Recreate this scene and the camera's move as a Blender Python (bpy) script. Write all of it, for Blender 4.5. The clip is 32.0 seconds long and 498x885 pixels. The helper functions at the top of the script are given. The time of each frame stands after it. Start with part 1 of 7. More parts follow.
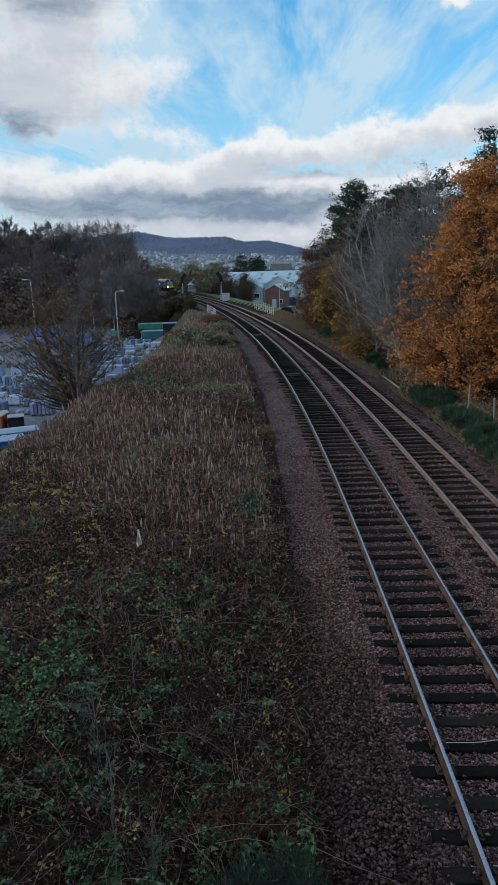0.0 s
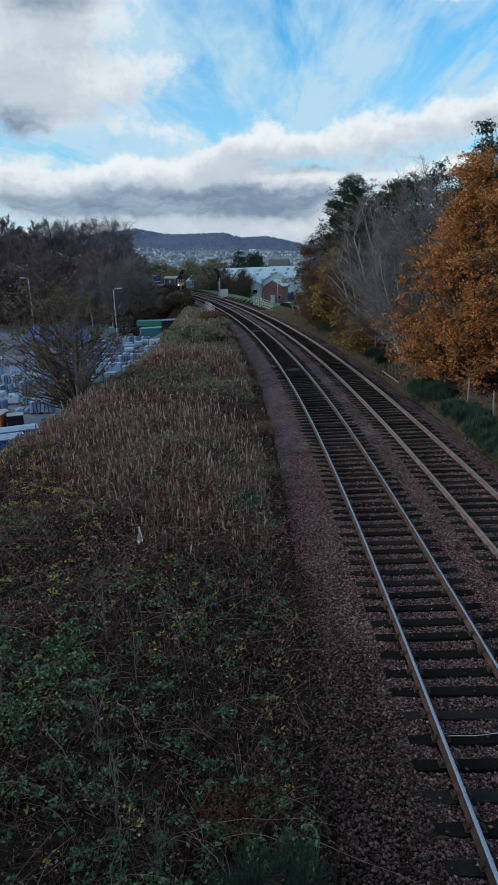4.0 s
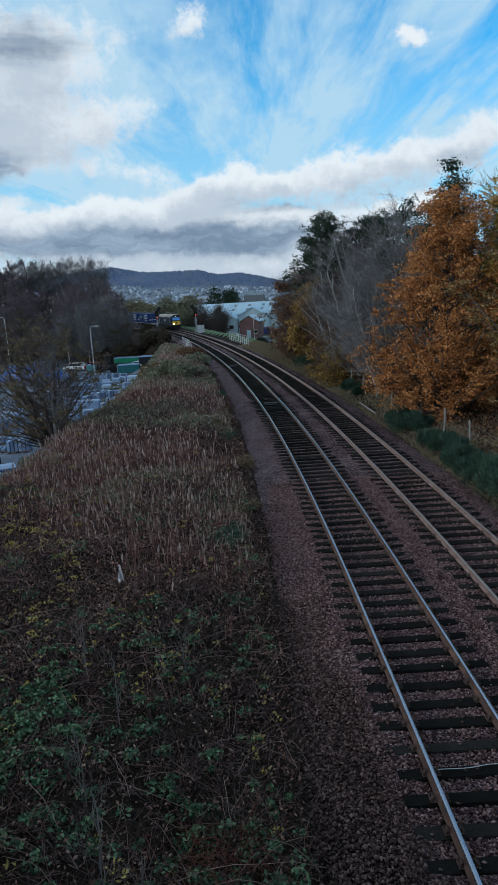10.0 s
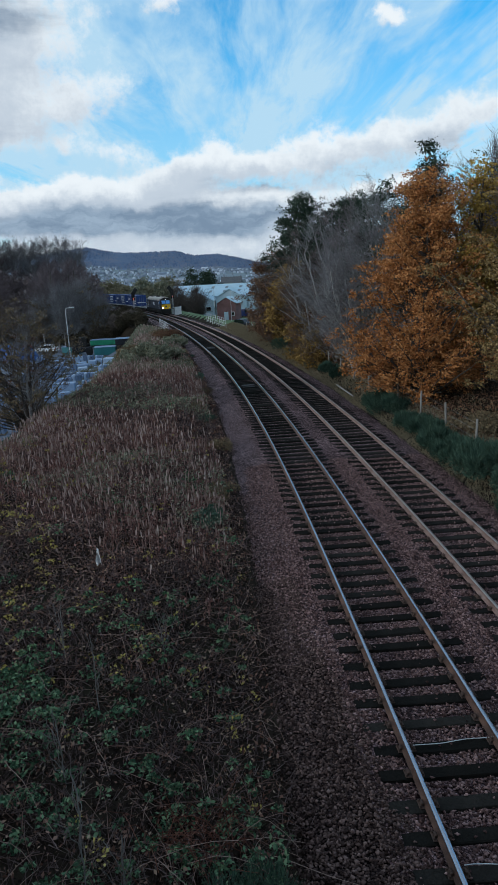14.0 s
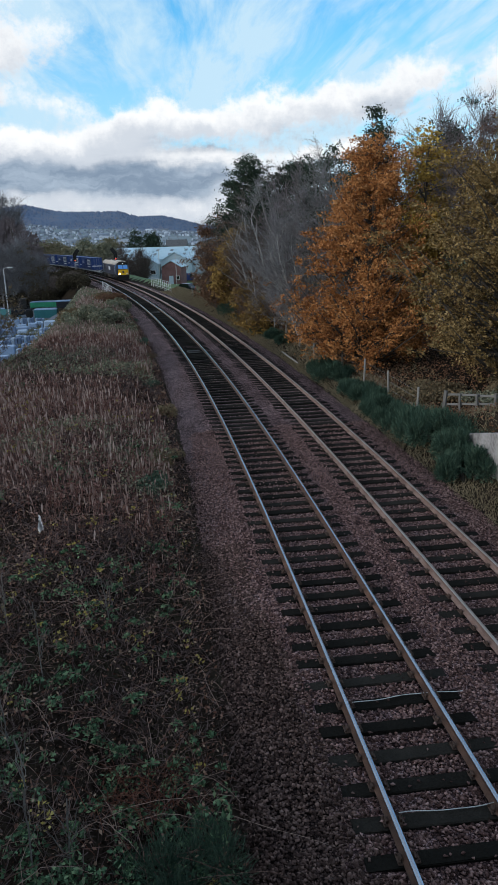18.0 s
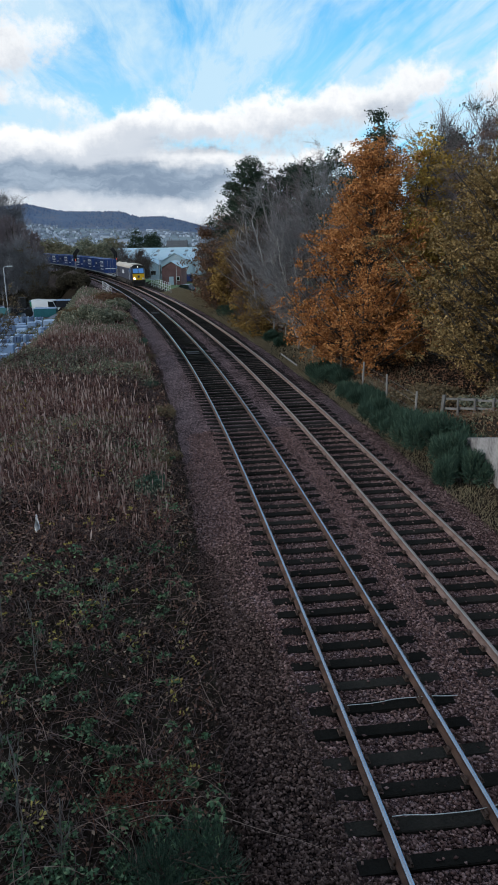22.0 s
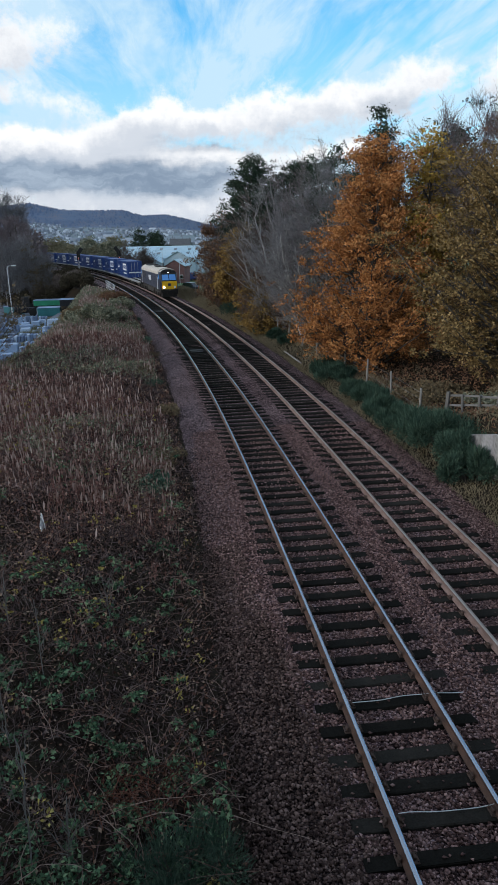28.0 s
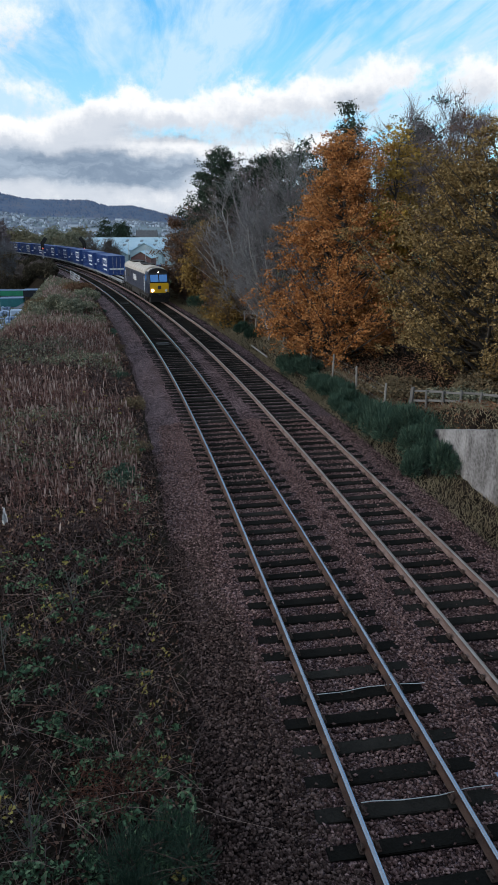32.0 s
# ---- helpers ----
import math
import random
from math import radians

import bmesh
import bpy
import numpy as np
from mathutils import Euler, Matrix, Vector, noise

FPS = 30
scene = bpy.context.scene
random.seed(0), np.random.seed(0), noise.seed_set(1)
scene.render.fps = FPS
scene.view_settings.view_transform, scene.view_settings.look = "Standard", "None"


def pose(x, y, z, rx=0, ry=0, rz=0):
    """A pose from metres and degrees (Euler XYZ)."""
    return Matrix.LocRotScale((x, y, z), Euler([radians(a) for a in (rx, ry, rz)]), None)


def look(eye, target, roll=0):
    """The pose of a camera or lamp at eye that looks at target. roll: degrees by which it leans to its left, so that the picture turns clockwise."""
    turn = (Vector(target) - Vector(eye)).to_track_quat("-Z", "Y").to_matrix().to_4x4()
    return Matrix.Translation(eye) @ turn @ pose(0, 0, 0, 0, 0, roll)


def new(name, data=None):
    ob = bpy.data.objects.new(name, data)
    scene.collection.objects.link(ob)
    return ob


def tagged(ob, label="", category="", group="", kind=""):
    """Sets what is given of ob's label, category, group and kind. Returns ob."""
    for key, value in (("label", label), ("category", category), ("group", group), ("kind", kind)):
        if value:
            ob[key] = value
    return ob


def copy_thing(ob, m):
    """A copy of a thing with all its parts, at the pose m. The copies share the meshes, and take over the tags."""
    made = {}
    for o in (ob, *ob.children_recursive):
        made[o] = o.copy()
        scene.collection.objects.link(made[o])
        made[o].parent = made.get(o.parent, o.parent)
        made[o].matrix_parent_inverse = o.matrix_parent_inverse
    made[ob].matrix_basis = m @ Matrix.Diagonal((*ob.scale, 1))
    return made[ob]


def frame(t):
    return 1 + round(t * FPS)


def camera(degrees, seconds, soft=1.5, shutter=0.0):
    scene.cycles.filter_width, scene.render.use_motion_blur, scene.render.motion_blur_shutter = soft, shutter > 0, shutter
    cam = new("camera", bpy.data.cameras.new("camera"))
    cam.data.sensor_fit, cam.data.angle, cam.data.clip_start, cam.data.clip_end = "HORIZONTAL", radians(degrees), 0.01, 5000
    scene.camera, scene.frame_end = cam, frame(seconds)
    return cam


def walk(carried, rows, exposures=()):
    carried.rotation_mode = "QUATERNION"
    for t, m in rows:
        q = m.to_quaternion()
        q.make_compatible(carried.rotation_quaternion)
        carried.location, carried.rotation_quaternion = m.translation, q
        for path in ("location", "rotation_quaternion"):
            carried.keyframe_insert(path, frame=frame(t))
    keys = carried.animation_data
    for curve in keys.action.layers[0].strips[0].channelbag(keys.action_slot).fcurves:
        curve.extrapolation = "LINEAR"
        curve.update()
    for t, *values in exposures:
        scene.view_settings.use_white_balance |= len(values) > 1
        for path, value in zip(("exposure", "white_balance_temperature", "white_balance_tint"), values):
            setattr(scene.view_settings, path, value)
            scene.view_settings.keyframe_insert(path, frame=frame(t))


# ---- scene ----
cam = camera(40.0, 32.0, soft=1.1)
EYE = 7.45
WALK = [
    (0, 11.14, -14.59, -1.69), (0.5, 11.25, -14.77, -1.76), (1, 11.32, -14.93, -1.92), (1.5, 11.35, -14.97, -2.03),
    (2, 11.32, -15.00, -2.16), (2.5, 11.32, -14.99, -2.24), (3, 11.30, -15.01, -2.27), (3.5, 11.25, -15.00, -2.24),
    (5.5, 10.74, -14.33, -2.49), (6, 10.65, -14.13, -2.34), (6.5, 10.63, -13.93, -2.28), (7, 10.64, -13.63, -2.34),
    (7.5, 10.54, -13.22, -2.64), (8, 10.46, -12.68, -2.75), (8.5, 10.39, -12.42, -2.87), (9, 10.21, -12.15, -3.02),
    (9.5, 9.68, -12.12, -3.20), (10, 9.23, -12.16, -3.22), (10.5, 8.84, -12.24, -3.23), (11, 8.52, -12.34, -3.39),
    (11.5, 8.13, -12.50, -3.41), (12, 7.81, -12.79, -3.49), (12.5, 7.58, -12.89, -3.36), (13, 7.96, -12.77, -3.31),
    (13.5, 7.97, -12.70, -3.28), (14, 7.40, -13.72, -2.96), (14.5, 2.62, -14.76, -1.40), (16.5, 2.44, -16.53, -1.45),
    (17, 2.70, -16.80, -1.55), (17.5, 2.74, -16.74, -1.50), (18, 2.76, -16.70, -1.49), (18.5, 2.77, -16.60, -1.24),
    (19, 2.75, -16.54, -0.99), (19.5, 2.71, -16.56, -0.81), (20, 2.67, -16.60, -0.71), (20.5, 2.60, -16.61, -0.69),
    (21, 2.52, -16.61, -0.65), (21.5, 2.52, -16.60, -0.67), (22, 2.58, -16.56, -0.71), (22.5, 2.68, -16.50, -0.70),
    (23, 2.75, -16.50, -0.80), (23.5, 2.87, -16.50, -0.88), (24, 3.03, -16.47, -0.98), (24.5, 3.15, -16.40, -1.02),
    (25, 3.26, -16.39, -1.12), (25.5, 3.35, -16.40, -1.16), (27.5, 3.08, -16.62, -1.19), (28, 2.95, -16.73, -1.13),
    (28.5, 2.68, -16.82, -1.02), (29, 2.43, -16.89, -0.99), (29.5, 2.08, -17.01, -0.86), (30, 1.59, -17.10, -0.75),
    (30.5, 0.94, -17.21, -0.40), (31, 0.31, -17.25, -0.03), (31.5, 0.12, -17.27, -0.01), (32, 0.00, -17.27, 0.00),
]
walk(cam, [(t, pose(0, 0, EYE, 90 + p, 0, y) @ pose(0, 0, 0, 0, 0, r)) for t, y, p, r in WALK],
     exposures=[(0, -0.18, 6300, 9), (1, -0.2, 6150, 7), (3.5, -0.2, 6100, 6), (9, -0.24, 5900, 5), (13.8, -0.21, 5930, 5), (14.6, -0.05, 6230, 8), (16.5, 0.0, 6330, 9), (32, 0.04, 6350, 10)])

# ---- world: evening sky with broken cloud, one soft weak sun ----
SUN_AZ, SUN_EL = -115.0, 16.0   # degrees, clockwise from +y


def build_world():
    w = bpy.data.worlds.new("sky")
    scene.world = w
    w.use_nodes = True
    nt = w.node_tree
    N, L = nt.nodes, nt.links
    N.clear()

    def nd(kind, **kw):
        n = N.new(kind)
        for k, v in kw.items():
            if k == "op":
                n.operation = v
            elif k == "v":
                for i, q in v.items():
                    if hasattr(q, "is_linked"):
                        L.new(q, n.inputs[i])
                    else:
                        n.inputs[i].default_value = q
        return n

    def m(op, a, b=0.0, c=0.0):
        return nd("ShaderNodeMath", op=op, v={0: a, 1: b, 2: c}).outputs[0]

    def vm(op, a, b=(0, 0, 0), c=(0, 0, 0)):
        n = nd("ShaderNodeVectorMath", op=op, v={0: a, 1: b, 2: c})
        return n.outputs["Value"] if op == "DOT_PRODUCT" else n.outputs[0]

    def ramp(x, lo, hi):
        n = N.new("ShaderNodeMapRange")
        n.interpolation_type = "SMOOTHSTEP"
        L.new(x, n.inputs[0])
        n.inputs[1].default_value, n.inputs[2].default_value = lo, hi
        return n.outputs[0]

    def mixc(fac, a, b):
        n = N.new("ShaderNodeMix")
        n.data_type = "RGBA"
        for i, q in ((0, fac), (6, a), (7, b)):
            if hasattr(q, "is_linked"):
                L.new(q, n.inputs[i])
            else:
                n.inputs[i].default_value = q
        return n.outputs[2]

    def fbm(vec, scale, detail=6.0, rough=0.55):
        n = nd("ShaderNodeTexNoise", v={"Vector": vec, "Scale": scale, "Detail": detail, "Roughness": rough})
        return n.outputs["Fac"], n.outputs["Color"]

    sky = N.new("ShaderNodeTexSky")
    sky.sky_type, sky.sun_disc = "NISHITA", False
    sky.sun_elevation, sky.sun_rotation = radians(SUN_EL), radians(SUN_AZ)
    sky.air_density, sky.dust_density, sky.ozone_density = 1.0, 0.6, 2.0

    direction = N.new("ShaderNodeTexCoord").outputs["Generated"]
    s = nd("ShaderNodeSeparateXYZ", v={0: direction})
    x, y, z = s.outputs
    zc = m("MAXIMUM", z, 0.004)
    az = m("MULTIPLY", m("ARCTAN2", x, y), 57.2958)
    el = m("MULTIPLY", m("ARCSINE", zc), 57.2958)
    P = nd("ShaderNodeCombineXYZ", v={0: az, 1: el}).outputs[0]
    _, warp = fbm(P, 0.22, 7.0, 0.6)
    Pw = vm("MULTIPLY_ADD", vm("SUBTRACT", warp, (0.5, 0.5, 0.5)), (6.5, 3.6, 0), P)

    def blobs(rows, at=None):
        total = 0.0
        for a, e, sa, se, wt in rows:
            q = vm("MULTIPLY_ADD", Pw if at is None else at, (1 / sa, 1 / se, 0), (-a / sa, -e / se, 0))
            g = m("EXPONENT", m("MULTIPLY", vm("DOT_PRODUCT", q, q), -1.0))
            total = m("MULTIPLY_ADD", g, wt, total)
        return total

    # heaped cloud: az, el, half widths, weight
    HEAPS = [
        (-9.5, 8.6, 2.8, 1.5, 1.2), (-13.5, 7.2, 3.6, 1.2, 1.1), (-19.5, 6.9, 4.5, 1.0, 0.9), (-26, 6.0, 5.0, 1.6, 1.0),
        (-5.6, 8.3, 1.9, 1.1, 0.9), (-1.5, 8.6, 3.4, 1.5, 1.0), (4.5, 9.6, 4.0, 1.5, 0.95), (10, 10.6, 3.4, 1.8, 0.8),
        (17.5, 10.2, 3.0, 1.6, 0.9), (-26.5, 11.6, 3.0, 2.2, 1.1), (-20, 10.4, 2.4, 0.9, 0.6), (-24, 17.5, 6.0, 3.0, 1.2),
        (4.3, 17.4, 1.9, 0.7, 1.0), (-12.3, 19.8, 1.6, 1.2, 0.8), (-12, 4.6, 16.0, 1.7, 1.3), (-11, 1.9, 20.0, 1.2, 1.3),
        (5, 6.2, 5.0, 0.9, 0.7), (-6.5, 5.8, 3.0, 0.6, 0.6), (-17, 14.0, 3.0, 1.2, 0.5), (-27, 14.2, 5.0, 1.5, 0.7), (-20.5, 12.6, 3.6, 1.3, 0.75), (-16, 9.6, 2.2, 0.9, 0.6), (30, 8, 9.0, 4.0, 1.0), (-45, 9, 12.0, 6.0, 1.1),
    ]
    heap = blobs(HEAPS)
    over = blobs(HEAPS, vm("ADD", Pw, (0.5, 1.1, 0)))
    fine, _ = fbm(P, 0.6, 9.0, 0.66)
    heap = m("MULTIPLY_ADD", m("SUBTRACT", fine, 0.5), 1.5, heap)
    over = m("MULTIPLY_ADD", m("SUBTRACT", fine, 0.5), 1.5, over)
    # the dull undersides
    dull = blobs([
        (-24, 18.8, 5.5, 1.5, 0.75), (-27.4, 10.3, 1.8, 0.9, 0.9), (-14, 4.7, 11.0, 1.1, 1.15), (-7.2, 3.9, 5.0, 0.9, 0.9), (-24, 4.6, 7.0, 0.8, 0.8),
        (-6, 6.6, 4.5, 0.6, 0.6), (1.5, 7.3, 4.0, 0.8, 0.7), (9, 9.2, 4.0, 0.9, 0.55), (-2.0, 18.2, 3.0, 0.7, 0.5), (-20, 5.6, 5.0, 0.5, 0.4),
        (-40, 10, 14, 6, 0.6), (30, 8, 9, 3, 0.6),
    ])
    flat, _ = fbm(vm("MULTIPLY", P, (0.28, 1.5, 0)), 0.5, 6.0, 0.55)
    dull = m("MULTIPLY_ADD", m("SUBTRACT", flat, 0.5), 1.3, dull)
    # thin streaks that run to one point over the horizon
    turn = radians(-6.0)
    across = m("DIVIDE", m("SUBTRACT", m("MULTIPLY", x, math.cos(turn)), m("MULTIPLY", y, math.sin(turn))), zc)
    along = m("DIVIDE", m("ADD", m("MULTIPLY", x, math.sin(turn)), m("MULTIPLY", y, math.cos(turn))), zc)
    st = nd("ShaderNodeCombineXYZ", v={0: across, 1: m("MULTIPLY", along, 0.16)}).outputs[0]
    _, bend = fbm(st, 0.9, 3.0)
    st = vm("MULTIPLY_ADD", vm("SUBTRACT", bend, (0.5, 0.5, 0.5)), (0.9, 0.5, 0), st)
    streak, _ = fbm(st, 1.7, 7.0, 0.62)
    veil, _ = fbm(P, 0.12, 4.0)
    thin = m("MULTIPLY", ramp(streak, 0.37, 0.62), ramp(veil, 0.24, 0.46))
    haze = m("ADD", m("MULTIPLY", thin, 0.9), m("MULTIPLY", ramp(m("SUBTRACT", 16.0, el), -3.0, 8.0), 0.5))
    # above the part that is seen, broken cloud goes on over the whole dome
    upper, _ = fbm(direction, 2.3, 7.0, 0.6)
    far_up = m("MULTIPLY", ramp(el, 21.0, 32.0), ramp(upper, 0.40, 0.60))
    behind = m("MULTIPLY", ramp(m("ABSOLUTE", az), 40.0, 75.0), ramp(upper, 0.36, 0.56))
    cover = ramp(heap, 0.22, 0.85)
    shroud = m("MAXIMUM", far_up, behind)

    blue = vm("MULTIPLY", sky.outputs[0], SKY_TINT)
    lumps, _ = fbm(vm("MULTIPLY", Pw, (0.3, 1.5, 0)), 0.42, 6.0, 0.6)
    white = mixc(m("MULTIPLY", ramp(over, 0.15, 1.25), 0.7), (1.03, 1.025, 1.02, 1), (0.52, 0.58, 0.67, 1))
    grey = mixc(ramp(lumps, 0.34, 0.62), (0.42, 0.51, 0.62, 1), (0.215, 0.29, 0.395, 1))
    col = mixc(m("MINIMUM", haze, 0.92), blue, (0.62, 0.82, 0.95, 1))
    heapcol = mixc(m("MULTIPLY", ramp(dull, 0.05, 1.15), 0.95), white, grey)
    col = mixc(cover, col, heapcol)
    col = mixc(shroud, col, (0.60, 0.66, 0.74, 1))
    bg = nd("ShaderNodeBackground", v={0: col, 1: 1.0})
    L.new(bg.outputs[0], N.new("ShaderNodeOutputWorld").inputs[0])


SKY_TINT = (0.045, 0.20, 0.26)
build_world()
sun_data = bpy.data.lights.new("sun", "SUN")
sun_data.energy, sun_data.angle, sun_data.color = 1.7, radians(14), (1.0, 0.93, 0.84)
sun = new("sun", sun_data)
sa, se = radians(SUN_AZ), radians(SUN_EL)
sun.matrix_world = look((0, 0, 60), (-math.sin(sa) * math.cos(se), -math.cos(sa) * math.cos(se), 60 - math.sin(se)))

# ---- materials ----
RNG = np.random.default_rng(7)


def material(name, base, rough=0.8, metal=0.0, vary=(), scale=6.0, fine=60.0, bump=0.2, depth=0.02, island=0.0, per_object=0.0, spec=0.4, drip=False):
    """Base colour varied at two scales, with relief; vary: further colours of a ramp; island/per_object: random tone by piece."""
    mat = bpy.data.materials.new(name)
    mat.use_nodes = True
    nt = mat.node_tree
    N, L = nt.nodes, nt.links
    b = N["Principled BSDF"]
    b.inputs["Roughness"].default_value, b.inputs["Metallic"].default_value = rough, metal
    b.inputs["Specular IOR Level"].default_value = spec
    co = N.new("ShaderNodeTexCoord").outputs["Object"]
    n1, n2 = N.new("ShaderNodeTexNoise"), N.new("ShaderNodeTexNoise")
    for n, s, d in ((n1, scale, 5.0), (n2, fine, 4.0)):
        L.new(co, n.inputs["Vector"])
        n.inputs["Scale"].default_value, n.inputs["Detail"].default_value = s, d
    if drip:
        # stains that run down the face
        mp = N.new("ShaderNodeMapping")
        mp.inputs["Scale"].default_value = (1.6, 1.6, 0.6)
        L.new(co, mp.inputs["Vector"])
        L.new(mp.outputs[0], n1.inputs["Vector"])
    cols = [base, *vary]
    add = N.new("ShaderNodeMath")
    add.operation = "MULTIPLY_ADD"
    L.new(n2.outputs[0], add.inputs[0])
    add.inputs[1].default_value = 0.5
    half = N.new("ShaderNodeMath")
    half.operation = "MULTIPLY_ADD"
    L.new(n1.outputs[0], half.inputs[0])
    half.inputs[1].default_value, half.inputs[2].default_value = 0.9, -0.2
    L.new(half.outputs[0], add.inputs[2])
    fac = add.outputs[0]
    if island or per_object:
        src = N.new("ShaderNodeNewGeometry").outputs["Random Per Island"] if island else N.new("ShaderNodeObjectInfo").outputs["Random"]
        mx = N.new("ShaderNodeMath")
        mx.operation = "MULTIPLY_ADD"
        L.new(src, mx.inputs[0])
        k = island or per_object
        mx.inputs[1].default_value = k
        sc = N.new("ShaderNodeMath")
        sc.operation = "MULTIPLY"
        L.new(fac, sc.inputs[0])
        sc.inputs[1].default_value = 1 - k
        L.new(sc.outputs[0], mx.inputs[2])
        fac = mx.outputs[0]
    r = N.new("ShaderNodeValToRGB")
    if len(cols) == 1:
        cols = [tuple(c * 0.72 for c in base), tuple(min(1, c * 1.25) for c in base)]
    while len(r.color_ramp.elements) < len(cols):
        r.color_ramp.elements.new(0.5)
    lo, hi = (0.05, 0.95) if (island or per_object) else (0.28, 0.72)
    for i, (e, c) in enumerate(zip(r.color_ramp.elements, cols)):
        e.position = lo + (hi - lo) * i / (len(cols) - 1)
        e.color = (*c, 1)
    L.new(fac, r.inputs[0])
    L.new(r.outputs[0], b.inputs["Base Color"])
    if bump:
        bp = N.new("ShaderNodeBump")
        bp.inputs["Strength"].default_value, bp.inputs["Distance"].default_value = bump, depth
        L.new(n2.outputs[0], bp.inputs["Height"])
        L.new(bp.outputs[0], b.inputs["Normal"])
    return mat


def leafy(name, *cols, trans=0.25):
    mat = material(name, cols[0], rough=0.7, vary=cols[1:], scale=0.9, fine=4.0, bump=0, island=0.62, spec=0.06)
    b = mat.node_tree.nodes["Principled BSDF"]
    b.inputs["Subsurface Weight"].default_value = 0.0
    return mat


def glow(name, col, strength):
    mat = bpy.data.materials.new(name)
    mat.use_nodes = True
    b = mat.node_tree.nodes["Principled BSDF"]
    b.inputs["Base Color"].default_value = (*col, 1)
    b.inputs["Emission Color"].default_value, b.inputs["Emission Strength"].default_value = (*col, 1), strength
    return mat


def rubble(name, cols, scale):
    """Crushed stone: each cell a stone with its own tone, dark gaps between, their shade put into the colour."""
    mat = bpy.data.materials.new(name)
    mat.use_nodes = True
    nt = mat.node_tree
    N, L = nt.nodes, nt.links
    b = N["Principled BSDF"]
    b.inputs["Roughness"].default_value, b.inputs["Specular IOR Level"].default_value = 0.9, 0.04
    co = N.new("ShaderNodeTexCoord").outputs["Object"]
    cell, gap, big = N.new("ShaderNodeTexVoronoi"), N.new("ShaderNodeTexVoronoi"), N.new("ShaderNodeTexNoise")
    gap.feature = "DISTANCE_TO_EDGE"
    for n in (cell, gap):
        L.new(co, n.inputs["Vector"])
        n.inputs["Scale"].default_value = scale
    L.new(co, big.inputs["Vector"])
    big.inputs["Scale"].default_value, big.inputs["Detail"].default_value = 0.7, 4.0
    sep = N.new("ShaderNodeSeparateColor")
    L.new(cell.outputs["Color"], sep.inputs[0])
    tone = N.new("ShaderNodeMath")
    tone.operation = "MULTIPLY_ADD"
    L.new(big.outputs[0], tone.inputs[0])
    tone.inputs[1].default_value = 0.7
    sub = N.new("ShaderNodeMath")
    sub.operation = "MULTIPLY_ADD"
    L.new(sep.outputs[0], sub.inputs[0])
    sub.inputs[1].default_value, sub.inputs[2].default_value = 0.75, -0.22
    L.new(sub.outputs[0], tone.inputs[2])
    r = N.new("ShaderNodeValToRGB")
    while len(r.color_ramp.elements) < len(cols):
        r.color_ramp.elements.new(0.5)
    for i, (e, c) in enumerate(zip(r.color_ramp.elements, cols)):
        e.position, e.color = 0.1 + 0.8 * i / (len(cols) - 1), (*c, 1)
    L.new(tone.outputs[0], r.inputs[0])
    # crevice shade: the colour is multiplied down towards each cell's edge
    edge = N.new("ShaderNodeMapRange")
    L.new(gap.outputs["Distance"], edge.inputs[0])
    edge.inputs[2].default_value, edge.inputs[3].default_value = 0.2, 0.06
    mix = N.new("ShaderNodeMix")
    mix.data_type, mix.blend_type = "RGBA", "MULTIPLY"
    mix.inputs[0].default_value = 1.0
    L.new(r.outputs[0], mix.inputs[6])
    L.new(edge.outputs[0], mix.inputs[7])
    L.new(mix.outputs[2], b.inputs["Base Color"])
    bp = N.new("ShaderNodeBump")
    bp.inputs["Strength"].default_value, bp.inputs["Distance"].default_value = 1.0, 0.05
    L.new(cell.outputs["Distance"], bp.inputs["Height"])
    bp.invert = True
    L.new(bp.outputs[0], b.inputs["Normal"])
    return mat


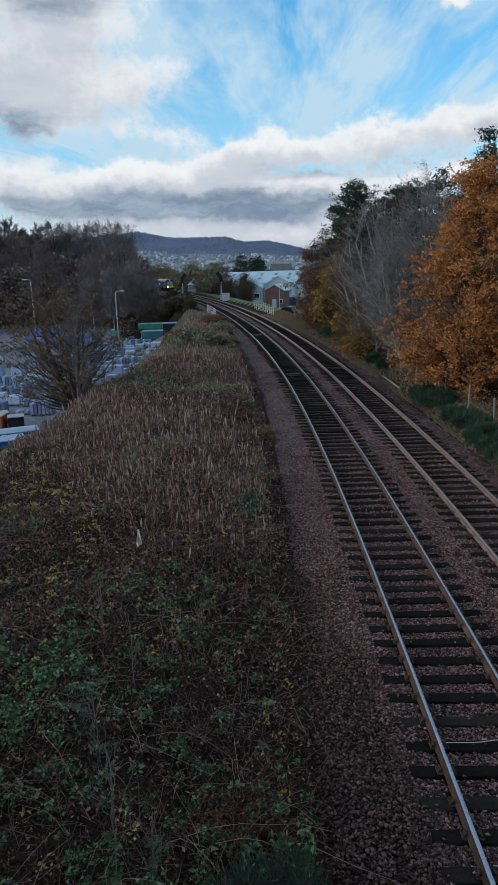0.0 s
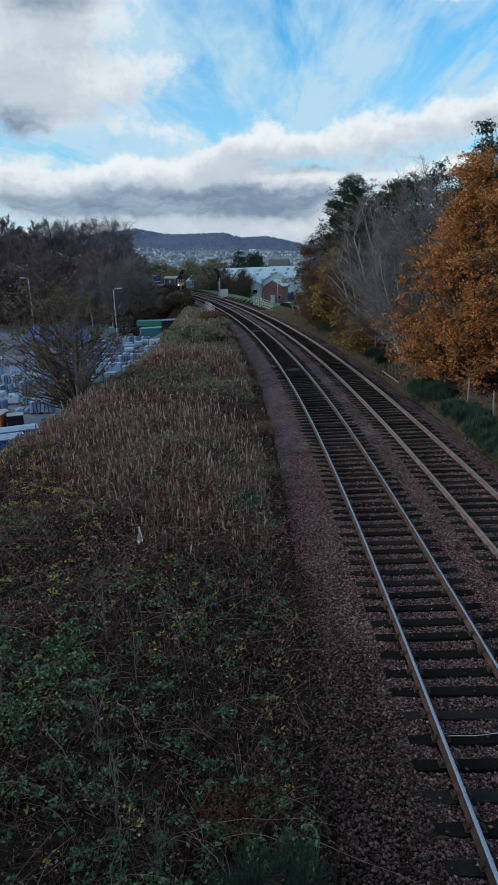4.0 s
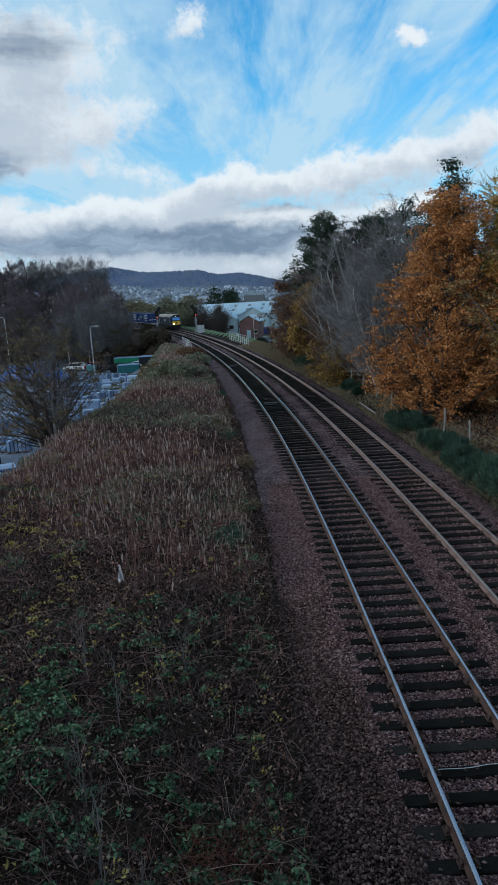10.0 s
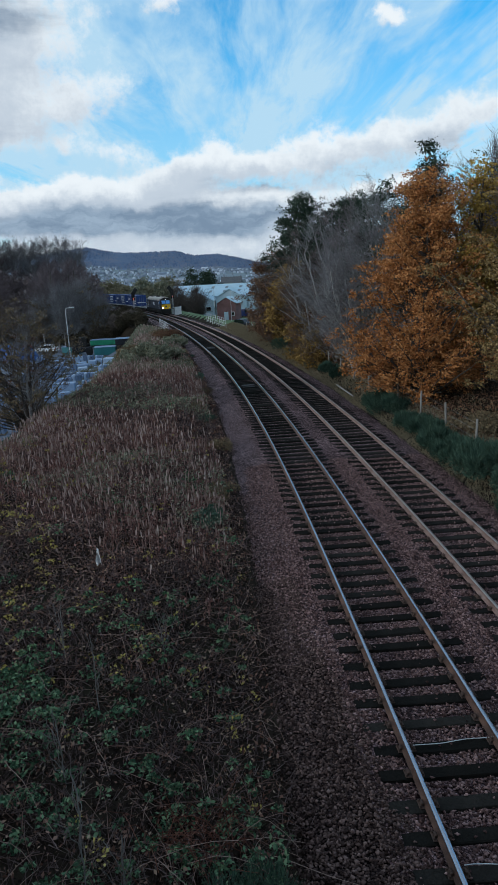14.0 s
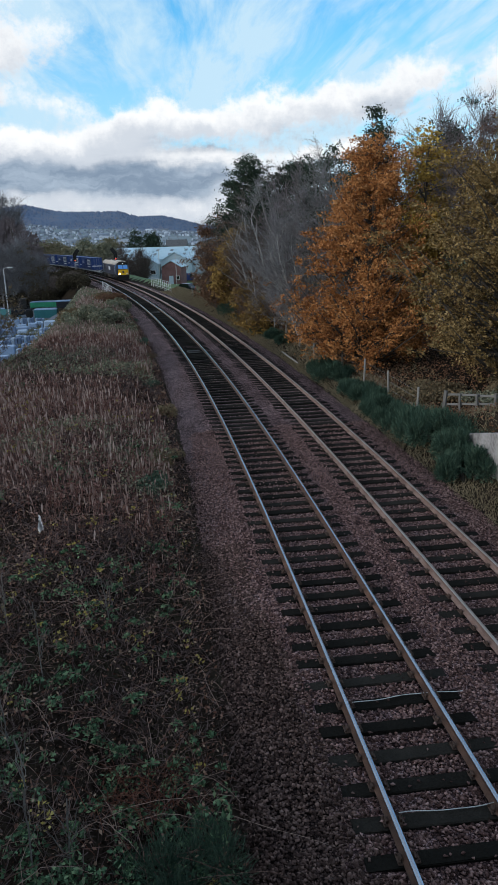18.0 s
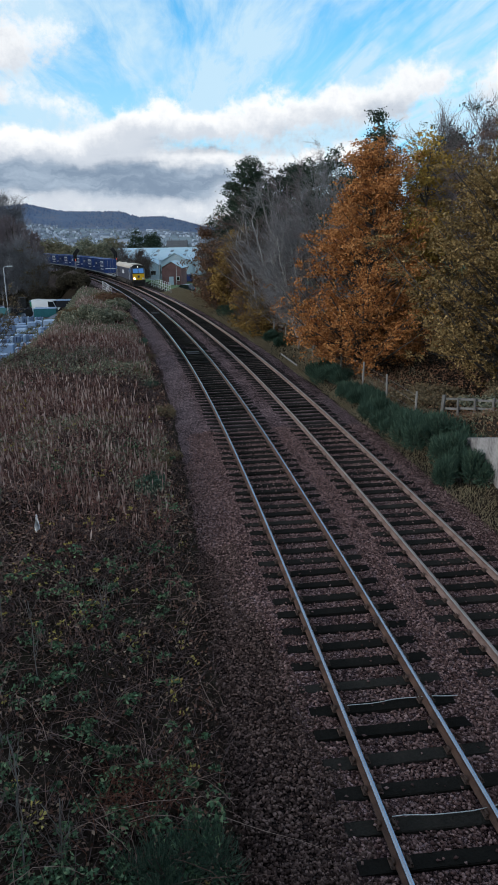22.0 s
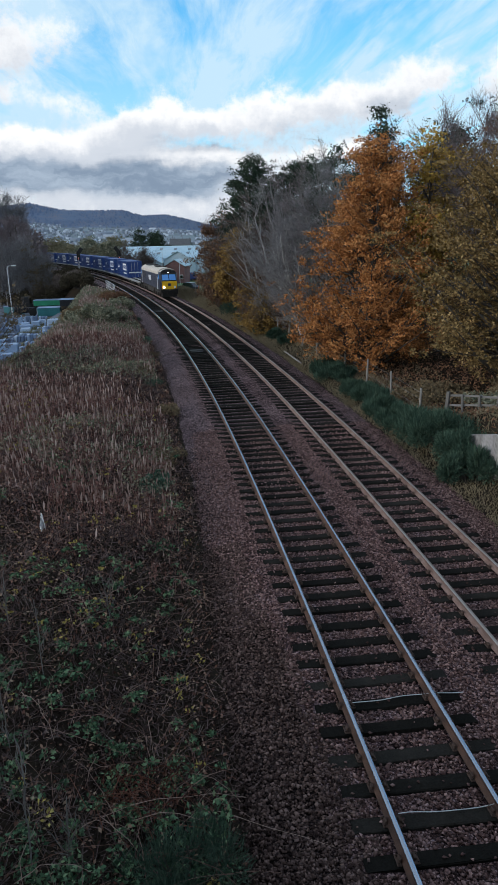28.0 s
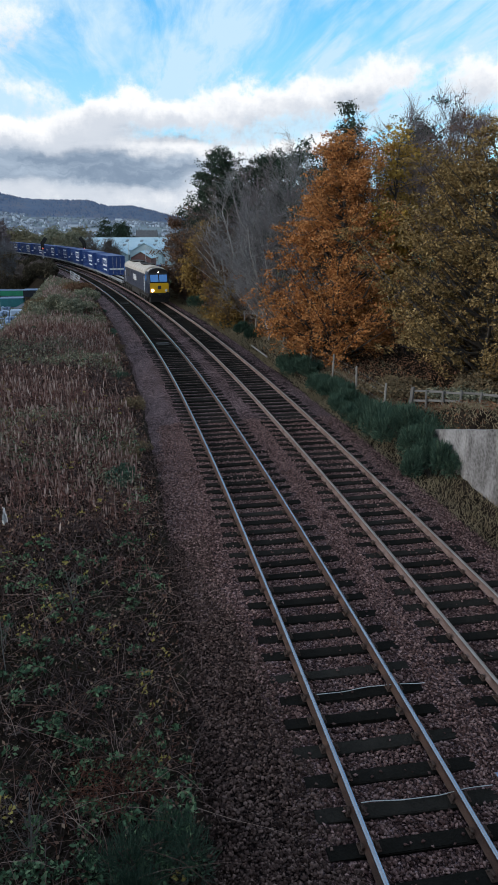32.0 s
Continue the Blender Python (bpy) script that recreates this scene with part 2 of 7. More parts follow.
M = {
    "ballast": rubble("ballast", [(0.022, 0.014, 0.015), (0.12, 0.077, 0.082), (0.245, 0.165, 0.172), (0.45, 0.32, 0.325)], 22.0),
    # dirty ballast, with shade near the bridge darkened into the colour as well
    "ballast_dirty_shaded": rubble("ballast_dirty_shaded", [(0.008, 0.006, 0.006), (0.03, 0.021, 0.021), (0.07, 0.048, 0.046), (0.15, 0.11, 0.105)], 24.0),
    "ballast_cess": rubble("ballast_cess", [(0.028, 0.02, 0.022), (0.135, 0.093, 0.099), (0.26, 0.184, 0.195), (0.46, 0.345, 0.355)], 22.0),
    # soil this near to black has shade under the growth put into its colour
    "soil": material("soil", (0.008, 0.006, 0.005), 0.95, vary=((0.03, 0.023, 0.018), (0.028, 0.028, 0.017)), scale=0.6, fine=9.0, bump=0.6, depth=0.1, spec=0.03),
    "stone": material("stone", (0.024, 0.015, 0.0145), 0.9, vary=((0.1, 0.06, 0.057), (0.2, 0.128, 0.122), (0.42, 0.29, 0.275)), scale=1.2, fine=60, bump=0.3, depth=0.01, island=0.75, spec=0.05),
    # dirt and the bridge's shade are both in this stone colour
    "stone_foul_shaded": material("stone_foul_shaded", (0.012, 0.008, 0.008), 0.92, vary=((0.055, 0.037, 0.034), (0.11, 0.075, 0.068), (0.24, 0.17, 0.155)), scale=1.2, fine=60, bump=0.3, depth=0.01, island=0.75, spec=0.04),
    "timber": material("timber", (0.005, 0.005, 0.0045), 0.95, vary=((0.015, 0.0145, 0.013), (0.042, 0.039, 0.035)), scale=2.5, fine=24, bump=0.9, depth=0.03, per_object=0.4, spec=0.03),
    "rust_pale": material("rust_pale", (0.125, 0.08, 0.07), 0.8, vary=((0.19, 0.13, 0.115), (0.24, 0.18, 0.165)), scale=3, fine=50, bump=0.2, depth=0.005, spec=0.1),
    "rust": material("rust", (0.04, 0.023, 0.018), 0.8, vary=((0.085, 0.046, 0.034), (0.13, 0.072, 0.05)), scale=3, fine=50, bump=0.2, depth=0.005),
    "chair_iron": material("chair_iron", (0.02, 0.014, 0.012), 0.85, vary=((0.045, 0.028, 0.022), (0.075, 0.046, 0.035)), scale=3, fine=50, bump=0.2, depth=0.005),
    "railtop": material("railtop", (0.3, 0.34, 0.4), 0.25, 0.95, vary=((0.4, 0.44, 0.5),), scale=2, fine=30, bump=0.02, depth=0.002),
    "railtop_dull": material("railtop_dull", (0.32, 0.28, 0.25), 0.42, 0.8, vary=((0.42, 0.38, 0.35),), scale=2, fine=30, bump=0.05, depth=0.002),
    "concrete": material("concrete", (0.04, 0.038, 0.036), 0.9, vary=((0.13, 0.126, 0.122), (0.21, 0.203, 0.2)), scale=0.9, fine=9, bump=0.3, depth=0.02, spec=0.1),
    "wall_concrete": material("wall_concrete", (0.06, 0.055, 0.052), 0.9, vary=((0.17, 0.16, 0.158), (0.28, 0.268, 0.268), (0.36, 0.345, 0.345)), scale=0.9, fine=9, bump=0.3, depth=0.02, spec=0.1, drip=True),
    "fencewood": material("fencewood", (0.08, 0.075, 0.07), 0.9, vary=((0.15, 0.145, 0.14), (0.22, 0.215, 0.21)), scale=3, fine=40, bump=0.3, depth=0.01, per_object=0.3),
    "bark": material("bark", (0.05, 0.042, 0.036), 0.95, vary=((0.1, 0.088, 0.078),), scale=2, fine=20, bump=0.6, depth=0.04),
    "bark_pale": material("bark_pale", (0.2, 0.19, 0.185), 0.9, vary=((0.4, 0.39, 0.38),), scale=2, fine=16, bump=0.4, depth=0.03),
    "bark_grey": material("bark_grey", (0.12, 0.115, 0.11), 0.95, vary=((0.22, 0.215, 0.21),), scale=2, fine=20, bump=0.5, depth=0.03, spec=0.1),
    "twig_grey": leafy("twig_grey", (0.11, 0.107, 0.113), (0.23, 0.225, 0.235), (0.44, 0.435, 0.445)),
    "twig_brown": leafy("twig_brown", (0.075, 0.062, 0.057), (0.15, 0.125, 0.116), (0.25, 0.21, 0.195)),
    "twig_purple": leafy("twig_purple", (0.12, 0.098, 0.105), (0.2, 0.166, 0.175), (0.3, 0.255, 0.265)),
    "leaf_wood": leafy("leaf_wood", (0.095, 0.076, 0.076), (0.17, 0.138, 0.135), (0.25, 0.205, 0.195)),
    "leaf_orange": leafy("leaf_orange", (0.1, 0.045, 0.02), (0.3, 0.125, 0.04), (0.5, 0.22, 0.085), (0.62, 0.37, 0.16)),
    "leaf_oak": leafy("leaf_oak", (0.045, 0.034, 0.015), (0.14, 0.095, 0.04), (0.25, 0.168, 0.072), (0.46, 0.33, 0.16)),
    "leaf_gold": leafy("leaf_gold", (0.08, 0.052, 0.022), (0.18, 0.115, 0.042), (0.29, 0.18, 0.055), (0.42, 0.28, 0.085)),
    "leaf_bright_gold": leafy("leaf_bright_gold", (0.16, 0.105, 0.03), (0.38, 0.25, 0.06), (0.58, 0.4, 0.1)),
    "leaf_green": leafy("leaf_green", (0.016, 0.028, 0.02), (0.036, 0.058, 0.04), (0.075, 0.105, 0.07)),
    "leaf_rusty": leafy("leaf_rusty", (0.08, 0.048, 0.034), (0.15, 0.085, 0.055), (0.22, 0.125, 0.07)),
    "leaf_gorse": leafy("leaf_gorse", (0.02, 0.043, 0.033), (0.06, 0.108, 0.08), (0.15, 0.215, 0.15)),
    "leaf_thicket": leafy("leaf_thicket", (0.02, 0.019, 0.013), (0.055, 0.047, 0.032), (0.11, 0.09, 0.06)),
    "leaf_bramble": leafy("leaf_bramble", (0.012, 0.028, 0.018), (0.042, 0.085, 0.05), (0.115, 0.2, 0.115), (0.28, 0.37, 0.2)),
    "leaf_mixed": leafy("leaf_mixed", (0.07, 0.058, 0.038), (0.13, 0.107, 0.067), (0.18, 0.132, 0.08), (0.27, 0.205, 0.125)),
    "leaf_valley": leafy("leaf_valley", (0.1, 0.095, 0.06), (0.17, 0.155, 0.1), (0.25, 0.225, 0.15)),
    "weed": leafy("weed", (0.085, 0.038, 0.034), (0.19, 0.096, 0.085), (0.3, 0.182, 0.158), (0.46, 0.365, 0.325)),
    "weed_head": leafy("weed_head", (0.14, 0.09, 0.08), (0.28, 0.195, 0.175), (0.44, 0.345, 0.31), (0.65, 0.565, 0.51)),
    "cane": leafy("cane", (0.033, 0.023, 0.022), (0.1, 0.071, 0.07), (0.27, 0.21, 0.205)),
    "cane_pale": leafy("cane_pale", (0.11, 0.06, 0.048), (0.2, 0.13, 0.11), (0.36, 0.28, 0.245)),
    "dead_leaf": leafy("dead_leaf", (0.05, 0.025, 0.02), (0.13, 0.068, 0.052), (0.25, 0.16, 0.125), (0.38, 0.31, 0.22)),
    "leaf_yellow": leafy("leaf_yellow", (0.2, 0.17, 0.05), (0.34, 0.28, 0.08), (0.44, 0.38, 0.14)),
    "bank_green": leafy("bank_green", (0.06, 0.07, 0.05), (0.13, 0.14, 0.1), (0.23, 0.235, 0.17), (0.36, 0.33, 0.23)),
    # brown litter, darkened further to hold the shade between brambles
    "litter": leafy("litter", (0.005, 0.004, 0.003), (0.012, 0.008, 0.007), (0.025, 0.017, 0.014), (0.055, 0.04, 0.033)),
    "cane_red": leafy("cane_red", (0.05, 0.02, 0.015), (0.12, 0.05, 0.035), (0.22, 0.105, 0.075)),
    "grass": leafy("grass", (0.1, 0.085, 0.06), (0.2, 0.165, 0.11), (0.33, 0.275, 0.19), (0.13, 0.14, 0.08)),
}


# ---- mesh helpers ----
def raw(name, verts, faces, mat, uvless=True):
    """A mesh from arrays of corners and of triangles or quads."""
    verts, faces = np.asarray(verts, np.float32), np.asarray(faces, np.int32)
    me = bpy.data.meshes.new(name)
    k = faces.shape[1]
    me.vertices.add(len(verts))
    me.vertices.foreach_set("co", verts.ravel())
    me.loops.add(faces.size)
    me.loops.foreach_set("vertex_index", faces.ravel())
    me.polygons.add(len(faces))
    me.polygons.foreach_set("loop_start", np.arange(0, faces.size, k, dtype=np.int32))
    me.update(calc_edges=True)
    for mm in (mat if isinstance(mat, (list, tuple)) else [mat]):
        me.materials.append(mm)
    return me


def smooth(me):
    me.polygons.foreach_set("use_smooth", np.ones(len(me.polygons), bool))
    return me


def part(name, data, parent, label="", m=None):
    """data: a mesh, or a pair of bmesh and material, that becomes one part of a thing."""
    if isinstance(data, tuple):
        bm, mat = data
        data = bpy.data.meshes.new(name)
        bm.to_mesh(data)
        bm.free()
        data.materials.append(mat)
    ob = new(name, data)
    ob.parent = parent
    if m is not None:
        ob.matrix_basis = m
    return tagged(ob, label) if label else ob


def thing(name, label, category, m=None, group="", kind=""):
    ob = new(name)
    ob.empty_display_size = 0.1
    if m is not None:
        ob.matrix_basis = m
    return tagged(ob, label, category, group, kind)


def box(bm, x0, x1, y0, y1, z0, z1, bevel=0.0):
    """A box with worn edges, added to bm."""
    r = bmesh.ops.create_cube(bm, size=1.0, matrix=Matrix.Translation(((x0 + x1) / 2, (y0 + y1) / 2, (z0 + z1) / 2)) @ Matrix.Diagonal((x1 - x0, y1 - y0, z1 - z0, 1)))
    if bevel:
        es = {e for v in r["verts"] for e in v.link_edges}
        bmesh.ops.bevel(bm, geom=list(es), offset=bevel, segments=1, affect="EDGES")
    return bm


def boxes(*rows, bevel=0.0):
    bm = bmesh.new()
    for r in rows:
        box(bm, *r, bevel=bevel)
    return bm


def rod(bm, a, b, r0, r1=None, n=8):
    a, b = Vector(a), Vector(b)
    m = Matrix.Translation((a + b) / 2) @ (b - a).to_track_quat("Z", "Y").to_matrix().to_4x4()
    bmesh.ops.create_cone(bm, cap_ends=True, segments=n, radius1=r0, radius2=r0 if r1 is None else r1, depth=(b - a).length, matrix=m)
    return bm


def prism(bm, outline, y0, y1, axis="y"):
    """A closed outline (x, z) pushed from y0 to y1."""
    def at(p, q):
        return (p[0], q, p[1]) if axis == "y" else (q, p[0], p[1])
    a = [bm.verts.new(at(p, y0)) for p in outline]
    b = [bm.verts.new(at(p, y1)) for p in outline]
    n = len(outline)
    bm.faces.new(a)
    bm.faces.new(b[::-1])
    for i in range(n):
        bm.faces.new((a[i], b[i], b[(i + 1) % n], a[(i + 1) % n]))
    bmesh.ops.recalc_face_normals(bm, faces=bm.faces)
    return bm


# ---- the line of the railway ----
BEND_S = np.array([0, 40, 80, 120, 160, 220, 320, 380.0])
BEND_K = np.array([-1.29, -1.94, -1.48, -1.14, -1.70, -1.77, -1.77, -1.2]) * 1e-3
LINE_S = np.arange(-40, 520, 0.5)
_k = np.cumsum(np.interp(LINE_S, BEND_S, BEND_K)) * 0.5
LINE_H = -0.158 + _k - np.interp(0, LINE_S, _k)
LINE_X, LINE_Y = np.cumsum(np.sin(LINE_H)) * 0.5, np.cumsum(np.cos(LINE_H)) * 0.5
LINE_X += 3.43 - np.interp(0, LINE_S, LINE_X)
LINE_Y -= np.interp(0, LINE_S, LINE_Y)
SECOND = 3.259   # from the centre of one track to the other


def on_line(s, off=0.0, z=0.0):
    """The place and the heading (degrees, as rz) at s metres along, off metres to the right."""
    h = np.interp(s, LINE_S, LINE_H)
    return (float(np.interp(s, LINE_S, LINE_X) + off * np.cos(h)), float(np.interp(s, LINE_S, LINE_Y) - off * np.sin(h)), z, -float(np.degrees(h)))


def line_pose(s, off=0.0, z=0.0):
    x, y, z, h = on_line(s, off, z)
    return pose(x, y, z, 0, 0, h)


def to_line(x, y):
    """Metres along and to the right of the line, for arrays."""
    x, y = np.asarray(x, float), np.asarray(y, float)
    i = np.clip(np.searchsorted(LINE_Y, y), 1, len(LINE_Y) - 2)
    for _ in range(4):
        d = (x - LINE_X[i]) * np.sin(LINE_H[i]) + (y - LINE_Y[i]) * np.cos(LINE_H[i])
        i = np.clip(i + np.round(d / 0.5).astype(int), 0, len(LINE_Y) - 1)
    d = (x - LINE_X[i]) * np.sin(LINE_H[i]) + (y - LINE_Y[i]) * np.cos(LINE_H[i])
    o = (x - LINE_X[i]) * np.cos(LINE_H[i]) - (y - LINE_Y[i]) * np.sin(LINE_H[i])
    return LINE_S[i] + d, o


def step(a, b, x):
    t = np.clip((x - a) / (b - a), 0, 1)
    return t * t * (3 - 2 * t)


def waves(x, y, k, seed=0):
    r = np.random.default_rng(seed)
    out = 0
    for i in range(6):
        a, p, q = r.uniform(0, 6.28), r.uniform(0, 6.28), k * (1.7 ** (i * 0.6))
        out = out + np.sin((x * np.cos(a) + y * np.sin(a)) * q + p) / (1 + i * 0.5)
    return out / 3.0


RIDGE_AZ = np.array([-60, -35, -24, -19.5, -17, -15, -12.6, -11, -9, -6, -3, 5, 30, 60.0])
RIDGE_Z = np.array([50, 66, 104, 130, 108, 104, 103, 82, 84, 50, 40, 44, 60, 60.0])
YARD = -4.5


def height(x, y):
    x, y = np.asarray(x, float), np.asarray(y, float)
    s, o = to_line(x, y)
    # left: cess, bank top, then down to the yard
    crest = np.interp(s, [0, 25, 50, 66, 86, 120, 200], [-13.5, -12.8, -10.1, -8.1, -6.3, -5.2, -5.0])
    left = -0.42 + 0.55 * step(-3.0, -6.5, o) + 0.10 * waves(x, y, 0.5, 1) * step(-3, -6, o)
    left = left + (YARD - left) * step(crest, crest - np.interp(s, [90, 110], [8.5, 6.0]), o)
    # right: cess, verge, wood on rising ground
    bank = step(27.5, 19.5, s) * 1.75 * step(7.05, 7.7, o) * (1 - 0.6 * step(7.8, 11, o))
    low = 1 - step(75, 105, s)
    right = -0.4 + 0.62 * step(6.0, 8.0, o) + (2.2 * step(8.5, 24, o) + 3.0 * step(20, 70, o)) * low + bank + 0.08 * waves(x, y, 0.6, 2)
    right = right + (-3.2 - right) * step(8.0, 15.0, o) * (1 - low)
    z = np.where(o < 0, left, right)
    # far off: a broad valley, then a town on the slope under a wooded ridge
    r, az = np.hypot(x, y), np.degrees(np.arctan2(x, y))
    top = np.interp(az, RIDGE_AZ, RIDGE_Z)
    far = -7 + 7 * step(900, 1500, r) + top * (0.42 * step(1350, 2250, r) + 0.58 * step(2150, 2600, r)) + 4 * waves(x, y, 0.006, 3) * step(900, 1600, r)
    far = np.where(y < 0, -7, far)
    k = step(330, 520, r)
    # the wooded rise beyond the yard
    hill = 9.0 * step(152, 225, r) * step(-20.5, -28, az) * (1 - step(260, 420, r))
    return z * (1 - k) + far * k + hill


def stretch(pts):
    out = []
    for a, b, d in pts:
        out += list(np.arange(a, b, d))
    return np.array(out + [pts[-1][1]])


def build_ground():
    gx = stretch([(-3400, -600, 110), (-600, -160, 22), (-160, -60, 4), (-60, -24, 1.5), (-24, 20, 0.6), (20, 60, 2), (60, 200, 10), (200, 1400, 80)])
    gy = stretch([(-120, -12, 9), (-12, 40, 0.6), (40, 110, 1.4), (110, 240, 3.5), (240, 520, 9), (520, 1300, 40), (1300, 3600, 55)])
    X, Y = np.meshgrid(gx, gy)
    Z = height(X, Y)
    n, k = X.shape
    i = np.arange(n * k).reshape(n, k)
    f = np.stack([i[:-1, :-1], i[:-1, 1:], i[1:, 1:], i[1:, :-1]], -1).reshape(-1, 4)
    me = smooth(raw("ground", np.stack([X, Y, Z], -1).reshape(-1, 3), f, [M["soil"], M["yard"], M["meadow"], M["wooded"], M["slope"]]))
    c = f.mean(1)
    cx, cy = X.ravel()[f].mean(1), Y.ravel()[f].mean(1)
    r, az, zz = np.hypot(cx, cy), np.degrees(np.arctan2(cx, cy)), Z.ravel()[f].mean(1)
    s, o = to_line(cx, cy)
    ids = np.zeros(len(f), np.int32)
    ids[(zz < -4.2) & (o < 0) & (r < 240)] = 1
    ids[(r > 300)] = 2
    ids[(o > 7) & (s > 96) & (r < 300)] = 2
    # from here outward the materials carry haze in their colour
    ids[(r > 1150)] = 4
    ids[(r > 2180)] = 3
    me.polygons.foreach_set("material_index", ids)
    tagged(new("ground", me), "rough earth of a railway bank, a yard and far fields", "ground", kind="structure")


M["yard"] = material("yard", (0.07, 0.085, 0.115), 0.8, vary=((0.13, 0.155, 0.2), (0.22, 0.25, 0.31)), scale=0.15, fine=2.0, bump=0.2, depth=0.03)
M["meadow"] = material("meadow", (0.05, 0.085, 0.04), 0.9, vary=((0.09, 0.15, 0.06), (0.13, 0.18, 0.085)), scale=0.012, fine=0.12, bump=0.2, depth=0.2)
# slope and ridge: distance haze is put into these bluish base colours
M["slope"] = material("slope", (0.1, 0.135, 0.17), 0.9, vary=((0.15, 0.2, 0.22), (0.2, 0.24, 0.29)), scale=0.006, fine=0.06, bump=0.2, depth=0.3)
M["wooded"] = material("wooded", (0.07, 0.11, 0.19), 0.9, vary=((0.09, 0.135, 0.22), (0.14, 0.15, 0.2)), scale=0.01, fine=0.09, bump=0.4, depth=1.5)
build_ground()

# ---- permanent way ----
def sweep(outline, s0, s1, ds, off):
    """An outline (across, up) swept along the line; returns corners and quads."""
    ss = np.arange(s0, s1 + ds * 0.5, ds)
    h = np.interp(ss, LINE_S, LINE_H)
    cx, cy = np.interp(ss, LINE_S, LINE_X), np.interp(ss, LINE_S, LINE_Y)
    o = np.array([p[0] for p in outline]) + off
    z = np.array([p[1] for p in outline])
    V = np.stack([cx[:, None] + o * np.cos(h)[:, None], cy[:, None] - o * np.sin(h)[:, None], np.broadcast_to(z, (len(ss), len(z)))], -1)
    n, k = len(ss), len(outline)
    i = np.arange(n * k).reshape(n, k)
    j = np.roll(i, -1, 1)
    F = np.stack([i[:-1], j[:-1], j[1:], i[1:]], -1).reshape(-1, 4)
    return V.reshape(-1, 3), F, k


RAIL = [(-0.07, -0.16), (0.07, -0.16), (0.07, -0.148), (0.012, -0.128), (0.01, -0.045), (0.034, -0.036), (0.036, -0.010), (0.026, 0.0),
        (-0.026, 0.0), (-0.036, -0.010), (-0.034, -0.036), (-0.01, -0.045), (-0.012, -0.128), (-0.07, -0.148)]


def build_ballast():
    out = [(-2.95, -0.5), (-2.35, -0.34), (-1.55, -0.205), (-1.2, -0.195), (-0.8, -0.232), (0.8, -0.232), (1.2, -0.195), (1.63, -0.18), (SECOND - 1.2, -0.19), (SECOND - 0.8, -0.225), (SECOND + 0.8, -0.225), (SECOND + 1.2, -0.195), (SECOND + 1.6, -0.21), (SECOND + 2.1, -0.32), (SECOND + 2.7, -0.52)]
    V, F, k = sweep(out, -12, 500, 0.5, 0.0)
    F = F[[i for i in range(len(F)) if i % k != k - 1]]
    V[:, 2] += 0.02 * waves(V[:, 0], V[:, 1], 3.0, 5)
    me = raw("ballast_bed", V, F[:, ::-1], [M["ballast"], M["ballast_dirty_shaded"], M["ballast_cess"]])
    # the shoulder is dirty near the bridge, with the bridge's shade in the same dark colour, and clean further on
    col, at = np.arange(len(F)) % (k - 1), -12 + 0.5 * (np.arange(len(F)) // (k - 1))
    foul_shaded = ((col == 0) & (at < 17)) | (col == k - 2) | ((col == 1) & (at < 13))
    me.polygons.foreach_set("material_index", np.where(foul_shaded, 1, np.where((col < 2) & (at >= 13), 2, 0)).astype(np.int32))
    bed = tagged(new("ballast_bed", me), "pinkish-grey crushed stone ballast under two tracks", "ballast", kind="structure")
    # loose stones near the bridge: clean ones between the rails, dirty ones darkened with bridge shade down the
    # shoulder
    oct_v = np.array([(1, 0, 0), (-1, 0, 0), (0, 1, 0), (0, -1, 0), (0, 0, 1), (0, 0, -1)], float)
    oct_f = np.array([(0, 2, 4), (2, 1, 4), (1, 3, 4), (3, 0, 4), (2, 0, 5), (1, 2, 5), (3, 1, 5), (0, 3, 5)])
    for name, n, o0, o1, reach, mat in (("loose_stones", 125000, -2.7, SECOND + 2.2, 25, "stone"), ("foul_stones", 34000, -3.1, -0.8, 14, "stone_foul_shaded")):
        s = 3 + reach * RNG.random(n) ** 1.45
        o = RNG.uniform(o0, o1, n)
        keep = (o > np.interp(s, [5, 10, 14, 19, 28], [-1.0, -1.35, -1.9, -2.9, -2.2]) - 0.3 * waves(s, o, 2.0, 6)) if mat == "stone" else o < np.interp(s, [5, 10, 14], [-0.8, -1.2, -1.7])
        for c in (0, SECOND):
            for g in (-0.755, 0.755):
                keep &= np.abs(o - c - g) > 0.085
        ph = ((s - 2.175) / SLEEPER_GAP + 0.5) % 1.0
        on_sleeper = (np.minimum(np.abs(o), np.abs(o - SECOND)) < 1.3) & (np.abs(ph - 0.5) < 0.24)
        keep &= ~(on_sleeper & (RNG.random(n) < 0.98))
        s, o = s[keep], o[keep]
        n = len(s)
        h = np.interp(s, LINE_S, LINE_H)
        x, y = np.interp(s, LINE_S, LINE_X) + o * np.cos(h), np.interp(s, LINE_S, LINE_Y) - o * np.sin(h)
        z = np.interp(o, [q[0] for q in out], [q[1] for q in out]) + RNG.uniform(-0.005, 0.035, n) + 0.02 * waves(x, y, 3.0, 5)
        z = np.where(on_sleeper[keep], np.maximum(z, -0.155), z)
        size = RNG.uniform(0.015, 0.034, n)[:, None, None] * RNG.uniform(0.6, 1.3, (n, 6, 1))
        a = RNG.uniform(0, 6.28, n)
        v = oct_v[None] * size * np.array([1.25, 1.0, 0.8])
        v += RNG.normal(0, 0.006, v.shape)
        c, sn = np.cos(a)[:, None], np.sin(a)[:, None]
        v = np.stack([v[..., 0] * c - v[..., 1] * sn, v[..., 0] * sn + v[..., 1] * c, v[..., 2]], -1) + np.stack([x, y, z], -1)[:, None]
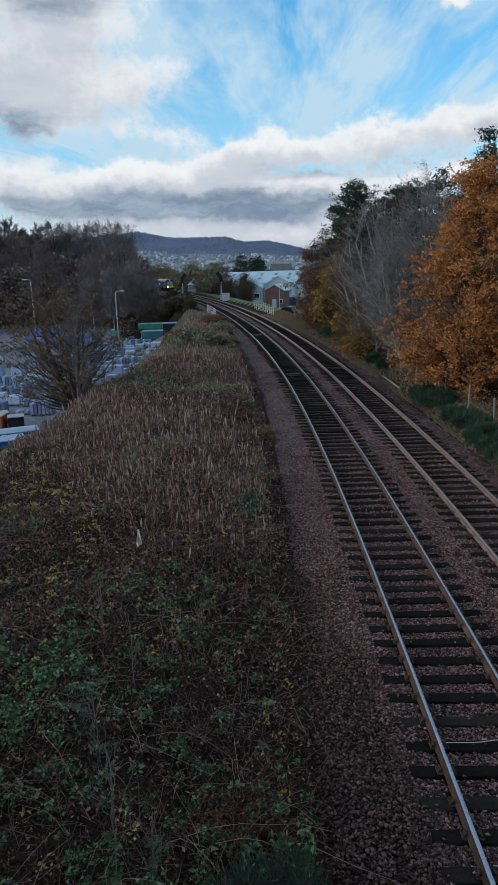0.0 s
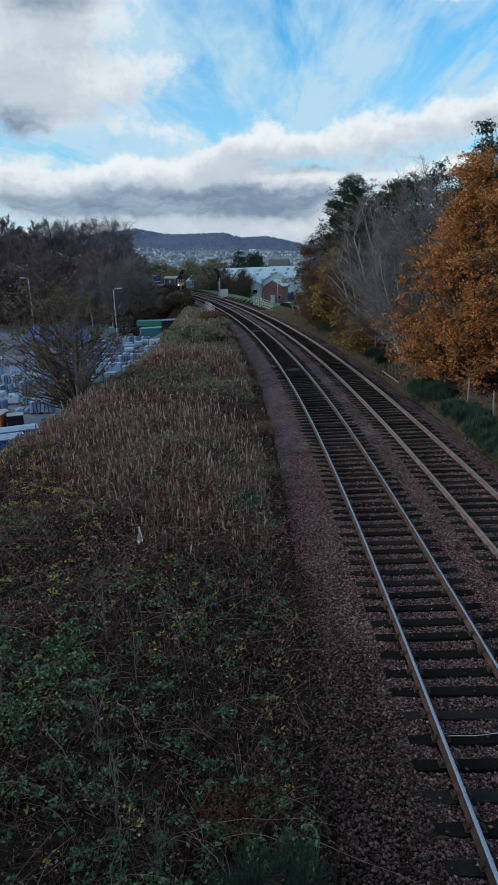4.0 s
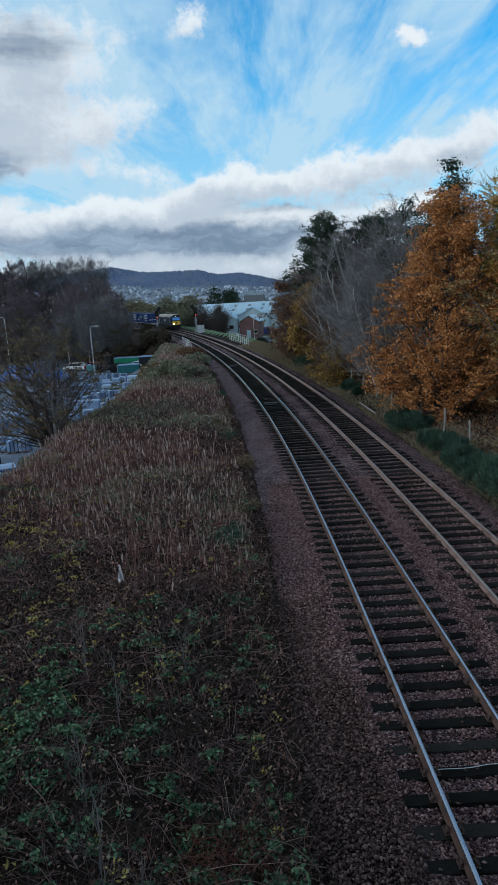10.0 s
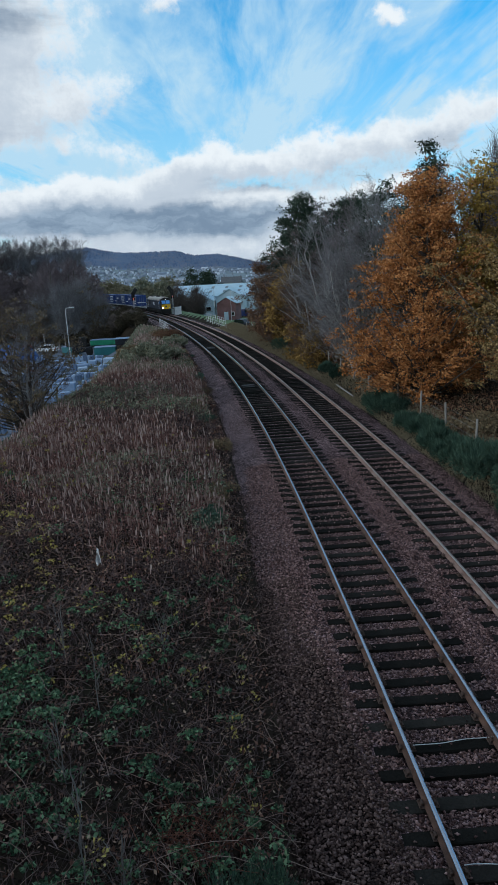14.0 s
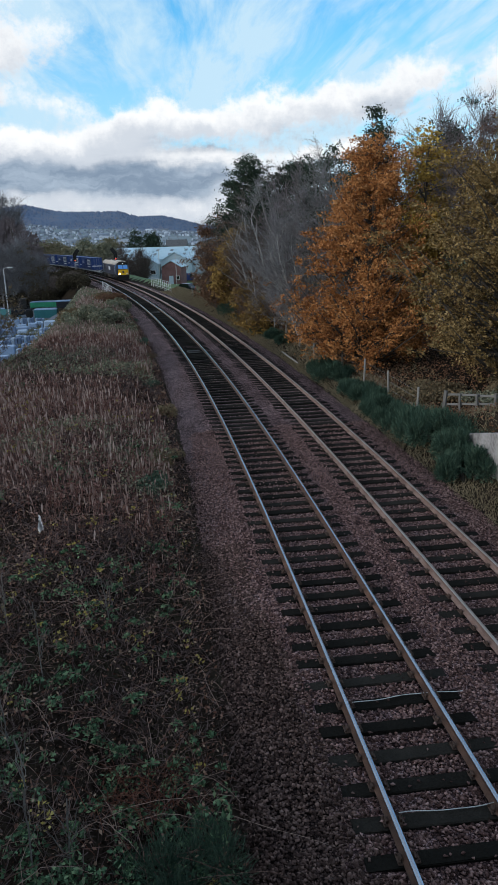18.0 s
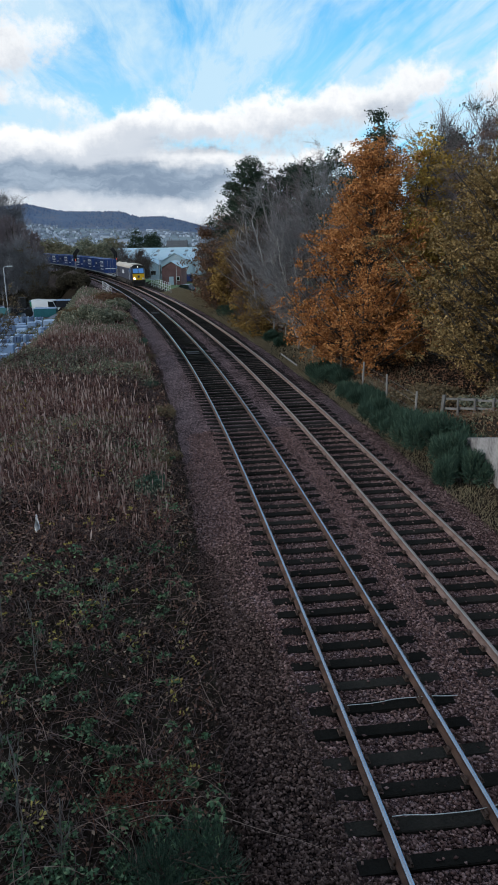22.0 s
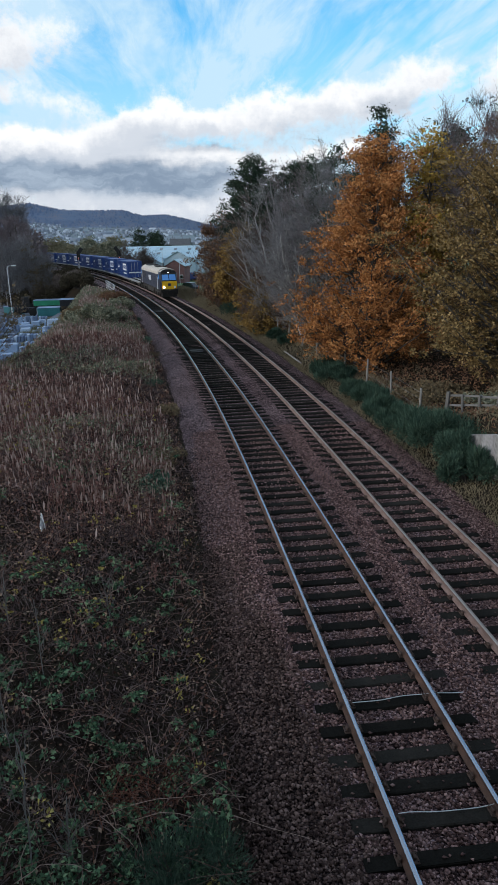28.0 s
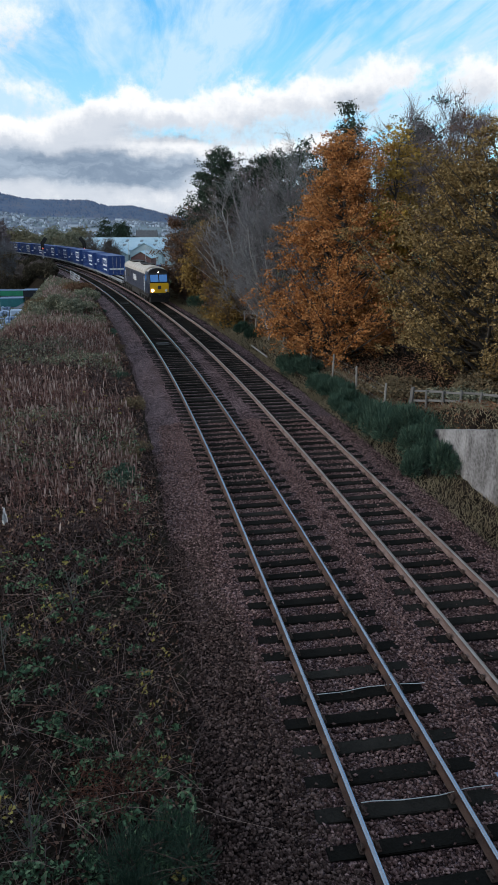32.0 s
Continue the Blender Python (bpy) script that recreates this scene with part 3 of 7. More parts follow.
        f = oct_f[None] + (np.arange(n) * 6)[:, None, None]
        tagged(part(name, raw(name, v.reshape(-1, 3), f.reshape(-1, 3), M[mat]), bed), kind="stuff")


SLEEPER_GAP = 0.6125


def build_track(name, off, top, side, label):
    tr = thing(name, label, "railway track", kind="structure")
    for g in (-0.7535, 0.7535):
        V, F, k = sweep(RAIL, -10, 500, 1.0, off + g)
        me = raw("rail", V, F[:, ::-1], [side, top])
        ids = np.zeros(len(F), np.int32)
        ids[np.arange(len(F)) % k == 7] = 1
        ids[np.arange(len(F)) % k == 6] = 1
        ids[np.arange(len(F)) % k == 8] = 1
        me.polygons.foreach_set("material_index", ids)
        part("rail", me, tr, "polished running surface on rusty steel rail")
    r = random.Random(3)
    meshes = []
    for i in range(6):
        bm = bmesh.new()
        w, ln = 0.125 + r.uniform(-0.008, 0.008), 1.3 + r.uniform(-0.04, 0.04)
        box(bm, -ln, ln, -w, w, -0.31, -0.165, bevel=0.018)
        for v in bm.verts:
            v.co += Vector((r.uniform(-0.02, 0.02), r.uniform(-0.013, 0.013), r.uniform(-0.016, 0.003)))
        me = bpy.data.meshes.new("sleeper")
        bm.to_mesh(me)
        bm.free()
        me.materials.append(M["timber"])
        meshes.append(me)
    bm = boxes((-0.15, 0.15, -0.09, 0.09, -0.166, -0.147), (-0.115, -0.075, -0.045, 0.045, -0.15, -0.10), (0.075, 0.115, -0.045, 0.045, -0.15, -0.10), bevel=0.008)
    for dx in (-0.13, 0.13):
        for dy in (-0.06, 0.06):
            rod(bm, (dx, dy, -0.15), (dx, dy, -0.12), 0.014, n=6)
    plate = bpy.data.meshes.new("baseplate")
    bm.to_mesh(plate)
    bm.free()
    plate.materials.append(M["chair_iron"])
    rest_v, rest_f = [], []
    count = 0
    for j in range(int(430 / SLEEPER_GAP)):
        s = 2.175 + j * SLEEPER_GAP + r.uniform(-0.03, 0.03)
        m = line_pose(s, off, r.uniform(-0.012, 0.004)) @ pose(r.uniform(-0.03, 0.03), 0, 0, 0, 0, r.uniform(-1.2, 1.2))
        if count < 290:
            ob = part("sleeper", meshes[j % 6], tr, m=m)
            count += 1
            if s < 26:
                for g in (-0.7535, 0.7535):
                    part("baseplate", plate, ob, m=pose(g, 0, 0))
        else:
            a = np.array([m @ Vector(q) for q in ((-1.3, -.125, -.166), (1.3, -.125, -.166), (1.3, .125, -.166), (-1.3, .125, -.166), (-1.3, -.125, -.25), (1.3, -.125, -.25), (1.3, .125, -.25), (-1.3, .125, -.25))])
            b = len(rest_v) * 8
            rest_v.append(a)
            rest_f += [(b, b + 1, b + 2, b + 3), (b, b + 4, b + 5, b + 1), (b + 2, b + 6, b + 7, b + 3), (b + 1, b + 5, b + 6, b + 2), (b, b + 3, b + 7, b + 4)]
    if rest_v:
        tagged(part("far_sleepers", raw("far_sleepers", np.concatenate(rest_v), rest_f, M["timber"]), tr), kind="stuff")


# ---- the freight train ----
M["loco_side"] = material("loco_side", (0.035, 0.04, 0.06), 0.5, vary=((0.06, 0.065, 0.09),), scale=1.5, fine=20, bump=0.03, spec=0.2)
M["loco_cab"] = material("loco_cab", (0.012, 0.016, 0.03), 0.4, vary=((0.018, 0.024, 0.045),), scale=1.5, fine=20, bump=0.03)
M["loco_roof"] = material("loco_roof", (0.4, 0.35, 0.3), 0.7, vary=((0.58, 0.53, 0.47),), scale=1.2, fine=12, bump=0.05)
M["loco_yellow"] = material("loco_yellow", (0.72, 0.40, 0.01), 0.45, vary=((0.82, 0.48, 0.015),), scale=2, fine=20, bump=0.02)
M["black"] = material("black", (0.008, 0.008, 0.009), 0.7, vary=((0.02, 0.019, 0.018),), scale=3, fine=25, bump=0.1)
M["under"] = material("under", (0.02, 0.017, 0.015), 0.85, vary=((0.05, 0.042, 0.036),), scale=3, fine=25, bump=0.2)
M["steel"] = material("steel", (0.3, 0.3, 0.3), 0.5, 0.6, vary=((0.42, 0.42, 0.42),), scale=3, fine=25, bump=0.05)
M["white"] = material("white", (0.62, 0.63, 0.65), 0.6, vary=((0.75, 0.76, 0.78),), scale=2, fine=20, bump=0.03)
M["box_blue"] = material("box_blue", (0.01, 0.034, 0.14), 0.5, vary=((0.016, 0.05, 0.19), (0.024, 0.062, 0.2)), scale=0.8, fine=9, bump=0.08, per_object=0.2)
M["red"] = material("red", (0.5, 0.03, 0.02), 0.5)
# cab glass: the sky's reflection is put into the blue base colour
M["screen_sky"] = material("screen_sky", (0.12, 0.32, 0.7), 0.08, 0.0, vary=((0.09, 0.28, 0.7),), scale=0.6, fine=3, bump=0, spec=0.4)
M["lit"] = glow("lit", (1.0, 0.93, 0.75), 7.0)
M["red_lit"] = glow("red_lit", (1.0, 0.05, 0.03), 6.0)


def wheelset(parent, y, r=0.5):
    bm = bmesh.new()
    rod(bm, (-0.8, 0, 0), (0.8, 0, 0), 0.08, n=8)
    w = part("axle", (bm, M["under"]), parent, m=pose(0, y, r))
    for sx in (-0.75, 0.75):
        bm = bmesh.new()
        rod(bm, (sx - 0.065, 0, 0), (sx + 0.065, 0, 0), r, n=18)
        part("wheel", (bm, M["under"]), w)


def build_loco():
    """A heavy diesel locomotive, nose towards -y, standing on its rails with the nose buffers at y = 0."""
    lc = thing("locomotive", "freight diesel locomotive, dark blue-grey sides, pale roof, yellow nose", "locomotive")
    L = 21.4
    # long hood between two cabs
    prof = [(-1.32, 1.15), (-1.32, 3.0), (-1.18, 3.35), (-0.75, 3.72), (0.75, 3.72), (1.18, 3.35), (1.32, 3.0), (1.32, 1.15)]
    bm = bmesh.new()
    prism(bm, prof[:2] + [(-1.22, 3.06), (1.22, 3.06)] + prof[6:], 2.6, L - 2.6)
    part("body", (bm, M["loco_side"]), lc)
    bm = bmesh.new()
    prism(bm, [(-1.33 * math.cos(radians(q)), 3.0 + 0.78 * math.sin(radians(q)) ** 0.8) for q in range(0, 181, 15)], 2.3, L - 2.3)
    roof = part("roof", (bm, M["loco_roof"]), lc, "pale weathered roof")
    for y0, y1, w in ((6.2, 8.6, 0.7), (9.4, 10.6, 0.45), (13.5, 17.5, 0.8)):
        part("roof_vent", (boxes((-w, w, y0, y1, 3.73, 3.86), bevel=0.03), M["under"]), roof)
    part("exhaust_stack", (boxes((-0.25, 0.25, 11.4, 11.9, 3.73, 3.95), bevel=0.03), M["black"]), roof)
    # louvres and doors on the sides
    for sx in (-1, 1):
        for k in range(9):
            y = 4.0 + k * 1.5
            part("side_door", (boxes((sx * 1.322 - 0.012, sx * 1.322 + 0.012, y, y + 1.3, 1.5, 2.9), bevel=0.01), M["loco_side"]), lc)
        part("side_grille", (boxes(*[(sx * 1.33 - 0.015, sx * 1.33 + 0.015, 14.6, 17.6, 2.0 + 0.12 * q, 2.06 + 0.12 * q) for q in range(8)]), M["under"]), lc)
        # lettering on the side as plain bars
        part("side_lettering", (boxes(*[(sx * 1.345 - 0.008, sx * 1.345 + 0.008, 9.0 + 0.62 * q, 9.45 + 0.62 * q, 1.9, 2.55) for q in range(4)]), M["white"]), lc)
    for end, sg in ((0.0, 1), (L, -1)):
        c = part("cab", None, lc)

        def Y(v):
            return end + sg * v
        # raked cab with cut-back corners and a rounded brow
        def hull(rows, name, mat, label=""):
            """Stacked outlines: rows of (height, front, half width at the front, where the side begins)."""
            bm = bmesh.new()
            rings = []
            for z, f, w, b in rows:
                rings.append([bm.verts.new((q, Y(v), z)) for q, v in ((-1.32 * min(1, w / 1.08), 2.6), (-1.32 * min(1, w / 1.08), b), (-w, f), (w, f), (1.32 * min(1, w / 1.08), b), (1.32 * min(1, w / 1.08), 2.6))])
            for lo, hi in zip(rings[:-1], rings[1:]):
                for i in range(6):
                    bm.faces.new((lo[i], lo[(i + 1) % 6], hi[(i + 1) % 6], hi[i]))
            bm.faces.new(rings[0])
            bm.faces.new(rings[-1])
            bmesh.ops.recalc_face_normals(bm, faces=bm.faces)
            return part(name, (bm, mat), c, label)
        hull([(1.1, 0.5, 1.12, 0.95), (2.2, 0.5, 1.12, 0.95), (3.05, 0.85, 1.08, 1.25), (3.3, 1.0, 0.98, 1.4)], "cab_shell", M["loco_cab"])
        hull([(3.302, 1.0, 0.98, 1.4), (3.5, 1.2, 0.72, 1.6), (3.6, 1.6, 0.45, 1.9)], "cab_roof", M["loco_roof"])
        bm = bmesh.new()
        prism(bm, [(Y(a), b) for a, b in ((0.42, 1.12), (0.40, 2.14), (0.53, 2.18), (0.55, 1.12))], -1.13, 1.13, axis="x")
        part("nose_panel", (bm, M["loco_yellow"]), c, "warning yellow nose panel")
        for sx in (-1, 1):
            bm = bmesh.new()
            q = [(sx * 1.135, Y(0.44)), (sx * 1.345, Y(0.93)), (sx * 1.30, Y(0.97)), (sx * 1.08, Y(0.5))]
            lo, hi = [bm.verts.new((*p, 1.12)) for p in q], [bm.verts.new((*p, 2.14)) for p in q]
            bm.faces.new(lo), bm.faces.new(hi[::-1])
            for i in range(4):
                bm.faces.new((lo[i], hi[i], hi[(i + 1) % 4], lo[(i + 1) % 4]))
            bmesh.ops.recalc_face_normals(bm, faces=bm.faces)
            part("nose_corner", (bm, M["loco_cab"]), c)
        bm = bmesh.new()
        prism(bm, [(Y(a), b) for a, b in ((0.46, 2.18), (0.82, 3.1), (0.95, 3.28), (1.1, 3.28), (0.7, 2.18))], -1.1, 1.1, axis="x")
        part("screen_surround", (bm, M["black"]), c)
        for x0, x1 in ((-1.02, -0.06), (0.06, 1.02)):
            bm = bmesh.new()
            prism(bm, [(Y(a), b) for a, b in ((0.46, 2.30), (0.735, 3.0), (0.80, 3.0), (0.56, 2.30))], x0, x1, axis="x")
            part("windscreen", (bm, M["screen_sky"]), c, "blue sky in the glass")
        for sx in (-1, 1):
            part("cab_side_window", (boxes((sx * 1.325 - 0.01, sx * 1.325 + 0.01, min(Y(1.6), Y(2.3)), max(Y(1.6), Y(2.3)), 2.35, 2.95), bevel=0.01), M["screen_sky"]), c)
            bm = bmesh.new()
            rod(bm, (sx * 0.87, Y(0.45), 1.05), (sx * 0.87, Y(0.0), 1.05), 0.12, n=12)
            rod(bm, (sx * 0.87, Y(0.08), 1.05), (sx * 0.87, Y(0.0), 1.05), 0.24, n=14)
            part("buffer", (bm, M["black"]), c)
            bm = bmesh.new()
            rod(bm, (sx * 0.82, Y(0.44), 1.42), (sx * 0.82, Y(0.36), 1.42), 0.15, n=12)
            lit = end == 0 and sx == -1
            part("headlight", (bm, M["lit"] if lit else M["white"]), c, "lit headlight" if lit else "")
        bm = bmesh.new()
        rod(bm, (0, Y(0.95), 3.25), (0, Y(0.8), 3.25), 0.06, n=10)
        part("marker_lamp", (bm, M["lit"] if end == 0 else M["white"]), c)
        bm = bmesh.new()
        prism(bm, [(-1.2 * math.cos(radians(q)), 3.02 + 0.62 * math.sin(radians(q)) ** 0.8) for q in range(0, 181, 15)], min(Y(0.88), Y(1.6)), max(Y(0.88), Y(1.6)))
        part("brow", (bm, M["black"]), c, "black arched brow over the windscreen")
        part("maker_plate", (boxes((-0.2, 0.2, min(Y(0.375), Y(0.41)), max(Y(0.375), Y(0.41)), 1.55, 1.9), bevel=0.01), M["loco_side"]), c)
        part("buffer_beam", (boxes((-1.3, 1.3, min(Y(0.4), Y(0.7)), max(Y(0.4), Y(0.7)), 0.75, 1.18), bevel=0.03), M["black"]), c)
        part("plough", (boxes((-1.1, 1.1, min(Y(0.5), Y(0.75)), max(Y(0.5), Y(0.75)), 0.2, 0.76), bevel=0.03), M["black"]), c)
        bm = bmesh.new()
        rod(bm, (0, Y(0.4), 1.0), (0, Y(0.1), 1.0), 0.08, n=8)
        for q in (-0.35, 0.35, 0.55):
            rod(bm, (q, Y(0.38), 1.0), (q, Y(0.3), 0.5), 0.03, n=6)
        part("coupling", (bm, M["under"]), c)
        for sx in (-1, 1):
            bm = bmesh.new()
            for yy in (2.75, 3.15):
                rod(bm, (sx * 1.36, Y(yy), 1.1), (sx * 1.36, Y(yy), 2.7), 0.02, n=6)
            part("handrail", (bm, M["white"]), c)
    part("underframe", (boxes((-1.28, 1.28, 0.7, L - 0.7, 0.95, 1.16), bevel=0.02), M["under"]), lc)
    part("fuel_tank", (boxes((-1.25, 1.25, 7.4, 14.0, 0.35, 0.98), bevel=0.12), M["under"]), lc)
    for yc in (4.2, L - 4.2):
        b = part("bogie", (boxes((-1.2, -1.05, yc - 2.5, yc + 2.5, 0.5, 0.85), (1.05, 1.2, yc - 2.5, yc + 2.5, 0.5, 0.85), (-1.1, 1.1, yc - 0.3, yc + 0.3, 0.55, 0.8), bevel=0.04), M["under"]), lc)
        for d in (-2.0, 0, 2.0):
            wheelset(b, yc + d, 0.53)
            for sx in (-1.24, 1.24):
                part("axlebox", (boxes((sx - 0.1, sx + 0.1, yc + d - 0.25, yc + d + 0.25, 0.35, 0.75), bevel=0.03), M["under"]), b)
    for ob in lc.children_recursive:
        if ob.data and not ob.name.startswith(("axle", "wheel")):
            ob.data.transform(Matrix.Diagonal((0.86, 1, 1, 1)))
    return lc


BOX_L, WAGON_L = 13.7, 17.0


def build_wagon(WAGON_L=WAGON_L):
    """One platform of a container flat; front end at y = 0, as long as WAGON_L."""
    w = thing("container_wagon", "low grey container flat wagon of a freight train", "wagon", group="wagons of the train")
    part("frame", (boxes((-1.25, -0.95, 0.35, WAGON_L - 0.35, 0.72, 0.98), (0.95, 1.25, 0.35, WAGON_L - 0.35, 0.72, 0.98), (-0.2, 0.2, 0.35, WAGON_L - 0.35, 0.6, 0.95), bevel=0.02), M["steel"]), w)
    for k in range(7):
        y = 0.5 + k * (WAGON_L - 1.2) / 6
        part("cross_beam", (boxes((-1.2, 1.2, y, y + 0.2, 0.7, 0.9)), M["under"]), w)
    for yc in (2.0, WAGON_L - 2.0):
        b = part("bogie", (boxes((-1.12, -0.98, yc - 1.4, yc + 1.4, 0.42, 0.68), (0.98, 1.12, yc - 1.4, yc + 1.4, 0.42, 0.68), (-1.0, 1.0, yc - 0.2, yc + 0.2, 0.45, 0.66), bevel=0.03), M["under"]), w)
        for d in (-0.9, 0.9):
            wheelset(b, yc + d, 0.42)
    for y in (0.0, WAGON_L):
        for sx in (-0.87, 0.87):
            bm = bmesh.new()
            rod(bm, (sx, y + (0.05 if y == 0 else -0.05), 0.85), (sx, y + (0.4 if y == 0 else -0.4), 0.85), 0.1, n=8)
            part("buffer", (bm, M["black"]), w)
    return w


def build_container():
    """A 45-foot blue box; its floor at z = 0, front end at y = 0."""
    c = thing("freight_container", "dark blue corrugated freight container with white lettering bars", "container", group="containers of the train")
    W, Hh = 1.25, 2.75
    part("shell", (boxes((-W + 0.03, W - 0.03, 0.03, BOX_L - 0.03, 0.04, Hh - 0.04)), M["box_blue"]), c)
    for sx in (-1, 1):
        part("side_ribs", (boxes(*[(sx * (W - 0.015) - 0.02, sx * (W - 0.015) + 0.02, 0.35 + 0.36 * k, 0.53 + 0.36 * k, 0.15, Hh - 0.12) for k in range(37)]), M["box_blue"]), c)
        part("white_panel", (boxes((sx * (W + 0.008) - 0.006, sx * (W + 0.008) + 0.006, 1.5, 5.6, 1.15, 2.3)), M["white"]), c, "white lettering panel")
        part("panel_bars", (boxes(*[(sx * (W + 0.018) - 0.005, sx * (W + 0.018) + 0.005, 1.75 + 0.95 * q, 2.45 + 0.95 * q, 1.4, 2.05) for q in range(4)]), M["box_blue"]), c)
        part("small_lettering", (boxes((sx * (W + 0.008) - 0.006, sx * (W + 0.008) + 0.006, 1.6, 5.2, 0.55, 0.78)), M["white"]), c)
        part("rear_lettering", (boxes((sx * (W + 0.008) - 0.006, sx * (W + 0.008) + 0.006, 10.3, 12.4, 1.5, 1.62), (sx * (W + 0.008) - 0.006, sx * (W + 0.008) + 0.006, 10.3, 12.0, 1.75, 1.87)), M["white"]), c)
    for x in (-W + 0.08, W - 0.08):
        for y in (0.08, BOX_L - 0.08):
            part("corner_post", (boxes((x - 0.08, x + 0.08, y - 0.08, y + 0.08, 0, Hh), bevel=0.01), M["box_blue"]), c)
    for z in (0.06, Hh - 0.06):
        for y0, y1 in ((0.0, 0.14), (BOX_L - 0.14, BOX_L)):
            part("end_rail", (boxes((-W + 0.16, W - 0.16, y0, y1, z - 0.06, z + 0.06), bevel=0.01), M["box_blue"]), c)
        for x0, x1 in ((-W, -W + 0.1), (W - 0.1, W)):
            part("side_rail", (boxes((x0, x1, 0.16, BOX_L - 0.16, z - 0.06, z + 0.06), bevel=0.01), M["box_blue"]), c)
    for x in (-0.55, 0.0, 0.55):
        bm = bmesh.new()
        rod(bm, (x, 0.01, 0.1), (x, 0.01, Hh - 0.1), 0.022, n=6)
        part("lock_bar", (bm, M["steel"]), c)
    part("end_door", (boxes((-W + 0.18, -0.02, 0.015, 0.035, 0.14, Hh - 0.14), (0.02, W - 0.18, 0.015, 0.035, 0.14, Hh - 0.14), bevel=0.008), M["box_blue"]), c)
    part("end_band", (boxes((-W + 0.18, W - 0.18, 0.006, 0.03, 0.75, 0.95)), M["white"]), c)
    return c


build_ballast()
build_track("track_near", 0.0, M["railtop"], M["rust"], "railway track with bright rails on dark timber sleepers")
build_track("track_far", SECOND, M["railtop_dull"], M["rust_pale"], "railway track with dull rails on dark timber sleepers")
LOCO = build_loco()
LEADER = build_wagon(11.3)
WAGONS, BOXES = [build_wagon()], [build_container()]
for _ in range(11):
    WAGONS.append(copy_thing(WAGONS[0], pose(0, 0, 0)))
    BOXES.append(copy_thing(BOXES[0], pose(0, 0, 0)))


def nose_at(t):
    """Metres along the line of the locomotive's nose."""
    return 219.3 - 4.727 * t + 0.0050 * t * t


def vehicle_pose(s, length, pivot, z=0.0):
    """Pose of a vehicle whose front is at s and whose bogies stand pivot metres from its ends."""
    a, b = Vector(on_line(s + pivot, SECOND)[:3]), Vector(on_line(s + length - pivot, SECOND)[:3])
    d = (b - a).normalized()
    o = a - d * pivot
    return pose(o.x, o.y, z, 0, 0, math.degrees(math.atan2(-d.x, d.y)))


def motions():
    times = [i * 1.0 for i in range(33)]
    walk(LOCO, [(t, vehicle_pose(nose_at(t), 21.4, 4.2)) for t in times])
    walk(LEADER, [(t, vehicle_pose(nose_at(t) + 21.7, 11.3, 2.0)) for t in times])
    for k, (w, c) in enumerate(zip(WAGONS, BOXES)):
        lead = 33.3 + k * (WAGON_L + 0.15)
        rows = [(t, vehicle_pose(nose_at(t) + lead, WAGON_L, 2.0)) for t in times]
        walk(w, rows)
        walk(c, [(t, m @ pose(0, (WAGON_L - BOX_L) / 2, 0.98)) for t, m in rows])
    # traffic on the road behind the yard
    for v, turn, rows in (
            (VAN, -12.0, [(0, -76.0, 121.6), (14, -75.0, 121.6), (16, -66.5, 121.0), (20, -47.1, 119.4), (22.5, -37.4, 118.0), (23.6, -33.4, 117.4), (32, -33.4, 117.4)]),
            (RED_CAR, 172.0, [(0, -33.6, 118.2), (7, -33.6, 118.2), (9, -43.6, 119.8), (10, -47.8, 120.0), (11, -50.6, 120.2), (12.9, -55, 120.6), (15, -59, 121.5), (22, -80, 123), (32, -80, 123)]),
            (SILVER_CAR, 172.0, [(0, -33.2, 120.6), (4.9, -33.2, 120.6), (7, -40.5, 120.4), (10, -51.2, 120.4), (13, -61, 121.4), (18, -80, 123.5), (32, -80, 123.5)]),
            (WHITE_CAR, 172.0, [(0, -33.4, 115.8), (8.2, -33.4, 115.8), (10.4, -40.4, 119.0), (12.9, -49.8, 120.2), (15, -54, 120.8), (22, -74, 122.4), (32, -74, 122.4)])):
        walk(v, [(t, pose(x, y, YARD + 0.01, 0, 0, turn)) for t, x, y in rows])

# ---- plants ----
FRONT = [(-0.9, 60.0, 6.2, 2.2, "leaf_rusty"), (-2.2, 60.5, 4.6, 1.8, "leaf_gold"), (0.7, 56.6, 4.2, 1.8, "leaf_rusty"), (-1.4, 56.8, 3.0, 1.5, "leaf_gold"), (1.9, 51.5, 2.6, 1.3, "leaf_mixed")]
YOUNG = (-18.6, 39.6)   # foot of the young tree
def tubes(paths, n=5):
    """Tapered tubes along paths of (points, radii); returns corners and quads."""
    V, F, base = [], [], 0
    ang = np.arange(n) * 2 * np.pi / n
    for pts, rad in paths:
        pts = np.asarray(pts, float)
        d = np.gradient(pts, axis=0)
        d /= np.linalg.norm(d, axis=1, keepdims=True) + 1e-9
        ref = np.where(np.abs(d[:, 2:3]) < 0.9, np.array([[0, 0, 1.0]]), np.array([[1.0, 0, 0]]))
        u = np.cross(d, ref)
        u /= np.linalg.norm(u, axis=1, keepdims=True)
        w = np.cross(d, u)
        ring = pts[:, None] + np.asarray(rad)[:, None, None] * (u[:, None] * np.cos(ang)[None, :, None] + w[:, None] * np.sin(ang)[None, :, None])
        k = len(pts)
        i = np.arange(k * n).reshape(k, n) + base
        j = np.roll(i, -1, 1)
        V.append(ring.reshape(-1, 3))
        F.append(np.stack([i[:-1], j[:-1], j[1:], i[1:]], -1).reshape(-1, 4))
        base += k * n
    return np.concatenate(V), np.concatenate(F)


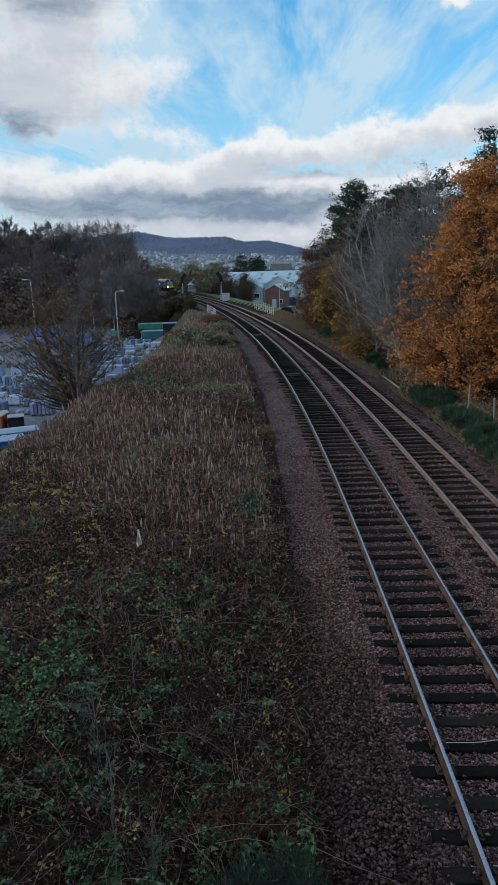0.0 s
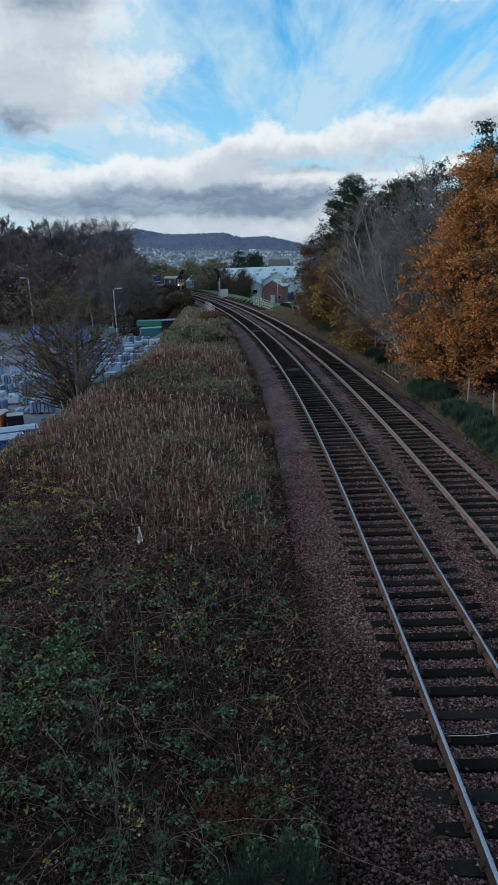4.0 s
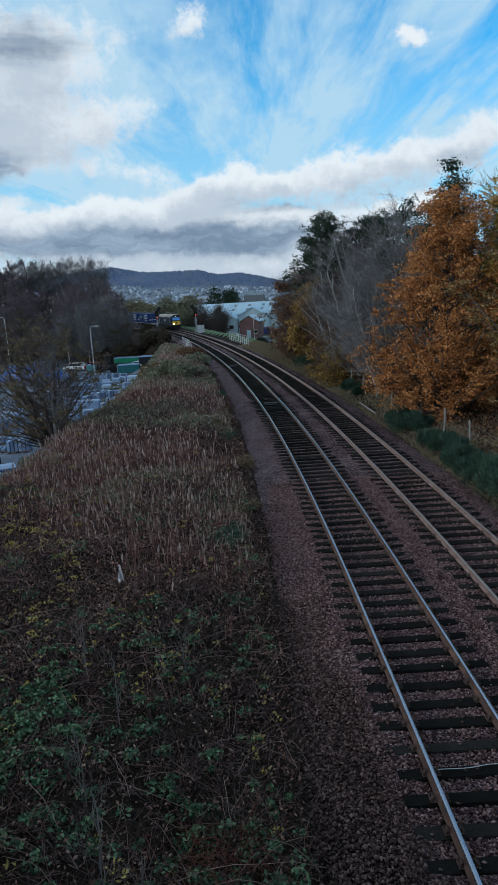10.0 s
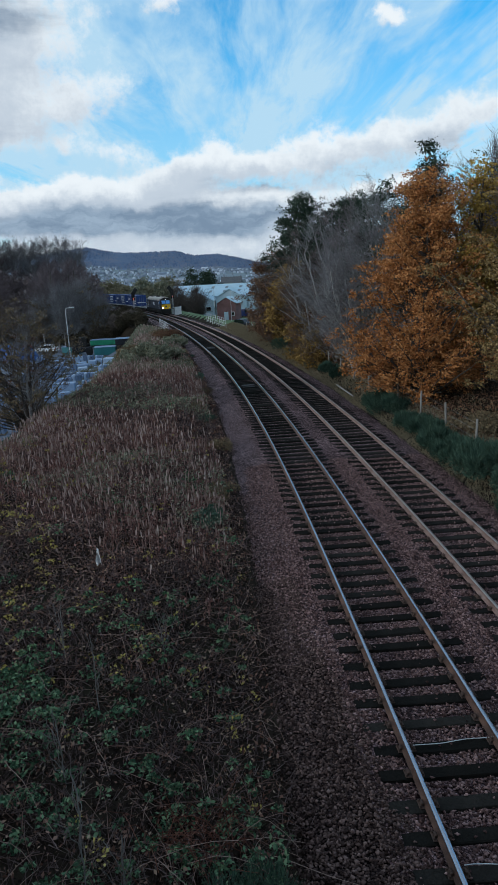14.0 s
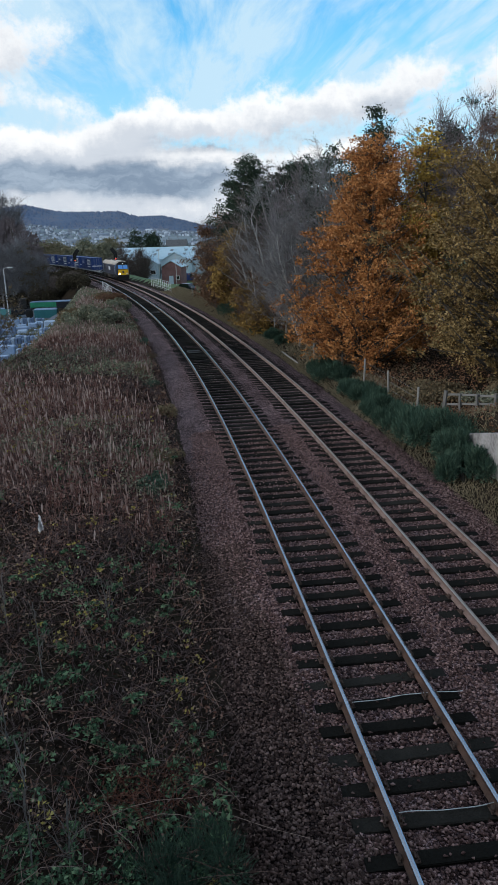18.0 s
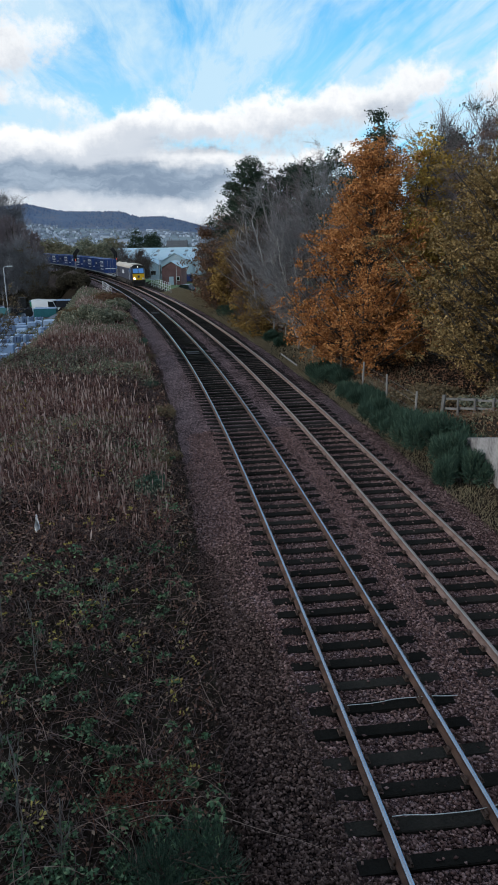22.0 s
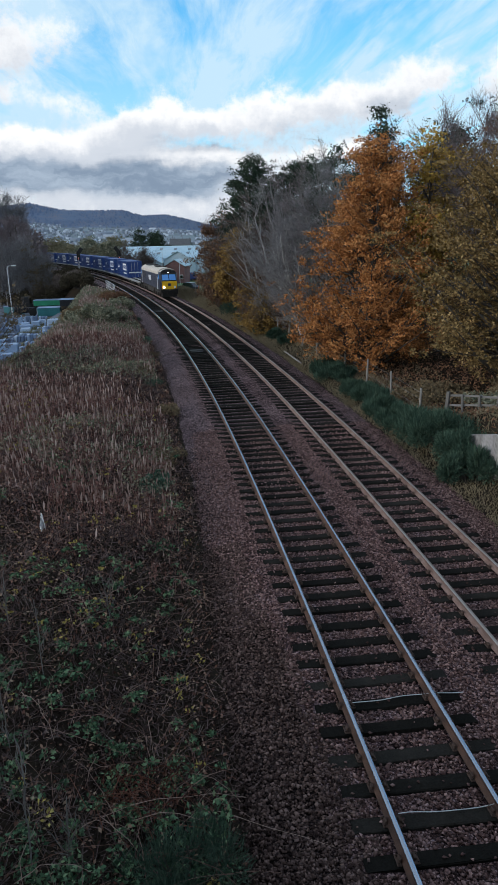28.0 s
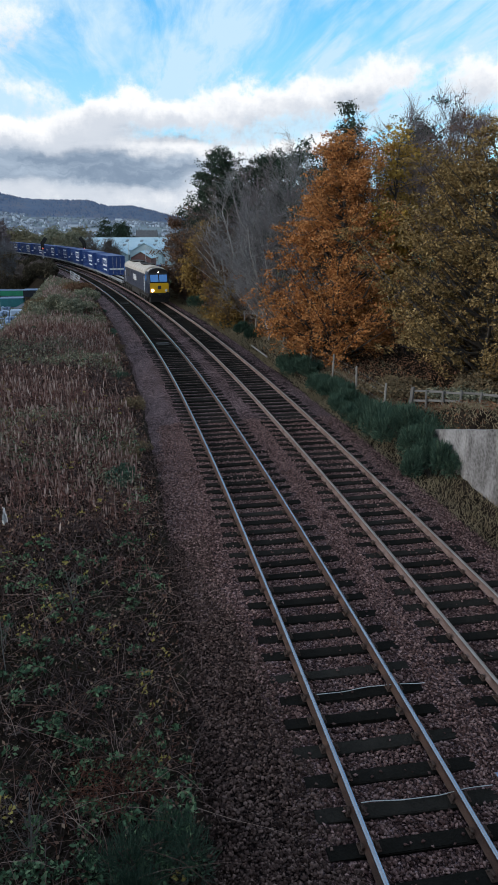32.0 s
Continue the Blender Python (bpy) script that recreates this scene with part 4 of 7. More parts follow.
def leaves(pos, size, r, flat=0.3):
    """Folded four-cornered leaves at pos."""
    n = len(pos)
    d = r.normal(size=(n, 3))
    d[:, 2] *= 0.7
    d /= np.linalg.norm(d, axis=1, keepdims=True)
    e = r.normal(size=(n, 3))
    e = np.cross(d, e)
    e /= np.linalg.norm(e, axis=1, keepdims=True) + 1e-9
    up = np.cross(d, e)
    s = (size * r.uniform(0.6, 1.4, n))[:, None]
    V = np.stack([pos - d * s, pos + e * s * 0.55 + up * s * 0.12, pos + d * s, pos - e * s * 0.55 + up * s * 0.12], 1)
    F = np.arange(n * 4).reshape(n, 4)
    return V.reshape(-1, 3), F


def slivers(a, b, w, r):
    """Thin tapered twigs from a to b, as upright triangles crossed in pairs."""
    n = len(a)
    d = b - a
    e = np.cross(d, r.normal(size=(n, 3)))
    e /= np.linalg.norm(e, axis=1, keepdims=True) + 1e-9
    f = np.cross(d, e)
    f /= np.linalg.norm(f, axis=1, keepdims=True) + 1e-9
    w = np.broadcast_to(np.asarray(w), (n,))[:, None]
    V = np.stack([a - e * w, a + e * w, b, a - f * w, a + f * w, b], 1)
    F = np.arange(n * 6).reshape(n * 2, 3)
    return V.reshape(-1, 3), F


def crown_points(n, profile, r, shell=0.55):
    """Points in a crown; profile: rows (height, radius)."""
    hz, hr = np.array(profile, float).T
    z = r.uniform(hz[0], hz[-1], n * 4)
    rad = np.interp(z, hz, hr)
    keep = r.random(n * 4) < (rad / hr.max()) ** 1.2 + 0.05
    z, rad = z[keep][:n], rad[keep][:n]
    a = r.uniform(0, 2 * np.pi, len(z))
    q = rad * (shell + (1 - shell) * r.random(len(z))) * (1 + 0.16 * np.sin(3 * a + z) + 0.1 * np.sin(5 * a - 1.7 * z))
    return np.stack([q * np.cos(a), q * np.sin(a), z], 1)


def build_tree(name, label, x, y, profile, seed, leaf=None, n_clump=120, n_leaf=18000, leaf_size=0.09, clump=0.55, twigs=0, twig_mat=None, twig_len=1.2,
               bark="bark", trunk=0.22, stems=1, lean=(0, 0), category="tree", sink=0.1, twig_w=0.012, rise=1.0):
    r = np.random.default_rng(seed)
    z0 = float(height(x, y)) - sink
    t = thing(name, label, category, pose(x, y, z0))
    top = profile[-1][0]
    C = crown_points(n_clump, profile, r, 0.35 if leaf and not twigs else 0.55)
    C[:, 0] += lean[0] * C[:, 2] / top
    C[:, 1] += lean[1] * C[:, 2] / top
    paths, starts = [], []
    for k in range(stems):
        a = 2 * np.pi * k / max(1, stems) + r.uniform(0, 1)
        zz = np.linspace(0, top * (0.92 if stems == 1 else r.uniform(0.6, 0.9)), 25)
        spread = 0 if stems == 1 else max(p[1] for p in profile) * 0.5
        w = np.cumsum(r.normal(0, 0.06 * min(1, top / 8), (25, 2)), 0) * (zz[:, None] / top)
        px = lean[0] * zz / top + spread * np.cos(a) * (zz / top) ** 0.8 + w[:, 0]
        py = lean[1] * zz / top + spread * np.sin(a) * (zz / top) ** 0.8 + w[:, 1]
        P = np.stack([px, py, zz], 1)
        rad = trunk / (stems ** 0.5) * (1 - 0.9 * zz / top) + min(0.012, trunk)
        rad[0] *= 1.35
        paths.append((P, rad))
        starts.append((P, rad))
    ends = []
    for c in C:
        P, rad = starts[r.integers(len(starts))]
        want = max(profile[0][0] * 0.6, c[2] - r.uniform(0.5, 1.0) * np.hypot(c[0], c[1]) * 0.9 - 0.3)
        i = int(np.argmin(np.abs(P[:, 2] - want)))
        i = int(np.clip(i + r.integers(-2, 3), 0, 24))
        a, R = P[i], rad[i]
        mid = a * 0.45 + c * 0.55 + np.array([0, 0, -0.10 * np.linalg.norm(c - a)]) + r.normal(0, 0.12 * min(1, top / 6), 3)
        q = np.linspace(0, 1, 6)[:, None]
        B = (1 - q) ** 2 * a + 2 * q * (1 - q) * mid + q ** 2 * c
        B[1:-1] += r.normal(0, 0.05 * min(1, top / 6), (4, 3))
        r0 = min(R * 0.55, 0.02 + 0.014 * np.linalg.norm(c - a))
        paths.append((B, np.linspace(r0, min(0.008, r0), 6)))
        ends.append(B)
    if n_clump < 10:
        for k, q in enumerate(paths):
            V, F = tubes([q])
            part("branch" if k >= stems else "trunk", smooth(raw("branch", V, F, M[bark])), t)
    else:
        V, F = tubes(paths)
        part("trunk", smooth(raw("trunk", V, F, M[bark])), t)
    if twigs:
        E = np.array(ends)
        i, j = r.integers(len(E), size=twigs), r.integers(2, 6, size=twigs)
        a = E[i, j] + r.normal(0, 0.12, (twigs, 3))
        out = a.copy()
        out[:, :2] *= 0.25
        out[:, 2] = np.abs(out[:, 2]) * 0.0 + rise
        d = out / (np.linalg.norm(out, axis=1, keepdims=True) + 1e-9) + r.normal(0, 0.55, (twigs, 3))
        ln = twig_len * r.uniform(0.35, 1.0, twigs)[:, None]
        b = a + d * ln
        V1, F1 = slivers(a, b, twig_w, r)
        k = max(1, twigs * 2)
        ii = r.integers(twigs, size=k)
        q = r.uniform(0.2, 0.95, k)[:, None]
        a2 = a[ii] * (1 - q) + b[ii] * q
        d2 = d[ii] + r.normal(0, 0.7, (k, 3))
        V2, F2 = slivers(a2, a2 + d2 * ln[ii] * 0.45, twig_w * 0.6, r)
        part("bare_crown", raw("bare_crown", np.concatenate([V1, V2]), np.concatenate([F1, F2 + len(V1)]), M[twig_mat]), t)
    if leaf:
        # leaves sit in flat sprays round the outer ends of the limbs
        per = 22
        ns = max(1, n_leaf // per)
        E = np.array(ends)
        k, q = r.integers(len(E), size=ns), np.minimum(5, r.uniform(2.6, 5.6, ns))
        i0 = np.minimum(q.astype(int), 4)
        c = E[k, i0] + (E[k, i0 + 1] - E[k, i0]) * (q - i0)[:, None]
        g = r.normal(0, 1, (ns, 3))
        g *= np.minimum(1, 1.9 / np.linalg.norm(g, axis=1, keepdims=True))
        c = c + g * (clump * r.uniform(0.5, 1.3, len(E))[k])[:, None] * np.array([1, 1, 0.6])
        pos = (c[:, None] + r.normal(0, 1, (ns, per, 3)) * leaf_size * np.array([2.3, 2.3, 1.2])).reshape(-1, 3)
        pos = pos[pos[:, 2] > 0.2]
        V, F = leaves(pos, leaf_size, r)
        part("crown", raw("crown", V, F, M[leaf]), t)
    return t


def build_bush(name, label, x, y, rx, ry, h, seed, leaf, n=4000, size=0.06, spiky=True, category="bush"):
    """A dense shrub of short shoots over a woody frame."""
    r = np.random.default_rng(seed)
    z0 = float(height(x, y)) - 0.05
    t = thing(name, label, category, pose(x, y, z0))
    k = 14
    paths, tips = [], []
    for i in range(k):
        a, q = r.uniform(0, 6.28), r.random() ** 0.5
        c = np.array([rx * q * np.cos(a), ry * q * np.sin(a), h * (0.55 + 0.4 * (1 - q * q)) * r.uniform(0.75, 1.1)])
        p = np.linspace(0, 1, 4)[:, None]
        B = p * c + np.array([0, 0, 0.2]) * p * (1 - p) + r.normal(0, 0.03, (4, 3))
        B[0] = (c[0] * 0.2, c[1] * 0.2, 0)
        paths.append((B, np.linspace(0.03, 0.008, 4)))
        tips.append(c)
    V, F = tubes(paths, 4)
    part("wood", raw("wood", V, F, M["bark"]), t)
    T = np.array(tips)
    i = r.integers(k, size=n)
    g = r.normal(0, 1, (n, 3))
    g /= np.linalg.norm(g, axis=1, keepdims=True)
    pos = T[i] * np.array([1, 1, 0.75]) + g * (r.random(n) ** 0.4)[:, None] * np.array([rx * 0.42, ry * 0.42, h * 0.36])
    pos[:, 2] = np.abs(pos[:, 2])
    if spiky:
        d = g * 0.8 + np.array([0, 0, 0.7]) + r.normal(0, 0.35, (n, 3))
        V, F = slivers(pos, pos + d * size * 1.8, size * (0.22 if size > 0.06 else 0.1), r)
    else:
        V, F = leaves(pos, size, r)
    part("foliage", raw("foliage", V, F, M[leaf]), t)
    return t


def spread(n, s0, s1, o0, o1, r, near=1.0):
    """Scattered places on the bank between two stations and two offsets."""
    s = s0 + (s1 - s0) * r.random(n) ** near
    o = r.uniform(o0, o1, n)
    h = np.interp(s, LINE_S, LINE_H)
    x, y = np.interp(s, LINE_S, LINE_X) + o * np.cos(h), np.interp(s, LINE_S, LINE_Y) - o * np.sin(h)
    return x, y, height(x, y), s, o


def stuff(name, label, category, V, F, mat):
    return tagged(new(name, raw(name, V, F, mat)), label, category, kind="stuff")


CREST_S, CREST_O = [0, 25, 50, 66, 86, 120], [-16, -15.2, -12.4, -10.3, -8.4, -7]


def mat_top(x, y):
    """How high the tangle of dead growth stands over the soil."""
    return 0.10 + 0.34 * np.clip(waves(x, y, 1.1, 33) + 0.5, 0, 1.8) + 0.08 * waves(x, y, 3.1, 34)


def build_weeds():
    r = np.random.default_rng(21)
    # upright dead stalks with woolly heads, in drifts
    n = 46000
    x, y, z, s, o = spread(n, 13, 112, -17, -3.3, r, 1.3)
    drift = waves(x, y, 0.4, 11) + 0.6 * waves(x, y, 1.5, 12)
    keep = (drift + r.normal(0, 0.35, n) > 0.0 + np.interp(s, [13, 18, 26], [1.0, 0.4, 0.0])) & (o > np.interp(s, CREST_S, CREST_O))
    x, y, z, s = x[keep], y[keep], z[keep], s[keep]
    n = len(x)
    hgt = (0.72 + 0.16 * waves(x, y, 0.6, 13)) * r.uniform(0.55, 1.35, n)
    a = np.stack([x, y, z - 0.03], 1)
    b = a + np.stack([r.normal(0, 0.08, n), r.normal(0, 0.08, n), hgt], 1)
    wide = 1 + s / 45
    V, F = slivers(a, b, 0.006 * wide, r)
    stuff("dead_weed_stalks", "dead reddish-brown weed stalks on a railway bank", "weeds", V, F, M["weed"])
    # the heads: slim upright spindles
    k = r.random(n) < 0.42
    p, q, w = b[k] * 0.62 + a[k] * 0.38, b[k] * 1.03 - a[k] * 0.03, (0.0155 * wide * r.uniform(0.5, 1.5, n))[k][:, None]
    m = len(p)
    e = np.zeros((m, 3))
    t = r.uniform(0, 6.28, m)
    e[:, 0], e[:, 1] = np.cos(t), np.sin(t)
    f = np.stack([-e[:, 1], e[:, 0], e[:, 2]], 1)
    c = p * 0.4 + q * 0.6
    V = np.stack([p, c + e * w, q, c - e * w, p, c + f * w, q, c - f * w], 1).reshape(-1, 3)
    stuff("dead_weed_heads", "pale woolly seed heads of dead weeds", "weeds", V, np.arange(m * 8).reshape(-1, 4), M["weed_head"])
    # curled dead leaves below the heads
    k = 4
    q = r.uniform(0.1, 0.7, (n, k, 1))
    pos = (a[:, None] * (1 - q) + b[:, None] * q).reshape(-1, 3) + r.normal(0, 0.06, (n * k, 3))
    V, F = leaves(pos, 0.028 * np.repeat(wide, k), r)
    stuff("dead_weed_leaves", "withered red-brown leaves of dead weeds", "weeds", V, F, M["weed"])
    # grey-green low growth in patches between the drifts
    n = 150000
    x, y, z, s, o = spread(n, 14, 114, -18, -3.2, r, 1.15)
    d = waves(x, y, 0.33, 14) + 0.6 * waves(x, y, 1.3, 15) + 0.3 * waves(x, y, 5.0, 16)
    keep = d > np.interp(s, [14, 26, 45, 60, 110], [0.6, 0.3, 0.1, -0.15, -0.3])
    x, y, z, s = x[keep], y[keep], z[keep], s[keep]
    n = len(x)
    a = np.stack([x, y, z + (mat_top(x, y) + 0.15) * r.uniform(0.3, 1.3, n)], 1)
    b = a + np.stack([r.normal(0, 0.06, n), r.normal(0, 0.06, n), r.uniform(0.05, 0.22, n)], 1)
    V, F = leaves((a + b) / 2, 0.028 * (1 + s / 45), r)
    stuff("grey_green_herbs", "grey-green low herbs between dead weeds", "weeds", V, F, M["bank_green"])


def clumps(n, s0, s1, o0, o1, per, rad, r, near, low, seed):
    """Leaf places over rounded clumps, kept where a drift is higher than low."""
    x, y, z, s, o = spread(n, s0, s1, o0, o1, r, near)
    keep = waves(x, y, 1.0, seed) + 0.5 * waves(x, y, 2.7, seed + 1) > low
    x, y, z = x[keep], y[keep], z[keep]
    g = r.normal(size=(len(x), per, 3))
    g /= np.linalg.norm(g, axis=2, keepdims=True)
    g[..., 2] = np.abs(g[..., 2])
    q = (rad * r.uniform(0.5, 1.4, len(x)))[:, None, None]
    c = np.stack([x, y, z + mat_top(x, y) * r.uniform(0.5, 1.1, len(x))], 1)[:, None]
    return (c + g * q * np.array([1, 1, 0.75]) * r.uniform(0.6, 1.0, (len(x), per, 1))).reshape(-1, 3)


def build_undergrowth():
    r = np.random.default_rng(22)
    # matted dead stems, leaning every way
    n = 240000
    x, y, z, s, o = spread(n, 2.2, 112, -18.5, -2.35, r, 1.6)
    edge = step(-2.3, -3.6, o)
    thin = np.interp(s, [2, 9, 16, 24], [0.65, 0.85, 1.0, 1.0])
    hump = mat_top(x, y)
    keep = r.random(n) < (0.2 + 0.8 * edge) * thin * np.clip(0.25 + hump * 2.2, 0, 1)
    x, y, z, s, edge, hump = x[keep], y[keep], z[keep], s[keep], edge[keep], hump[keep]
    n = len(x)
    top = hump * edge
    a = np.stack([x, y, z - 0.03 + top * r.uniform(0, 0.8, n)], 1)
    ln = r.uniform(0.1, 0.42, n)
    t = r.uniform(0, 6.28, n)
    tilt = np.clip(r.normal(0.35, 0.45, n), -0.3, 1.2)
    b = a + np.stack([ln * np.cos(t) * np.cos(tilt), ln * np.sin(t) * np.cos(tilt), ln * np.sin(tilt) + 0.05], 1)
    V, F = slivers(a, b, 0.0048 * (1 + s / 12), r)
    stuff("dry_undergrowth", "tangle of dry brown stems and dead grass", "undergrowth", V, F, M["cane"])
    # small dead leaves through the tangle
    n = 100000
    x, y, z, s, o = spread(n, 2.2, 105, -17.5, -2.8, r, 1.5)
    keep = r.random(n) < np.interp(s, [2, 9, 16, 24], [1.0, 1.0, 1.0, 1.0])
    x, y, z, s = x[keep], y[keep], z[keep], s[keep]
    n = len(x)
    pos = np.stack([x, y, z + mat_top(x, y) * r.uniform(0.2, 1.05, n)], 1)
    V, F = leaves(pos, 0.024 * (1 + s / 24), r)
    stuff("dead_leaves", "small withered brown leaves in a tangle of stems", "undergrowth", V, F, M["dead_leaf"])
    # dark rotting litter over the soil, its near-black tone also holding shade of the bramble gaps
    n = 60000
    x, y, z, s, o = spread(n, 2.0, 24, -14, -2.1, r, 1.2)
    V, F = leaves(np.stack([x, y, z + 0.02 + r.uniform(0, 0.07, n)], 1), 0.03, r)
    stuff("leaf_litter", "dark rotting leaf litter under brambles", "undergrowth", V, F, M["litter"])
    # bramble leaves in clumps, thick near the bridge
    P = [clumps(1700, 2.0, 13, -13, -2.9, 30, 0.15, r, 1.0, 0.25, 31), clumps(900, 2.0, 14, -13, -5.2, 30, 0.16, r, 1.0, 0.0, 36), clumps(420, 2.0, 16, -14, -3.0, 26, 0.12, r, 1.0, -2, 39),
         clumps(1300, 12, 30, -16, -3.0, 18, 0.2, r, 1.3, 0.35, 31), clumps(700, 28, 75, -17, -3.0, 30, 0.35, r, 1.2, 0.6, 31)]
    pos = np.concatenate(P)
    V, F = leaves(pos, 0.031 * (1 + pos[:, 1] / 50), r)
    stuff("bramble_leaves", "blue-green bramble leaves in clumps", "brambles", V, F, M["leaf_bramble"])
    P = [clumps(260, 2.0, 15, -13, -2.9, 12, 0.14, r, 1.0, 0.15, 38), clumps(620, 9, 34, -15, -3.0, 8, 0.12, r, 1.2, 0.1, 41), clumps(800, 13, 42, -16, -8.0, 12, 0.16, r, 1.0, 0.0, 44)]
    pos = np.concatenate(P)
    V, F = leaves(pos, 0.03 * (1 + pos[:, 1] / 60), r)
    stuff("yellow_leaves", "pale yellow turning leaves among brambles", "brambles", V, F, M["leaf_yellow"])
    # arching bare canes
    for name, label, mat, count, place in (("bramble_canes", "bare greyish arching bramble canes", "cane_pale", 1500, None), ("red_bramble_canes", "patch of dead red-brown bramble canes", "cane_red", 95, (-1.9, 7.6))):
        paths = []
        x, y, z, s, o = spread(count, 2.0, 24, -14, -2.7, r, 1.3)
        if place:
            x, y = r.normal(place[0], 0.42, count), r.normal(place[1], 0.36, count)
            z = height(x, y)
        up = mat_top(x, y)
        for i in range(count):
            a, ln, hh = r.uniform(0, 6.28), r.uniform(0.5, 1.9) * (0.4 if place else 1), r.uniform(0.02, 0.3)
            q = np.linspace(0, 1, 6)
            P = np.stack([x[i] + ln * np.cos(a) * q, y[i] + ln * np.sin(a) * q, z[i] + up[i] * 0.8 + (0.12 if place else 0) + hh * 4 * q * (1 - q)], 1)
            P[:, :2] += np.cumsum(r.normal(0, 0.035, (6, 2)), 0)
            paths.append((P, np.linspace(0.006, 0.0025, 6)))
        V, F = tubes(paths, 3)
        stuff(name, label, "brambles", V, F, M[mat])


def build_verge():
    r = np.random.default_rng(23)
    n = 60000
    x, y, z, s, o = spread(n, 6, 110, SECOND + 2.0, 8.3, r, 1.2)
    far = r.random(n) < 0.12
    x[far] += 3.0
    z = height(x, y)
    a = np.stack([x, y, z - 0.02], 1)
    b = a + np.stack([r.normal(0, 0.12, n), r.normal(0, 0.12, n), r.uniform(0.05, 0.26, n)], 1)
    V, F = slivers(a, b, 0.006 * (1 + s / 18), r)
    stuff("verge_grass", "pale withered grass on the far verge", "grass", V, F, M["grass"])
    n = 60000
    x, y, z, s, o = spread(n, 14, 80, 7.2, 22, r, 1.4)
    V, F = leaves(np.stack([x, y, z + r.uniform(0, 0.25, n)], 1), 0.06, r)
    stuff("fallen_leaves", "brown fallen leaves under the trees", "leaves", V, F, M["leaf_rusty"])


build_weeds()
build_undergrowth()
build_verge()
# trees on the wooded side
build_tree("orange_tree", "tall autumn tree with orange-brown leaves behind the fence", 4.8, 39.2,
           [(0.6, 2.8), (2.2, 4.2), (4.0, 4.6), (7.1, 3.6), (9.5, 2.5), (11.0, 1.9), (12.1, 1.2), (12.9, 0.4)], 41, "leaf_orange", 210, 84000, 0.06, 0.42, bark="bark", trunk=0.26, lean=(0.5, 0))
build_tree("oak_tree", "broad oak with olive-brown autumn leaves", 11.3, 32.0,
           [(0.8, 3.6), (2.5, 5.6), (5.5, 6.3), (8.5, 5.2), (10.5, 3.2), (11.6, 1.2)], 42, "leaf_oak", 270, 115000, 0.06, 0.44, trunk=0.34)
build_tree("yellow_topped_tree", "slim tree with yellow-green leaves among taller trees", 8.3, 40.5,
           [(1.5, 0.8), (5, 1.7), (9.5, 1.9), (12.6, 0.6)], 43, "leaf_bright_gold", 60, 12000, 0.085, 0.4, trunk=0.16)
build_tree("purple_tree", "bare-topped tree with a few dark purplish leaves", 11.5, 40.0,
           [(5, 2.6), (8, 3.2), (10.6, 2.6), (12.2, 1.2)], 44, "leaf_rusty", 90, 4500, 0.07, 0.6, twigs=5000, twig_mat="twig_purple", trunk=0.24, twig_len=0.7, rise=0.6)
build_tree("dark_tree", "tall dark evergreen tree rising behind an orange tree", 6.2, 46.5,
           [(6, 2.2), (9, 2.2), (12.2, 1.2), (14.9, 0.3)], 45, "leaf_green", 60, 9000, 0.08, 0.3, trunk=0.2)
for i, (x, y, h, w) in enumerate([(0.2, 56, 11.4, 3.0), (2.6, 57, 13.0, 3.2), (-1.6, 60, 11.0, 2.8), (4.8, 58, 14.0, 2.8), (8.6, 52, 11.4, 2.4), (1.0, 64, 13.0, 3.0), (10.4, 50, 12.6, 2.4), (3.6, 50, 11.5, 2.8), (1.6, 49, 8.2, 2.4)]):
    build_tree("bare_birch_tree", "leafless grey birch with pale leaning limbs", x, y, [(1.6, w * 0.7), (h * 0.5, w), (h * 0.8, w * 0.75), (h, 0.5)], 50 + i,
               None, 60, 0, twigs=2300, twig_mat="twig_purple" if i % 4 == 1 else "twig_brown" if i % 4 == 2 else "twig_grey", bark="bark_pale" if i % 2 == 0 else "bark_grey", trunk=0.19, twig_len=0.8, twig_w=0.010, stems=3, lean=(-1.4, -0.3), rise=0.4)
for i, (x, y, h, w) in enumerate([(9.6, 44, 13.4, 1.2), (7.3, 50, 13.6, 1.6), (12.5, 47, 14.2, 2.2)]):
    build_tree("thin_topped_tree", "slender tree with a few small dark leaves at the top", x, y, [(5, w * 0.8), (h * 0.7, w), (h * 0.9, w * 0.7), (h, 0.2)], 57 + i,
               "leaf_green", 60, 2600, 0.06, 0.5, twigs=2200, twig_mat="twig_purple", trunk=0.14, twig_len=0.7, twig_w=0.012, rise=0.7)
build_tree("evergreen_tree", "broad dark green evergreen tree at the wood's edge", -3.2, 80.0,
           [(2, 3.0), (6, 4.8), (10, 4.3), (13.5, 3.0), (15.4, 1.2)], 61, "leaf_green", 170, 60000, 0.1, 0.5, trunk=0.3)
build_tree("evergreen_tree", "broad dark green evergreen tree at the wood's edge", 1.8, 82.0,
           [(2, 3.0), (6, 4.4), (10, 4.0), (13, 2.8), (15.0, 1.2)], 62, "leaf_green", 150, 52000, 0.1, 0.5, trunk=0.3)
for i, (x, y, h, w) in enumerate([(7.5, 66, 13.0, 3.6), (13.5, 60, 13.2, 3.6), (5.5, 76, 14.5, 4.0)]):
    build_tree("ivy_clad_tree", "dark tree with dull green leaves behind bare birches", x, y, [(2, w * 0.7), (h * 0.5, w), (h * 0.85, w * 0.7), (h, 0.5)], 160 + i, "leaf_green", 110, 20000, 0.12, 0.55, trunk=0.25)
